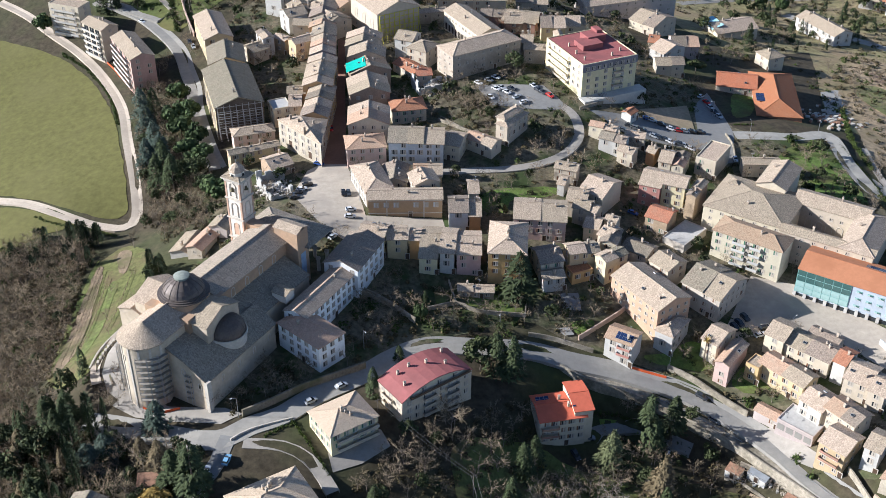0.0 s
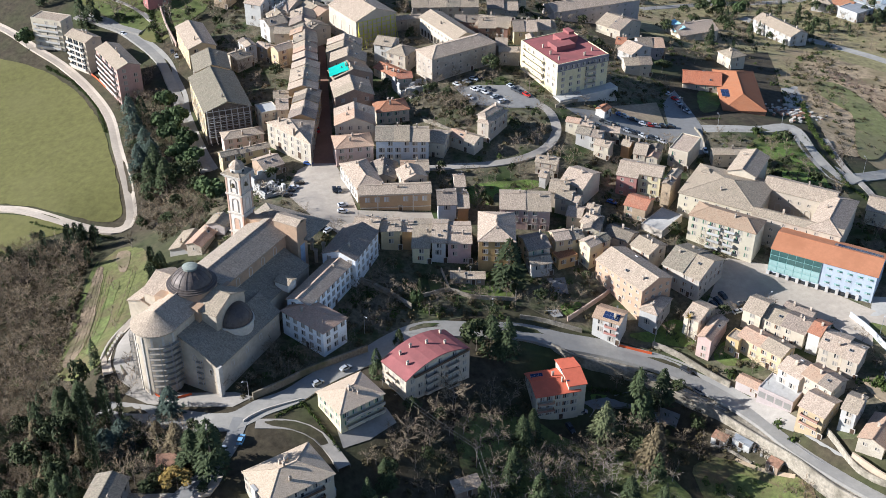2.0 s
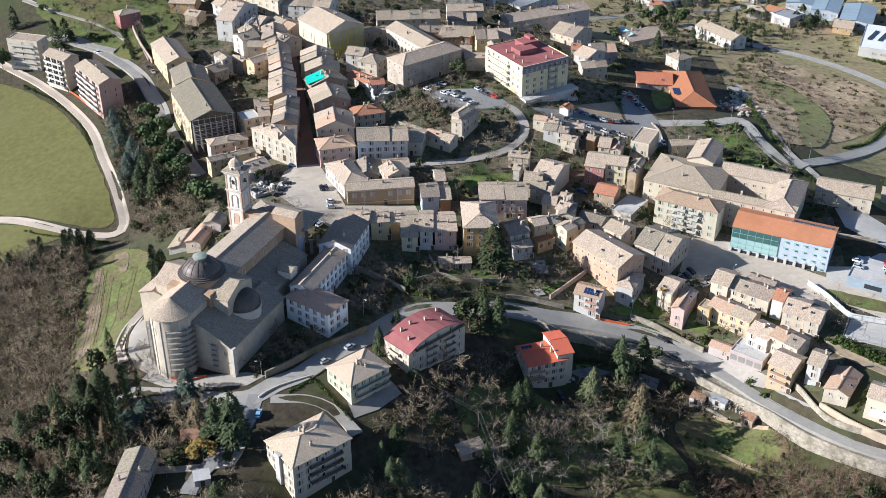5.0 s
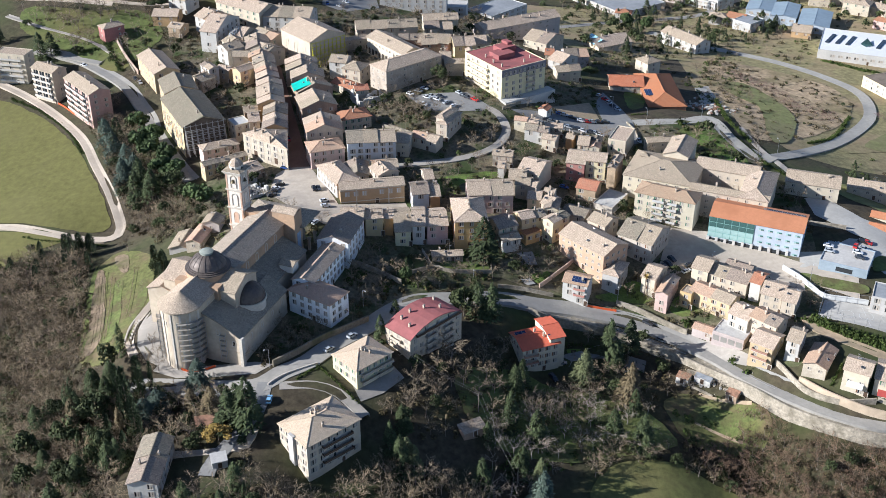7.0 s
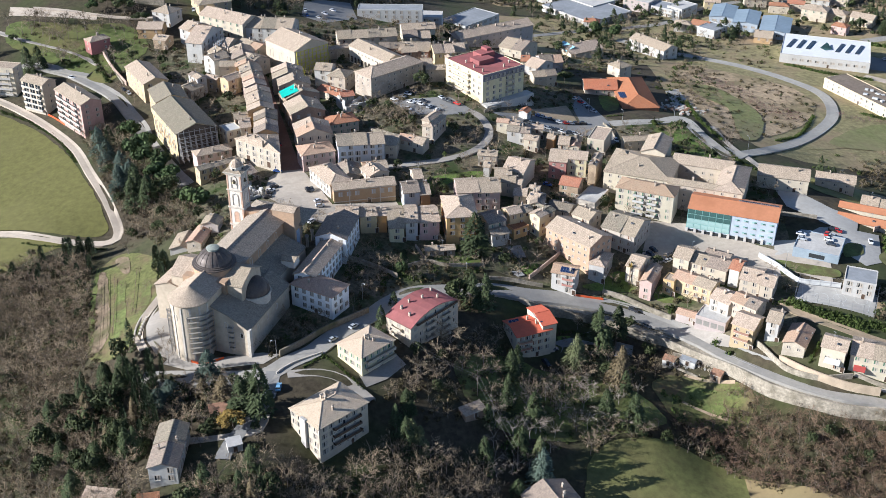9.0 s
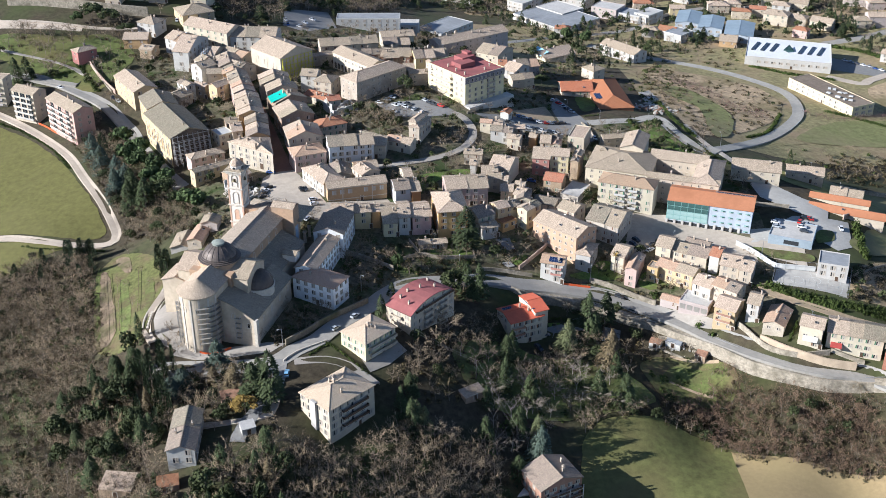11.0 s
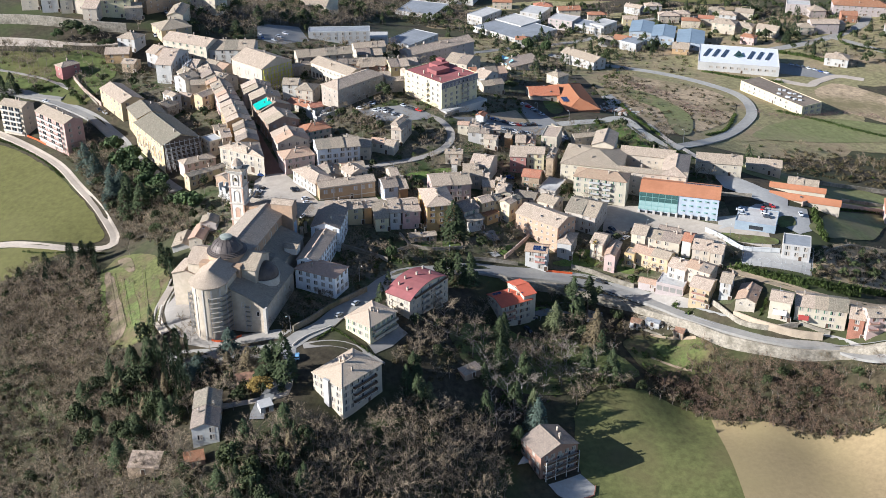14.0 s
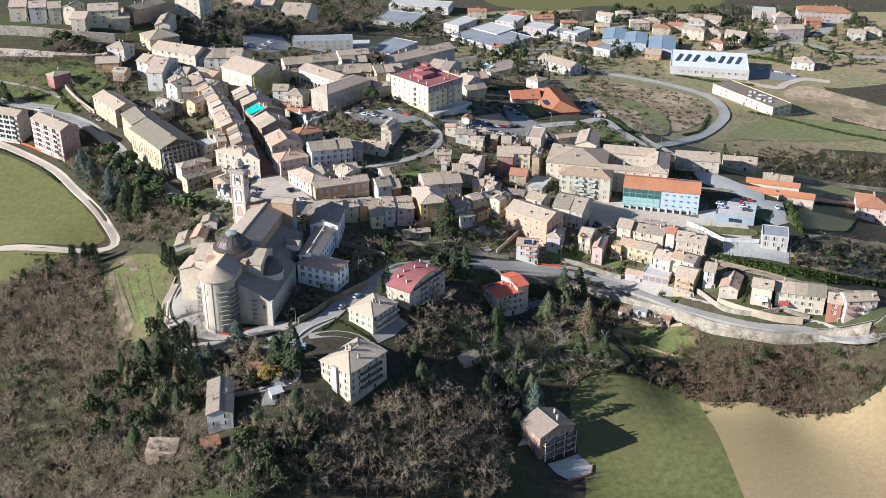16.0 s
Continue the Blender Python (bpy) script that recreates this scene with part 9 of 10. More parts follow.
for x, y in sown(PLAIN, 17.0, rng, 0.6):
    if free(x, y, 2.0):
        h = rng.uniform(7, 14)
        valley_firs.append((x, y, g(x, y) - 0.3, h * rng.uniform(0.24, 0.36), h, rng.uniform(0, 6.28), rng.randrange(4)))
gather("valley_firs", FIRS, valley_firs, [LEAVES["fir"]], "dark firs among the houses of the valley", "conifers")
gather("valley_bare_trees", THIN_BARE, far_bare, [BARK, TWIG], "leafless trees in parks and along the valley", "trees")
gather("valley_evergreens", SMALL_CROWNS, far_ever, [LEAVES["oak"]], "dark evergreen trees in parks and along the valley", "trees")
gather("valley_scrub", TUFTS, far_low, [LEAVES["scrub"]], "low brown scrub in parks and on banks", "scrub")
gather("conifer_stand", FIRS, dark_conifers[::2], [LEAVES["fir"]], "stand of dark conifers on the wooded slope", "conifers")
gather("cedar_stand", FIRS, dark_conifers[1::4], [LEAVES["brownfir"]], "brownish winter conifers on the wooded slope", "conifers")
gather("yew_thicket", THICKETS, dark_conifers[3::4], [LEAVES["oak"]], "dark evergreen trees on the wooded slope", "trees")
# reddish thickets across the dry hill
red = []
for px_, py_ in [(v.x, v.y) for v in smooth_line([(285, 472, 0), (311, 466, 0), (344, 474, 0), (364, 464, 0), (381, 446, 0)], 2.0)]:
    for _ in range(3):
        x, y = px_ + rng.gauss(0, 2.5), py_ + rng.gauss(0, 2.5)
        h = rng.uniform(1.5, 3.6)
        red.append((x, y, g(x, y), h * 1.2, h, rng.uniform(0, 6.28), rng.randrange(7)))
for x, y in sown(RED_BAND, 2.2, rng, 0.85):
    h = rng.uniform(1.5, 3.2)
    red.append((x, y, g(x, y), h * 1.2, h, rng.uniform(0, 6.28), rng.randrange(7)))
gather("red_thicket", THIN_BARE, red, [BARK, leaf_material("red_winter_twigs", (0.30, 0.17, 0.15), (0.14, 0.08, 0.07), 0.9)], "reddish leafless shrubs across the dry hill", "shrubs")
# shaded trees on the slope between the red-roofed houses and the green field
PALE_BARK = surface("pale_bark", (0.36, 0.32, 0.27), 0.25, 2.0, 0.5, 0.95, 0.3)
PALE_TWIG = leaf_material("pale_winter_twigs", (0.40, 0.34, 0.27), (0.17, 0.14, 0.11), 0.9)
slope_bare, slope_firs, slope_low = [], [], []
for x, y in sown(MID_DARK, 6.5, rng, 0.8):
    if off_road(x, y, 5.0):
        h = rng.uniform(6, 11)
        slope_bare.append((x, y, g(x, y), h * rng.uniform(0.9, 1.3), h, rng.uniform(0, 6.28), rng.randrange(7)))
for x, y in sown(MID_DARK, 15.0, rng, 0.7):
    if off_road(x, y, 6.0):
        h = rng.uniform(9, 16)
        slope_firs.append((x, y, g(x, y), h * rng.uniform(0.26, 0.38), h, rng.uniform(0, 6.28), rng.randrange(3)))
for x, y in list(sown(MID_DARK, 4.0, rng, 0.7)) + list(sown(SLOPE_GREEN_ZONE, 3.2, rng, 0.6)):
    if off_road(x, y, 5.0):
        h = rng.uniform(0.8, 2.4)
        slope_low.append((x, y, g(x, y) - 0.1, h * rng.uniform(0.9, 1.4), h, rng.uniform(0, 6.28), rng.randrange(4)))
gather("slope_bare_trees", BARE, slope_bare, [PALE_BARK, PALE_TWIG], "tangled leafless trees on the shaded slope", "trees")
gather("slope_conifers", FIRS, slope_firs, [LEAVES["fir"]], "dark conifers on the shaded slope", "conifers")
gather("slope_bushes", TUFTS, slope_low, [LEAVES["bush"]], "small green bushes on the grassy slope", "shrubs")
# big dark evergreens below the houses, and green undergrowth in the western wood
west_ever, under = [], []
for x, y in sown(EVER_SW, 7.5, rng, 0.7):
    if free(x, y, 3.0):
        h = rng.uniform(8, 15)
        west_ever.append((x, y, g(x, y) - 0.5, h * rng.uniform(0.28, 0.42), h, rng.uniform(0, 6.28), rng.randrange(3)))
for x, y in sown(WOOD_W, 7.5, rng, 0.6):
    if free(x, y, 2.0):
        h = rng.uniform(1.5, 4.0)
        under.append((x, y, g(x, y) - 0.2, h * rng.uniform(0.8, 1.3), h, rng.uniform(0, 6.28), rng.randrange(4)))
gather("hillside_evergreens", CROWNS, west_ever[::2], [LEAVES["oak"]], "big dark evergreen trees on the wooded slope", "trees")
gather("hillside_firs", FIRS, west_ever[1::2], [LEAVES["fir"]], "tall dark firs on the wooded slope", "conifers")
gather("wood_undergrowth", TUFTS, under[::2], [LEAVES["bush"]], "dull green undergrowth in the leafless wood", "shrubs")
gather("wood_brown_undergrowth", TUFTS, under[1::2], [LEAVES["scrub"]], "brown dead undergrowth in the leafless wood", "scrub")

# ---- cars ----
PAINTS = {"white": (0.72, 0.72, 0.72), "silver": (0.42, 0.44, 0.46), "grey": (0.2, 0.21, 0.22), "dark": (0.05, 0.055, 0.065), "black": (0.02, 0.02, 0.022), "red": (0.5, 0.03, 0.025), "blue": (0.05, 0.1, 0.28), "skyblue": (0.22, 0.42, 0.62)}
CAR_WORDS = {"white": "white", "silver": "silver-grey", "grey": "mid-grey", "dark": "dark grey", "black": "black", "red": "bright red", "blue": "dark blue", "skyblue": "light blue"}
CAR_GLASS = plain("car_glass", (0.02, 0.025, 0.03), 0.08, spec=0.7)
TYRE = plain("tyre_rubber", (0.02, 0.02, 0.02), 0.85)
LAMP = plain("lamp_lens", (0.6, 0.6, 0.58), 0.2)


def car_body(m):
    """Lower body, bonnet, cabin posts and roof from stations along the car, as one skin."""
    st = [(-2.1, 0.45, 0.75, 0.72), (-2.05, 0.3, 0.95, 0.84), (-1.5, 0.25, 1.0, 0.87), (-0.9, 0.25, 1.0, 0.88), (0.75, 0.25, 0.97, 0.88), (1.4, 0.25, 0.88, 0.86), (1.95, 0.3, 0.74, 0.8), (2.1, 0.42, 0.6, 0.68)]
    verts, faces = [], []
    for x, lo, hi, w in st:
        for y, z in ((-w, lo), (-w * 1.0, (lo + hi) / 2), (-w * 0.94, hi), (w * 0.94, hi), (w, (lo + hi) / 2), (w, lo)):
            verts.append((x, y, z))
    for i in range(len(st) - 1):
        a = 6 * i
        faces += [(a + k, a + 6 + k, a + 7 + k, a + 1 + k) for k in range(5)] + [(a + 5, a + 11, a + 6, a)]
    faces += [tuple(range(6)), tuple(len(verts) - 1 - k for k in range(6))]
    return mesh_of("body", verts, [f[::-1] for f in faces], [m])


def car_cabin(m):
    s = [(-1.75, 0.98, 0.8), (-1.35, 1.42, 0.66), (0.1, 1.46, 0.66), (0.95, 0.95, 0.78)]
    lo = [(-1.75, 0.96), (0.98, 0.93)]
    v = []
    for x, z, w in s:
        v += [(x, -w, z), (x, w, z)]
    f = [(0, 2, 3, 1), (2, 4, 5, 3), (4, 6, 7, 5), (0, 6, 4, 2), (1, 3, 5, 7), (0, 1, 7, 6)]
    return mesh_of("cabin", v, [q[::-1] for q in f], [CAR_GLASS, m], [0, 1, 0, 0, 0, 0])


WHEEL = Shape().lathe(0, 0, [(0.0, -0.1), (0.2, -0.1), (0.31, -0.09), (0.32, 0.09), (0.2, 0.1), (0.0, 0.1)], TYRE, 12).made("wheel")
HEADLIGHT = Shape().box(-0.04, 0.04, -0.14, 0.14, -0.06, 0.06, LAMP).made("headlight")
CAR_SET = {}


def car(x, y, turn, paint, deck=None):
    if paint not in CAR_SET:
        m = plain("car_paint_" + paint, PAINTS[paint], 0.25, 0.1, 0.6)
        CAR_SET[paint] = (car_body(m), car_cabin(m))
    tx, ty = math.cos(radians(turn)), math.sin(radians(turn))
    z = max(g(x + tx * k, y + ty * k) for k in (-1.5, 0, 1.5)) + 0.32
    pitch = math.degrees(math.atan2(g(x - tx * 1.5, y - ty * 1.5) - g(x + tx * 1.5, y + ty * 1.5), 3.0))
    top = thing("car", pose(x, y, (g(x + tx * 1.4, y + ty * 1.4) + g(x - tx * 1.4, y - ty * 1.4)) / 2 + 0.34, 0, pitch, turn), f"small {CAR_WORDS[paint]} hatchback car parked on the asphalt", "car", "parked cars")
    if deck is not None:
        top.matrix_basis = pose(x, y, deck, 0, 0, turn)
    body, cabin = CAR_SET[paint]
    part("body", body, top)
    part("cabin", cabin, top, "dark glazed cabin with painted roof")
    for wx in (-1.3, 1.3):
        for wy in (-0.8, 0.8):
            part("wheel", WHEEL, top, at=pose(wx, wy, 0.32, 90, 0, 0))
    for wy in (-0.55, 0.55):
        part("headlight", HEADLIGHT, top, at=pose(2.03, wy, 0.62))

# ---- parked cars ----
for x, y, turn, paint in ((167.8, 300.4, -35, "white"), (166.4, 296.4, -35, "silver"), (178.6, 298.4, 50, "red"), (177.0, 293.4, -38, "white")):
    car(x, y, turn, paint, deck=-8.72)
car(176.0, 289.6, -38, "dark", deck=-8.72)
car(-32.8, 354.5, 18, "white")
car(-32.7, 349.7, 8, "white")
car(-36.4, 366.5, -79, "black")
car(-34.5, 366.5, -79, "dark")
car(-47.8, 390.2, -25, "blue")
car(-53.8, 366.9, 31, "black")
car(-50.6, 373.6, 20, "black")
car(-52.4, 370.0, 20, "white")
car(-54.5, 363.7, 20, "dark")
car(-45.2, 417.2, -80, "red")
car(-39.9, 336.8, 54, "dark")
car(-37.8, 335.7, 53, "white")
car(-49.3, 538.1, -79, "white")
car(-59.8, 231.9, 77, "skyblue")
car(-64.9, 227.9, 82, "white")
car(16.7, 452.2, -44, "white")
car(21.3, 454.4, -37, "grey")
car(24.6, 456.9, -37, "white")
car(27.6, 458.4, -37, "dark")
car(21.5, 438.8, -52, "white")
car(24.2, 446.2, -44, "white")
car(26.7, 447.1, -44, "silver")
car(28.7, 442.8, -49, "white")
car(30.8, 445.8, -43, "dark")
car(32.8, 438.5, 37, "silver")
car(35.5, 434.1, 37, "white")
car(40.7, 448.2, -55, "silver")
car(42.2, 444.6, -54, "dark")
car(44.0, 442.6, -54, "dark")
car(47.0, 439.8, -52, "red")
car(76.4, 419.7, -12, "grey")
car(79.4, 424.1, -11, "dark")
car(81.7, 423.2, -11, "grey")
car(84.6, 422.9, -12, "dark")
car(88.5, 433.1, -11, "blue")
car(90.6, 432.5, -12, "silver")
car(94.3, 430.6, -14, "dark")
car(98.1, 428.1, -16, "white")
car(101.2, 427.6, -6, "red")
car(104.2, 428.0, -8, "silver")
car(107.5, 428.4, -11, "black")
car(111.2, 428.7, -13, "black")
car(89.4, 419.3, -25, "silver")
car(91.7, 418.7, -26, "dark")
car(94.0, 418.1, -27, "dark")
car(96.0, 416.9, -28, "white")
car(100.0, 416.1, -31, "dark")
car(102.0, 415.2, -32, "silver")
car(104.0, 413.4, -33, "white")
car(118.6, 466.6, 47, "silver")
car(120.1, 460.8, -60, "red")
car(120.8, 455.4, -61, "silver")
car(121.6, 450.8, -61, "dark")
car(122.7, 446.3, -61, "silver")
car(121.4, 406.9, -91, "white")
car(73.2, 363.8, -29, "blue")
car(107.9, 299.8, 21, "white")
car(110.0, 303.1, 23, "black")
car(102.0, 305.3, -61, "dark")
car(104.4, 307.9, -62, "dark")
car(100.1, 303.5, -61, "dark")
car(-150.8, 538.7, -41, "white")
car(172.4, 303.5, 15, "white")
car(174.5, 306.0, 16, "silver")
car(184.1, 300.7, -44, "silver")
car(187.8, 305.0, -41, "red")
car(186.1, 306.1, -43, "black")
car(183.3, 296.9, -58, "white")
car(198.6, 295.6, -112, "white")
car(-118.6, 505.1, -69, "silver")
car(-121.4, 510.9, -69, "dark")
car(382.7, 579.4, -68, "silver")
car(380.3, 583.5, -68, "white")
car(385.1, 575.3, -68, "dark")
car(387.5, 571.4, -67, "white")
car(390.0, 567.4, -67, "silver")
car(391.5, 562.1, -66, "blue")
car(393.9, 558.3, -66, "white")
car(-1.5, 613.0, -36, "white")
car(-6.1, 602.8, -38, "silver")
car(4.8, 623.7, -34, "white")
car(-13.5, 614.3, -89, "white")
car(-13.3, 604.9, -89, "blue")
car(74.5, 756.1, -86, "dark")
car(72.0, 786.9, -85, "red")
car(-71.7, 641.9, -73, "silver")
car(-80.8, 607.6, -88, "dark")
car(-82.2, 601.4, -88, "silver")
car(42.3, 255.1, -62, "dark")
car(84.7, 276.6, -37, "dark")
car(87.7, 268.6, -37, "grey")
car(-29.8, 263.4, 39, "silver")
car(-38.4, 256.1, 38, "silver")
car(72.1, 262.1, -84, "white")
car(46.8, 261.0, -3, "grey")

# ---- walls, rails, scaffolds and small works ----
TEAL_SHEET = surface("teal_tarpaulin", (0.02, 0.42, 0.33), 0.15, 1.5, 0.4, 0.6, 0.4, 1.5)
BLUE_SHEET = surface("pale_blue_sheet", (0.32, 0.58, 0.68), 0.12, 1.0, 0.4, 0.6, 0.3, 1.5)
RUST = surface("rusty_sheet", (0.30, 0.17, 0.11), 0.3, 1.2, 0.4, 0.9, 0.2)


def retaining(points, out, drop, label):
    """A retaining wall a few steps outside the road's edge, its crown level with the road, with a verge behind it."""
    line = smooth_line([(x, y, 0) for x, y in points], 2.5)
    verts, faces = [], []
    for i, v in enumerate(line):
        d = (line[min(i + 1, len(line) - 1)] - line[max(i - 1, 0)]).normalized()
        side = Vector((d.y, -d.x, 0))
        if g(*(v + side * 4).xy) > g(*(v - side * 4).xy):
            side = -side
        z = g(v.x, v.y) + 0.25
        a, b, c = v, v + side * out, v + side * (out + 0.6)
        low = min(g(c.x, c.y), z) - drop
        for q, h in ((a, z), (b, z), (b, z + 0.7), (c, z + 0.7), (c + side * 0.5, low)):
            verts.append((q.x, q.y, h))
        if i:
            s = 5 * i
            faces += [(s - 5 + k, s + k, s + 1 + k, s - 4 + k) for k in range(4)]
    return tagged(new("wall", mesh_of("wall", verts, faces, [STONE_WALL])), label, "wall", kind="structure")


retaining([(41.1, 288.5), (51.1, 284.1), (60.6, 281.7), (72.9, 276.4), (85.7, 269.3), (97.0, 260.6), (111.5, 241.5), (124.1, 222.4), (137.0, 210.2), (152.5, 203.0), (160.3, 198.3), (172.0, 186.0)], 4.0, 4.5, "tall pale eroded stone retaining wall below the road")


def guard_rail(points, label):
    line = smooth_line([(x, y, 0) for x, y in points], 7.0)
    top = thing("guard_rail", pose(line[0].x, line[0].y, g(line[0].x, line[0].y)), label, "guard rail")
    o = Vector((line[0].x, line[0].y, g(line[0].x, line[0].y)))
    post = Shape().box(-0.06, 0.06, -0.06, 0.06, 0, 0.75, METAL).made("post")
    spots = [Vector((v.x, v.y, g(v.x, v.y) + 0.3)) for v in line]
    for a, b in zip(spots, spots[1:]):
        part("rail", Shape().bar(a + Vector((0, 0, 0.65)) - o, b + Vector((0, 0, 0.65)) - o, 0.14, METAL), top)
    for p in spots:
        part("post", post, top, at=Matrix.Translation(p - o))
    return top


guard_rail([(100.0, 258.6), (112.5, 240.5), (125.0, 221.4), (138.0, 209.2), (153.5, 202.0), (161.3, 197.3), (173.0, 185.0)], "galvanised steel guard rail along the road")
guard_rail([(50.0, 283.2), (72.0, 275.2), (85.0, 268.2), (95.0, 260.5)], "galvanised steel guard rail along the road")


def hedge(points, high, wide):
    """A clipped or rough hedge: leafy clumps along a line."""
    line = smooth_line([(x, y, 0) for x, y in points], 1.2)
    r = random.Random(int(abs(points[0][0] * 10)))
    places = []
    for v in line:
        for _ in range(2):
            x, y = v.x + r.uniform(-0.3, 0.3) * wide, v.y + r.uniform(-0.3, 0.3) * wide
            places.append((x, y, g(x, y), wide * r.uniform(0.4, 0.62), high * r.uniform(0.75, 1.1), r.uniform(0, 6.28), r.randrange(4)))
    ob = gather("hedge", TUFTS, places, [LEAVES["bush"]], "dense dark green hedge along a wall", "hedge")
    return ob


def shores(at, bays, high, label, material, group=""):
    """Timber or steel shoring against a damaged front: uprights, rails and raking struts."""
    top = thing("shoring", at, label, "shoring", group)
    up = Shape().box(-0.13, 0.13, -0.13, 0.13, 0, high, material).made("upright")
    rail = Shape().box(0, 2.6, -0.1, 0.1, -0.1, 0.1, material).made("rail")
    rake = Shape().bar((0, -3.2, 0), (0, 0, high * 0.75), 0.12, material).made("raking_strut")
    for i in range(bays + 1):
        part("upright", up, top, at=pose(2.6 * i, 0, 0))
        part("raking_strut", rake, top, at=pose(2.6 * i, 0, 0))
        if i < bays:
            for k in range(1, int(high / 2.2) + 1):
                part("rail", rail, top, at=pose(2.6 * i, 0, 2.2 * k))
    return top


# shoring of the two damaged church fronts
u = Vector((math.cos(radians(-72.2)), math.sin(radians(-72.2)), 0))
n_ = Vector((-u.y, u.x, 0))
front = Vector((-88.8, 439.0, -3.6)) + u * 19.9
PALE_STEEL = plain("pale_steel", (0.40, 0.385, 0.35), 0.6, 0.2)
for step_out, high in ((0.0, 14.0), (1.7, 12.0)):
    shores(Matrix.Translation(front - n_ * 9.2 + u * step_out) @ pose(0, 0, 0, 0, 0, 17.8), 7, high, "pale steel shoring lattice across the damaged church front", PALE_STEEL)
u = Vector((math.cos(radians(-58.7)), math.sin(radians(-58.7)), 0))
n_ = Vector((-u.y, u.x, 0))
front = Vector((-26.9, 516.8, 2.9)) + u * 14.1
shores(Matrix.Translation(front - n_ * 10.4) @ pose(0, 0, 0, 0, 0, 31.3), 8, 13.5, "bright yellow shoring frame round the church end", SCAFFOLD_YELLOW)
scaffold("scaffold", pose(94.5, 366.5, -8.1, 0, 0, -22.8) @ pose(-9.6, -0.4, 0), 3, 4, 3.2, 2.5, 1.0, plain("timber_shores", (0.55, 0.45, 0.25), 0.8), "pale timber scaffold on the yellow house front")
scaffold("scaffold", pose(-71.0, 526.5, 3.4, 0, 0, 63.3), 4, 5, 2.6, 2.1, 1.0, plain("white_scaffold_net", (0.72, 0.76, 0.8), 0.8), "white-netted scaffold on a house front")


def sheet(name, points, material, label):
    """A loose tarpaulin, sagging a little between its corners."""
    a, b, c, d = [Vector(p) for p in points]
    n, verts, faces = 8, [], []
    for i in range(n + 1):
        for j in range(n + 1):
            s_, t_ = i / n, j / n
            p = a * (1 - s_) * (1 - t_) + b * s_ * (1 - t_) + c * s_ * t_ + d * (1 - s_) * t_
            p.z += 0.25 * noise.noise(p * 0.9) - 0.3 * math.sin(math.pi * s_) * math.sin(math.pi * t_) * 0.3
            verts.append(p)
    for i in range(n):
        for j in range(n):
            k = i * (n + 1) + j
            faces.append((k, k + n + 1, k + n + 2, k + 1))
    return tagged(new(name, mesh_of(name, verts, faces, [material], smooth=True)), label, "tarpaulin")


sheet("tarpaulin", [(-40.6, 447.0, 11.9), (-32.0, 449.0, 14.4), (-33.5, 458.0, 14.6), (-41.5, 456.0, 12.1)], TEAL_SHEET, "bright teal tarpaulin over a damaged roof")
sheet("tarpaulin", [(146.0, 571.0, -20.2), (152.5, 573.5, -18.3), (149.0, 586.0, -18.3), (143.0, 584.0, -20.2)], BLUE_SHEET, "pale blue sheet over a roof end")


def panels_at(x, y, z, w, h, tilt, turn, cols, rows, label):
    top = thing("solar_panels", pose(x, y, z, 0, 0, turn), label, "solar panels")
    solar(top, 0, 0, 0, w, h, tilt, 0, cols, rows)
    return top


panels_at(148.5, 466.0, -8.35, 9.5, 8.0, 0, -7.8, 5, 2, "blue solar panels on the school's red roof")
panels_at(209.5, 611.0, -28.2, 7.5, 3.6, 10, -64.7, 4, 2, "dark solar panels on a tile roof")

# residential tower and the palaces on the upper town's edge
tb_ = block(-41.0, 661.0, 19.0, 17.0, -35.0, 7.5, 36.0, "cream", "tall pale residential tower with many small windows", name="apartment_tower", category="apartment tower", ridge="f", roof="concrete", shutters="plain", spacing=2.8)
for k in range(1, 9):
    balcony(tb_, 9.4, 0.5, 28.5 - 3.1 * k, 5.0, 1.3, 90, wall_material("white"))

# bell gable of the convent
bg = thing("bell_gable", pose(112.0, 371.0, -9.5, 0, 0, -31), "small stone bell gable over the convent roofs", "bell gable")
part("shaft", Shape().box(-1.6, 1.6, -1.4, 1.4, -1, 12.5, wall_material("stone")), bg)
for a in range(4):
    part("opening", arch_mesh("opening", 1.3, 2.6, GLASS, STONE_TRIM, 0.15), bg, at=pose(1.6 * math.sin(radians(90 * a)) * (1.0 if a % 2 else 0.9), -1.4 * math.cos(radians(90 * a)), 9.2, 0, 0, 90 * a))
s, h = hip_roof(4.0, 3.6, 12.5, OLD_TILE, 0.5)
part("roof", s, bg)

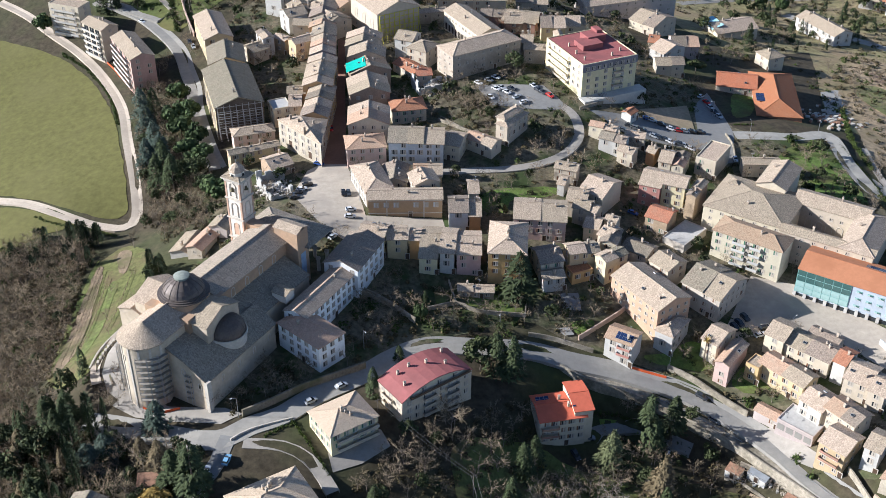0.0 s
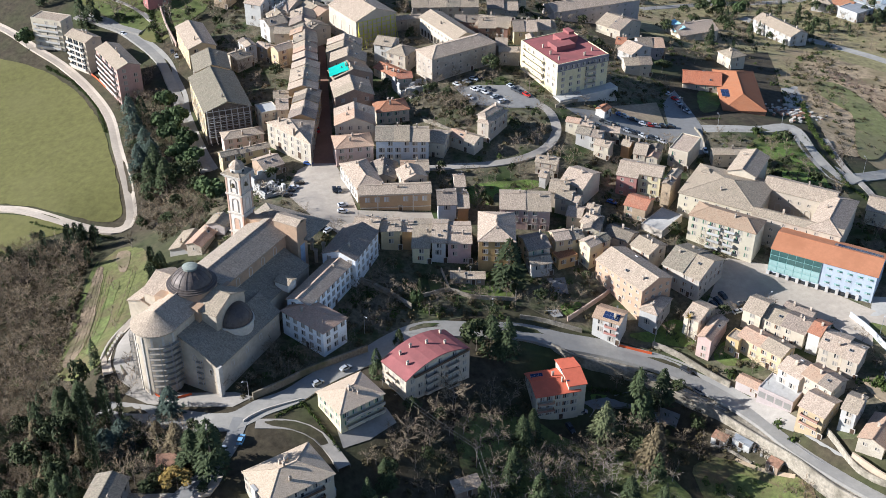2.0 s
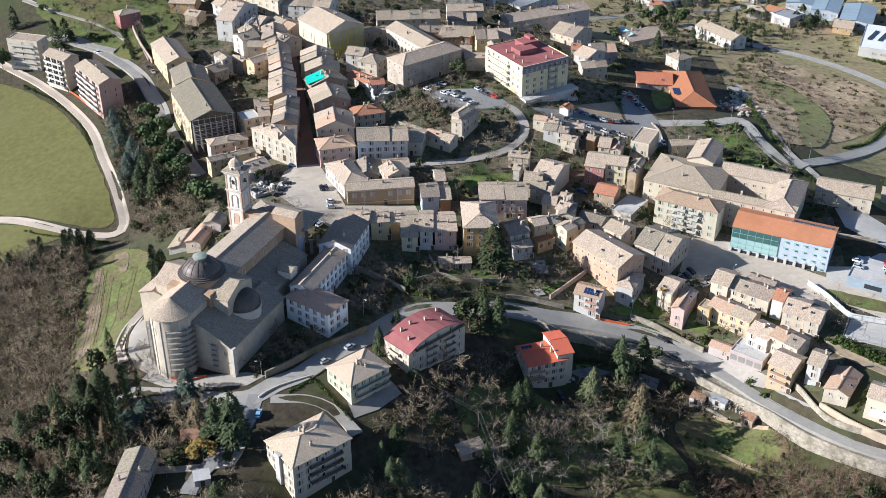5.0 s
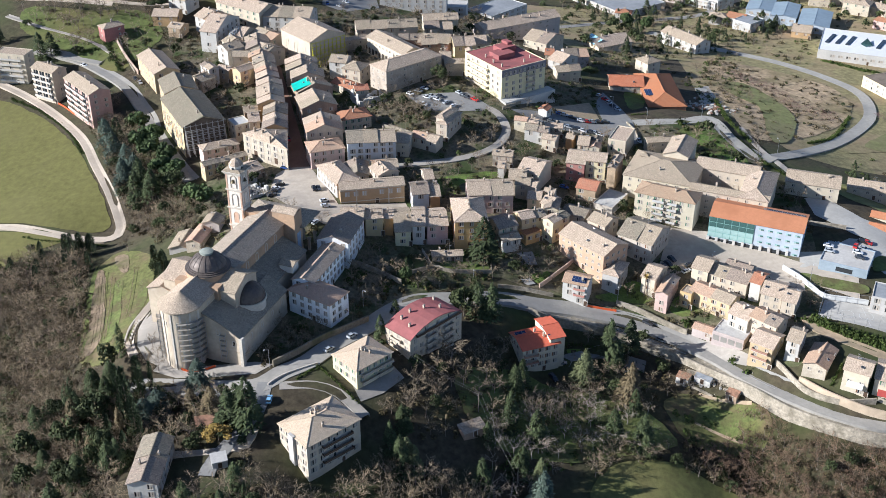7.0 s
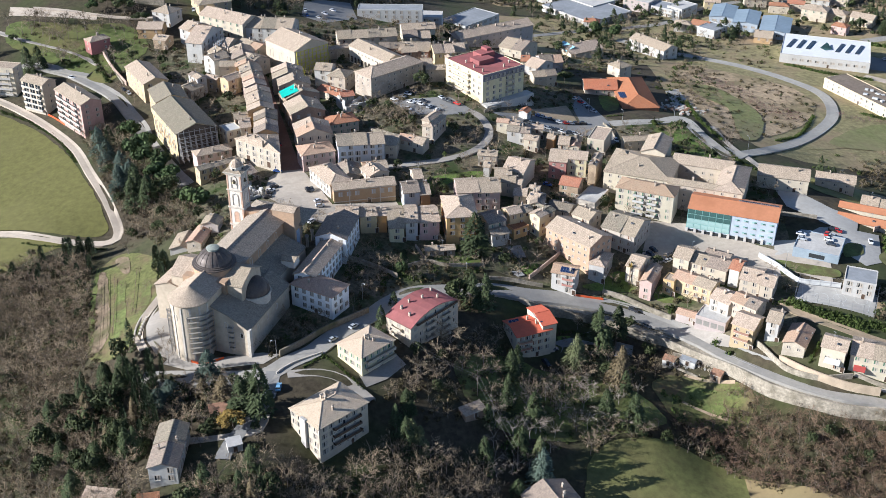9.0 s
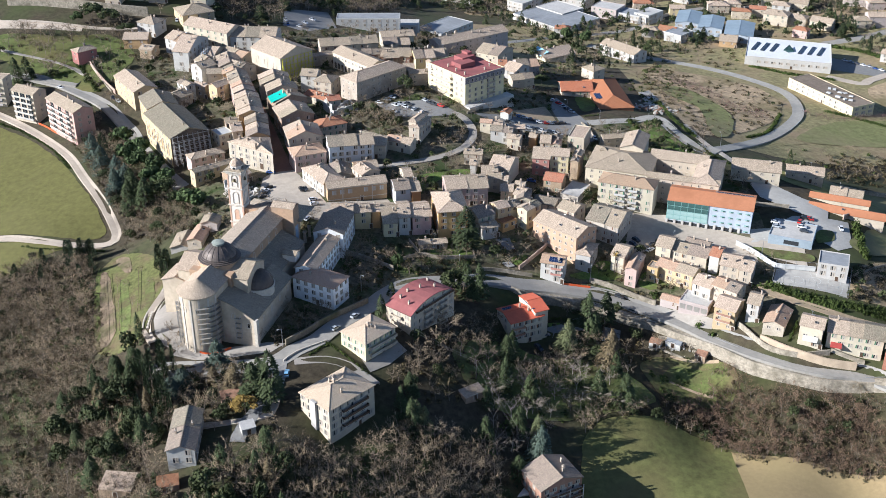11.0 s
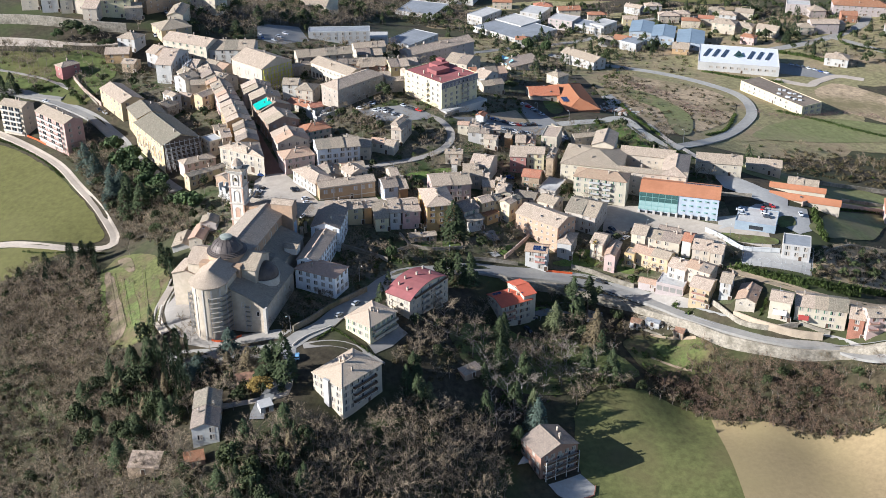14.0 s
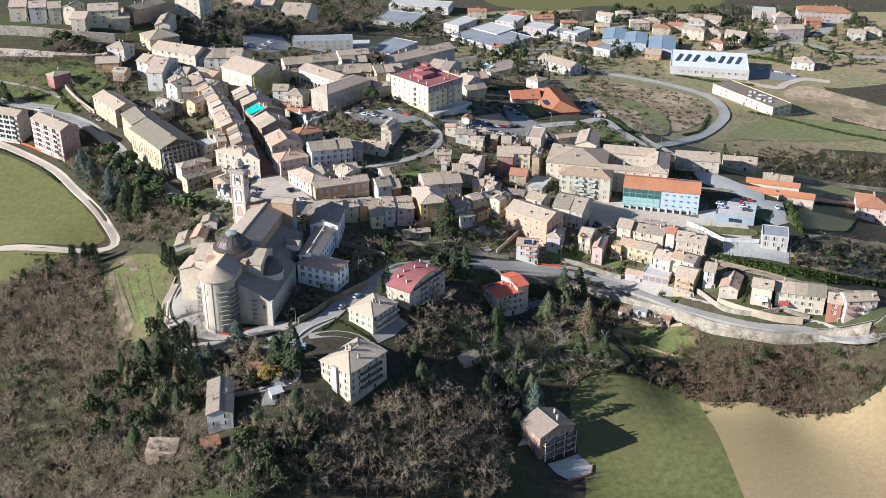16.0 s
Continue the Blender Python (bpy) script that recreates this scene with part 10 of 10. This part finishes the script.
# fallen house: broken walls and a heap of rubble
def ruined(x, y, z, turn, seed, label):
    """A collapsed house: stumps of wall, rubble and fallen beams."""
    ruin = thing("ruined_house", pose(x, y, z, 0, 0, turn), label, "ruin")
    r = random.Random(seed)
    for x0, y0, x1, y1, h in ((-8, -6, 6, -6, 4.5), (-8, -6, -8, 5, 6.0), (6, -6, 6.5, 2, 3.0), (-2, -1, 5, 3, 3.6)):
        n = 6
        for i in range(n):
            xa, xb, ya, yb = x0 + (x1 - x0) * i / n, x0 + (x1 - x0) * (i + 1) / n, y0 + (y1 - y0) * i / n, y0 + (y1 - y0) * (i + 1) / n
            hh = h * r.uniform(0.45, 1.0)
            part("broken_wall", Shape().box(min(xa, xb) - 0.25, max(xa, xb) + 0.25, min(ya, yb) - 0.25, max(ya, yb) + 0.25, -2, hh, wall_material("white")), ruin)
    stones = Shape()
    for _ in range(220):
        x, y = r.gauss(-0.5, 3.4), r.gauss(-1.5, 3.0)
        q = r.uniform(0.15, 0.6)
        z = max(0.0, 2.2 - 0.35 * math.hypot(x + 0.5, y + 1.5))
        stones.box(x - q, x + q, y - q * 0.7, y + q * 0.7, z - q, z + q * 0.6, STONE_TRIM, r.uniform(0, 180), (x, y))
    rub = part("rubble", stones, ruin, "heap of pale rubble stones")
    rub["kind"] = "stuff"
    for _ in range(9):
        x, y = r.uniform(-6, 4), r.uniform(-5, 2)
        part("beam", Shape().bar((0, 0, 0), (r.uniform(-3, 3), r.uniform(-3, 3), r.uniform(0.5, 2.0)), 0.14, surface("old_timber", (0.42, 0.36, 0.29), 0.2)), ruin, at=pose(x, y, 1.2))


ruined(-3.5, 452.5, 3.0, 20, 3, "collapsed pale stone house with broken walls and rubble")
ruined(-61.0, 371.5, g(-61, 371.5) + 0.2, -60, 8, "collapsed roofless house with a rubble heap beside the square")
FOOTPRINTS.append((-61, 371.5, 8, 7, radians(-60)))


# poles, lamps and wires
def street_lamp(x, y, turn=0.0, high=7.5):
    top = thing("street_lamp", pose(x, y, g(x, y), 0, 0, turn), "tall grey street lamp with one arm", "street lamp", "street lamps")
    part("pole", Shape().lathe(0, 0, [(0.11, -0.2), (0.07, high)], METAL, 8), top)
    part("arm", Shape().bar((0, 0, high), (1.4, 0, high + 0.35), 0.05, METAL), top)
    part("lamp_head", Shape().box(1.2, 1.9, -0.14, 0.14, high + 0.25, high + 0.42, LAMP), top)
    return top


for x, y, a in ((-59.1, 249.5, 200), (-30.0, 362.0, 90), (120.0, 447.0, 200), (164.0, 436.0, 240), (132.0, 428.0, 100), (60.0, 292.0, 250), (76.0, 288.5, 250), (108.0, 262.0, 220), (20.0, 296.0, 260), (128.0, 241.0, 220), (-24.0, 282.0, 300), (189.0, 398.0, 100), (118.0, 300.0, 40), (152.0, 282.0, 60)):
    street_lamp(x, y, a)


def utility_pole(x, y, high):
    top = thing("utility_pole", pose(x, y, g(x, y), 0, 0, 30), "wooden utility pole with a cross arm", "utility pole", "utility poles")
    part("pole", Shape().lathe(0, 0, [(0.16, -0.5), (0.1, high)], BARK, 8), top)
    part("cross_arm", Shape().box(-0.9, 0.9, -0.06, 0.06, high - 0.6, high - 0.45, BARK), top)
    return Vector((x, y, g(x, y) + high - 0.4))


WIRE = plain("wire", (0.16, 0.15, 0.14), 0.6)
ends = [utility_pole(*p) for p in ((-18.0, 250.0, 9.0), (10.0, 232.0, 9.0), (18.0, 205.0, 9.0))]
for k, off in enumerate((-0.7, 0.7)):
    s = Shape()
    for a, b in zip(ends, ends[1:]):
        last = a + Vector((off, 0, 0))
        for i in range(1, 9):
            t_ = i / 8
            p = a.lerp(b, t_) + Vector((off, 0, -1.2 * math.sin(math.pi * t_)))
            s.bar(last, p, 0.035, WIRE, 3)
            last = p
    tagged(new("power_line", s.made("power_line")), "thin sagging power line over the wooded slope", "power line")

# sports court fence and goals
court = thing("court_fence", pose(163, 256, g(163, 256)), "tall grey mesh fence posts round the sports court", "fence")
o = Vector((163, 256, g(163, 256)))
run = [(152.0, 269.9), (166.0, 261.9), (179.4, 256.2), (169.7, 242.0), (144.6, 258.9)]
for (x0, y0), (x1, y1) in zip(run, run[1:] + run[:1]):
    n = int(math.hypot(x1 - x0, y1 - y0) / 4)
    for i in range(n):
        x, y = x0 + (x1 - x0) * i / n, y0 + (y1 - y0) * i / n
        part("post", Shape().bar((0, 0, 0), (0, 0, 4.5), 0.06, METAL), court, at=Matrix.Translation(Vector((x, y, g(x, y))) - o))
    for z in (0.4, 2.2, 4.4):
        part("rail", Shape().bar(Vector((x0, y0, g(x0, y0) + z)) - o, Vector((x1, y1, g(x1, y1) + z)) - o, 0.04, METAL), court)


# small sheds on the slopes
def shed(x, y, l, w, turn, h, wall, material, label):
    top = thing("shed", pose(x, y, g(x, y), 0, 0, turn), label, "shed")
    part("wall", shell(l - 0.3, w - 0.3, -2, h, 0, wall, False), top)
    s = Shape()
    slab(s, (-l / 2, -w / 2, h), (l / 2, -w / 2, h), (l / 2, w / 2, h + 0.12 * w + 0.3), (-l / 2, w / 2, h + 0.12 * w + 0.3), 0.12, material)
    part("roof", s, top)
    part("door", DOOR, top, at=pose(0, -w / 2 + 0.15, 0))
    return top


shed(-79.6, 224.5, 8.0, 5.0, 5, 2.4, wall_material("brown"), RUST, "low hut with rusty sheet roof under trees")
shed(91.0, 251.0, 5.0, 3.5, -40, 2.3, wall_material("white"), RUST, "small shed with reddish sheet roof")
shed(97.5, 248.0, 6.5, 2.5, -45, 2.2, wall_material("white"), roof_material("grey"), "small grey-roofed garden shed")
shed(105.0, 238.0, 4.5, 3.5, -45, 2.6, wall_material("brown"), RUST, "small stone shed on the bank")
shed(-76.0, 206.5, 5.0, 4.0, 10, 2.6, wall_material("white"), roof_material("concrete"), "small white outbuilding by the lane")
shed(6.5, 224.8, 9.0, 5.0, 20, 2.2, wall_material("brown"), OLD_TILE, "ruined hut with broken tile roof among trees")
shed(-34.0, 216.0, 4.0, 3.0, 30, 2.2, wall_material("white"), roof_material("blue"), "small hut with pale blue roof")
shed(-119.0, 200.0, 11.0, 8.0, -20, 3.0, wall_material("brown"), OLD_TILE, "old farm outbuilding with tan tile roof")
shed(-103.0, 190.0, 7.0, 5.0, 0, 2.6, wall_material("redbrown"), roof_material("terracotta"), "low brick outbuilding with terracotta roof")
wall_run("barrier", [(61.7, 287.3), (68, 285.5), (74.3, 283.7)], 1.1, 0.06, mesh_red, "orange plastic site barrier beside the road", "barrier", 0.2, kind="")
wall_run("barrier", [(-152.0, 492.0), (-158.0, 502.0), (-164.0, 510.0)], 1.1, 0.06, mesh_red, "orange plastic site barrier along the track", "barrier", 0.2, kind="")

# vine rows on the grassy slope west of the church
for x0, y0, x1, y1 in ((-126.0, 344, -123.5, 286), (-124.0, 343, -120.6, 286), (-120.4, 336, -118.6, 288), (-111.0, 334, -111.6, 300)):
    o = Vector((x0, y0, g(x0, y0)))
    row = thing("vine_row", Matrix.Translation(o), "row of vine stakes with bare stems and wires", "vine row", "vine rows")
    n = int((y0 - y1) / 3)
    for i in range(n + 1):
        x, y = x0 + (x1 - x0) * i / n, y0 + (y1 - y0) * i / n
        part("stake", Shape().bar((0, 0, -0.2), (0, 0, 1.7), 0.06, DARK_WOOD), row, at=Matrix.Translation(Vector((x, y, g(x, y))) - o))
    s = Shape()
    for i in range(n):
        a, b = [Vector((x0 + (x1 - x0) * q / n, y0 + (y1 - y0) * q / n, g(x0 + (x1 - x0) * q / n, y0 + (y1 - y0) * q / n) + 1.2)) - o for q in (i, i + 1)]
        s.bar(a, b, 0.09, TWIG)
    part("vine", s, row, "bare brown stems tied to the wire")

# balconies and panels on the houses by the school and the road
for k in range(4):
    balcony(green_block, -2.5, -5.5, 9.6 - 2.9 * k, 5.0, 1.3, 0, wall_material("concrete"))
    balcony(green_block, 3.5, -5.5, 9.6 - 2.9 * k, 4.0, 1.3, 0, wall_material("concrete"))
for k in range(2):
    balcony(orange_house, 0.0, -5.45, 4.2 - 2.9 * k, 6.0, 1.3, 0, wall_material("redbrown"))
solar(solar_house, 1.2, -2.3, 9.0, 5.6, 2.8, 20.8, 0, 5, 2)
balcony(solar_house, 2.0, -4.0, 2.9, 4.5, 1.2, 0, wall_material("red"))
balcony(solar_house, 2.0, -4.0, 5.6, 4.5, 1.2, 0, wall_material("red"))

# brown front of the damaged hall behind its shoring, colour darkened for its shade
HALL_FRONT_SHADE = surface("bare_hall_masonry", (0.15, 0.115, 0.085), 0.3, 1.5, 0.3, 0.95, 0.3)
p = [(19.12, -9.9, -6.0), (19.12, 9.9, -6.0), (19.12, 9.9, 12.9), (19.12, 0.0, 16.3), (19.12, -9.9, 12.9)]
q = [(19.2, y, z) for _, y, z in p]
s = Shape().face(q, HALL_FRONT_SHADE)
for i in range(5):
    j = (i + 1) % 5
    s.face([p[i], p[j], q[j], q[i]], HALL_FRONT_SHADE)
part("bare_front", s, hall, "dark brown unplastered front wall")
CLOISTER_ARCH = arch_mesh("arcade_arch", 2.2, 3.6, plain("arcade_shade", (0.05, 0.04, 0.03), 0.9), STONE_TRIM, 0.2)
for k in range(10):
    part("arcade_arch", CLOISTER_ARCH, cloister, "dark arch of the cloister walk", pose(-14.4 + 3.2 * k, -6.3, 0.2))
    part("window", WINDOWS["small"][0], cloister, at=pose(-14.4 + 3.2 * k, -6.3, 6.2))
for k in range(5):
    part("arcade_arch", CLOISTER_ARCH, court_wing, "dark arch on the convent court", pose(-6.6 + 3.8 * k, -5.55, 2.6))
    part("window", WINDOWS["small"][0], court_wing, at=pose(-6.6 + 3.8 * k, -5.55, 8.0))
HALL_ARCH = arch_mesh("arched_window", 2.6, 6.0, plain("ochre_infill", (0.40, 0.27, 0.13), 0.9), STONE_TRIM, 0.2, True)
for k in range(5):
    part("arched_window", HALL_ARCH, hall, "tall blind arch with ochre infill", pose(-15.0 + 7.2 * k, -9.97, 2.6))
# rubble in the broken yard on the hill
r = random.Random(8)
heap = Shape()
for _ in range(160):
    x, y = 178.0 + r.gauss(0, 6), 462.0 + r.gauss(0, 6)
    k = r.uniform(0.3, 1.0)
    heap.box(x - k, x + k, y - k * 0.7, y + k * 0.7, g(x, y) - 0.2, g(x, y) + k * 0.9, r.choice((CONCRETE, RUST, STONE_TRIM)), r.uniform(0, 90), (x, y))
tagged(new("rubble", heap.made("rubble")), "scattered rubble and scrap in a yard on the hill", "rubble", kind="stuff")

# awnings, balconies and tall arches
def awning(top, x, y, z, length, depth, material, label):
    s = Shape()
    slab(s, (-length / 2, -depth, -0.7), (length / 2, -depth, -0.7), (length / 2, 0.05, 0.0), (-length / 2, 0.05, 0.0), 0.08, material)
    s.box(-length / 2, length / 2, -depth - 0.05, -depth + 0.03, -1.0, -0.7, material)
    return part("awning", s, top, label, pose(x, y, z))


AWNING_WHITE = plain("white_canvas", (0.66, 0.65, 0.62), 0.8)
AWNING_RED = plain("red_canvas", (0.36, 0.06, 0.05), 0.8)
awning(terrace_house, 0.3, -4.75, 2.8, 5.5, 2.4, AWNING_WHITE, "white canvas awning over a terrace")
awning(row_house, -6.5, -6.2, 2.8, 4.2, 2.6, AWNING_RED, "dark red canvas awning")
TALL_ARCH = arch_mesh("arched_window", 2.4, 5.0, GLASS, STONE_TRIM)
for k in range(3):
    part("arched_window", TALL_ARCH, arched_hall, at=pose(-8.0 + 8.0 * k, -11.36, 5.5))
    part("window", WINDOWS["small"][0], arched_hall, at=pose(-8.0 + 8.0 * k, -11.36, 1.5))
for k in (0, 1):
    balcony(end_house, -4.5, -3.95, 4.6 - 2.9 * k, 4.0, 1.2, 0, wall_material("redbrown"))
    balcony(end_house, 2.5, -3.95, 4.6 - 2.9 * k, 3.0, 1.2, 0, wall_material("concrete"))

# ---- garden and retaining walls ----
wall_run("wall", [(-26, 308), (-18, 304), (-8, 296)], 1.6, 0.5, STONE_WALL, "pale rubble garden wall on the slope", "wall", kind="structure")
wall_run("wall", [(-26.4, 309.6), (-18, 304.8), (-8, 296.6)], 1.8, 0.5, STONE_WALL, "pale rubble garden wall on the shaded slope", "wall", kind="structure")
wall_run("wall", [(-4, 302.6), (5.8, 306.4), (13.2, 303.6), (28.8, 303.8)], 1.6, 0.5, STONE_WALL, "rubble retaining wall of a terrace lawn", "wall", sink=3.5, kind="structure")
wall_run("wall", [(3.2, 317.6), (5.6, 307)], 1.4, 0.4, STONE_WALL, "low rubble garden wall", "wall", kind="structure")
wall_run("wall", [(28.8, 303.8), (29.6, 310)], 1.0, 0.4, STONE_WALL, "low end wall of a terrace lawn", "wall", kind="structure")
wall_run("wall", [(29.5, 295.6), (37.8, 295), (51, 292)], 1.6, 0.5, STONE_WALL, "pale stone retaining wall above the road", "wall", kind="structure")
wall_run("wall", [(46.4, 296.4), (53.6, 302.3), (61.4, 308.6), (63.6, 310.8)], 2.0, 0.5, PINK_WALL, "reddish-brown ramp wall beside a house", "wall", kind="structure")
wall_run("wall", [(38.9, 173.4), (36.6, 169.2), (26, 167.2)], 0.9, 0.3, wall_material("brick"), "low brick wall round a yard", "wall", kind="structure")
wall_run("wall", [(75, 287), (82, 283), (90, 276), (98, 269)], 2.4, 0.5, STONE_WALL, "pale stone retaining wall along the road", "wall", kind="structure")
wall_run("wall", [(-58, 250), (-50, 255), (-41, 262), (-31, 268), (-23, 273)], 2.6, 0.6, OLD_WALL, "stone retaining wall below the church", "wall", kind="structure")
wall_run("parapet", [(-99.6, 314), (-102.0, 307), (-105.6, 296.5), (-108.2, 285), (-109.6, 273.5)], 0.9, 0.5, STONE_TRIM, "pale stone parapet round the apse terrace", "parapet", kind="structure")
for k in range(7):
    x, y = -108.2 + 0.33 * k, 275.5 + 1.95 * k
    tagged(new("bench", Shape().box(-0.35, 0.35, -0.75, 0.75, -0.3, 0.5, STONE_TRIM).made("bench")), "white stone block seat along the parapet", "seat", "seats along the parapet").matrix_basis = pose(x + 0.9, y, g(x + 0.9, y) + 0.2, 0, 0, 9)
wall_run("parapet", [(-60, 240), (-55, 244), (-43, 249)], 0.8, 0.4, STONE_TRIM, "low stone parapet beside the road", "parapet", kind="structure")
wall_run("wall", [(233, 353), (270, 350), (307, 341), (343, 331)], 2.4, 0.5, STONE_WALL, "long pale boundary wall on the ridge", "wall", kind="structure")
wall_run("wall", [(206, 306), (219, 312), (238, 316.5), (262, 319), (273, 318)], 2.6, 0.5, PINK_WALL, "long cream garden wall before the sheds", "wall", kind="structure")
wall_run("wall", [(245, 327), (260, 329), (273, 327)], 2.0, 0.5, STONE_WALL, "long pale boundary wall on the ridge", "wall", kind="structure")
wall_run("wall", [(162, 329), (173, 322), (184, 317)], 2.0, 0.5, STONE_WALL, "stone courtyard wall behind the school", "wall", kind="structure")
wall_run("wall", [(59, 431), (74, 443), (86, 457)], 1.5, 0.5, STONE_WALL, "stone wall by the car park", "wall", kind="structure")
wall_run("wall", [(0, 424), (12, 412), (20, 412)], 1.2, 0.4, STONE_WALL, "low stone wall along a lane", "wall", kind="structure")
wall_run("wall", [(-1, 422), (5, 417), (14, 410)], 1.4, 0.4, STONE_WALL, "low stone wall along a lane", "wall", kind="structure")
wall_run("wall", [(121, 405), (123, 419), (122, 429)], 1.2, 0.4, STONE_WALL, "low stone wall by the car park", "wall", kind="structure")
wall_run("wall", [(121, 241), (126, 226), (135, 217), (146, 214)], 2.2, 0.5, STONE_WALL, "pale stone garden wall along the road", "wall", kind="structure")
wall_run("wall", [(147, 215), (152, 211), (157, 207)], 1.6, 0.5, STONE_WALL, "pale stone garden wall along the road", "wall", kind="structure")
wall_run("rampart", [(-184, 640), (-163, 632), (-142, 623), (-121, 614), (-99, 608)], 6.0, 1.2, STONE_WALL, "tall pale stone town rampart", "wall", kind="structure")
wall_run("wall", [(-133, 561), (-129, 542), (-122, 519)], 1.4, 0.5, STONE_WALL, "brick garden wall", "wall", kind="structure")
wall_run("wall", [(146.2, 294.5), (149.6, 285), (151.2, 276), (152.6, 270.4), (159.2, 266.2), (166.2, 262.2)], 2.4, 0.35, WHITE_WALL, "white retaining wall of the grass strip above the court", "wall", kind="structure")
wall_run("wall", [(189, 260), (209, 269), (221, 269)], 1.2, 0.4, STONE_WALL, "low ruined stone wall", "wall", kind="structure")
wall_run("garden_wall", [(-134, 557), (-129, 541), (-120, 516)], 2.5, 0.5, PINK_WALL, "faded pink plastered garden wall", "wall", kind="structure")
wall_run("terrace_wall", [(125, 230), (132, 220), (141, 212), (153, 206)], 3.2, 0.6, TAN_WALL, "tan rendered terrace wall with garages", "wall", kind="structure")

# hedges
hedge([(140, 259), (151, 245), (163, 235)], 2.6, 2.4)
hedge([(167, 237), (177, 231), (186, 229)], 3.0, 3.0)
hedge([(-43, 248), (-37, 239), (-31, 230)], 1.4, 1.2)
hedge([(-50, 242), (-46, 245), (-42, 247)], 1.2, 1.4)
hedge([(175, 387), (184, 364), (193, 349)], 1.2, 2.0)
hedge([(171, 431), (175, 403), (177, 384)], 1.5, 1.5)
hedge([(-188, 522), (-169, 502), (-153, 475), (-144, 451)], 1.2, 2.0)
hedge([(-127, 371), (-139, 377), (-153, 381), (-164, 388)], 1.0, 1.5)
hedge([(218, 422), (240, 438), (266, 471)], 1.6, 2.2)
hedge([(128, 440), (137, 441)], 1.2, 1.2)
hedge([(134, 224), (141, 231)], 2.0, 1.2)
hedge([(492, 671), (466, 647), (459, 624), (475, 600)], 2.0, 3.0)
hedge([(388, 624), (406, 603), (416, 579)], 3.0, 5.0)
hedge([(304, 578), (322, 558), (346, 543)], 2.0, 4.0)
hedge([(304, 479), (323, 460), (343, 437), (368, 419)], 1.8, 4.0)
hedge([(180, 410), (180, 438), (190, 482)], 1.6, 3.0)
hedge([(210, 302), (203, 287), (197, 272)], 4.0, 3.5)
hedge([(222, 307), (243, 315), (265, 320)], 2.0, 2.0)
hedge([(143, 259), (152, 247), (165, 239), (187, 233), (218, 232), (243, 232)], 3.0, 3.5)
hedge([(48, 274), (56, 273), (63, 271)], 1.6, 1.4)
hedge([(-140, 559), (-136, 545), (-130, 525)], 2.0, 3.0)
hedge([(-158, 556), (-152, 553), (-144, 553)], 1.6, 2.5)

# painted lines of the sports court
COURT_PAINT = plain("court_paint", (0.50, 0.50, 0.48), 0.8)


def court_line(points, closed=False):
    pts = [Vector((x, y, g(x, y) + 0.36)) for x, y in points]
    if closed:
        pts.append(pts[0])
    s_ = Shape()
    for a, b in zip(pts, pts[1:]):
        d = (b - a).normalized()
        w = Vector((-d.y, d.x, 0)) * 0.09
        s_.face([a - w, b - w, b + w, a + w], COURT_PAINT)
    return tagged(new("court_line", s_.made("court_line")), "white painted line on the sports court", "court marking", kind="structure")


court_line([(152.2, 267.3), (165.6, 259.6), (175.8, 254.8), (168.6, 245.0), (148.2, 259.0)], True)
court_line([(163.2, 261.2), (161.0, 249.5)])
for cx, cy in ((155.8, 258.2), (162.1, 255.4), (169.6, 252.4)):
    court_line([(cx + 2.6 * math.cos(0.5236 * k), cy + 2.6 * math.sin(0.5236 * k)) for k in range(12)], True)

# terraced plots with dry walls and frames at the foot of the road wall
wall_run("dry_wall", [(93.5, 254.0), (98.0, 250.6), (102.0, 247.6)], 1.3, 0.7, STONE_WALL, "low broken dry-stone garden wall", "wall", kind="structure")
wall_run("dry_wall", [(103.5, 248.5), (107.0, 244.0), (110.5, 239.5)], 1.1, 0.7, STONE_WALL, "low broken dry-stone garden wall", "wall", kind="structure")
wall_run("dry_wall", [(88.0, 250.0), (94.0, 246.5), (99.0, 241.5)], 0.8, 0.6, STONE_WALL, "low broken dry-stone garden wall", "wall", kind="structure")
r = random.Random(21)
for k, (x, y) in enumerate(((95.0, 250.5), (99.5, 246.5), (103.0, 243.5), (92.0, 247.5))):
    pergola = thing("pergola", pose(x, y, g(x, y), 0, 0, -42 + 6 * k), "weathered garden frame of poles over a plot", "pergola", "garden frames")
    for px_ in (-1.6, 1.6):
        for py_ in (-1.0, 1.0):
            part("post", Shape().bar((px_, py_, -0.3), (px_, py_, 2.1), 0.07, BARK), pergola)
        part("beam", Shape().bar((px_, -1.3, 2.1), (px_, 1.3, 2.1), 0.06, BARK), pergola)
    for py_ in (-1.0, 0.0, 1.0):
        part("beam", Shape().bar((-1.9, py_, 2.18), (1.9, py_, 2.18), 0.05, BARK), pergola)
stones = Shape()
for _ in range(150):
    t_ = r.random()
    x, y = 94 + 18 * t_ + r.gauss(0, 1.6), 252 - 14 * t_ + r.gauss(0, 1.6)
    q = r.uniform(0.15, 0.5)
    stones.box(x - q, x + q, y - q * 0.7, y + q * 0.7, g(x, y) - 0.2, g(x, y) + 0.1 + q * 0.8, r.choice((STONE_TRIM, STONE_WALL, CONCRETE)), r.uniform(0, 90), (x, y))
tagged(new("rubble", stones.made("rubble")), "scattered pale stones below the road wall", "rubble", kind="stuff")
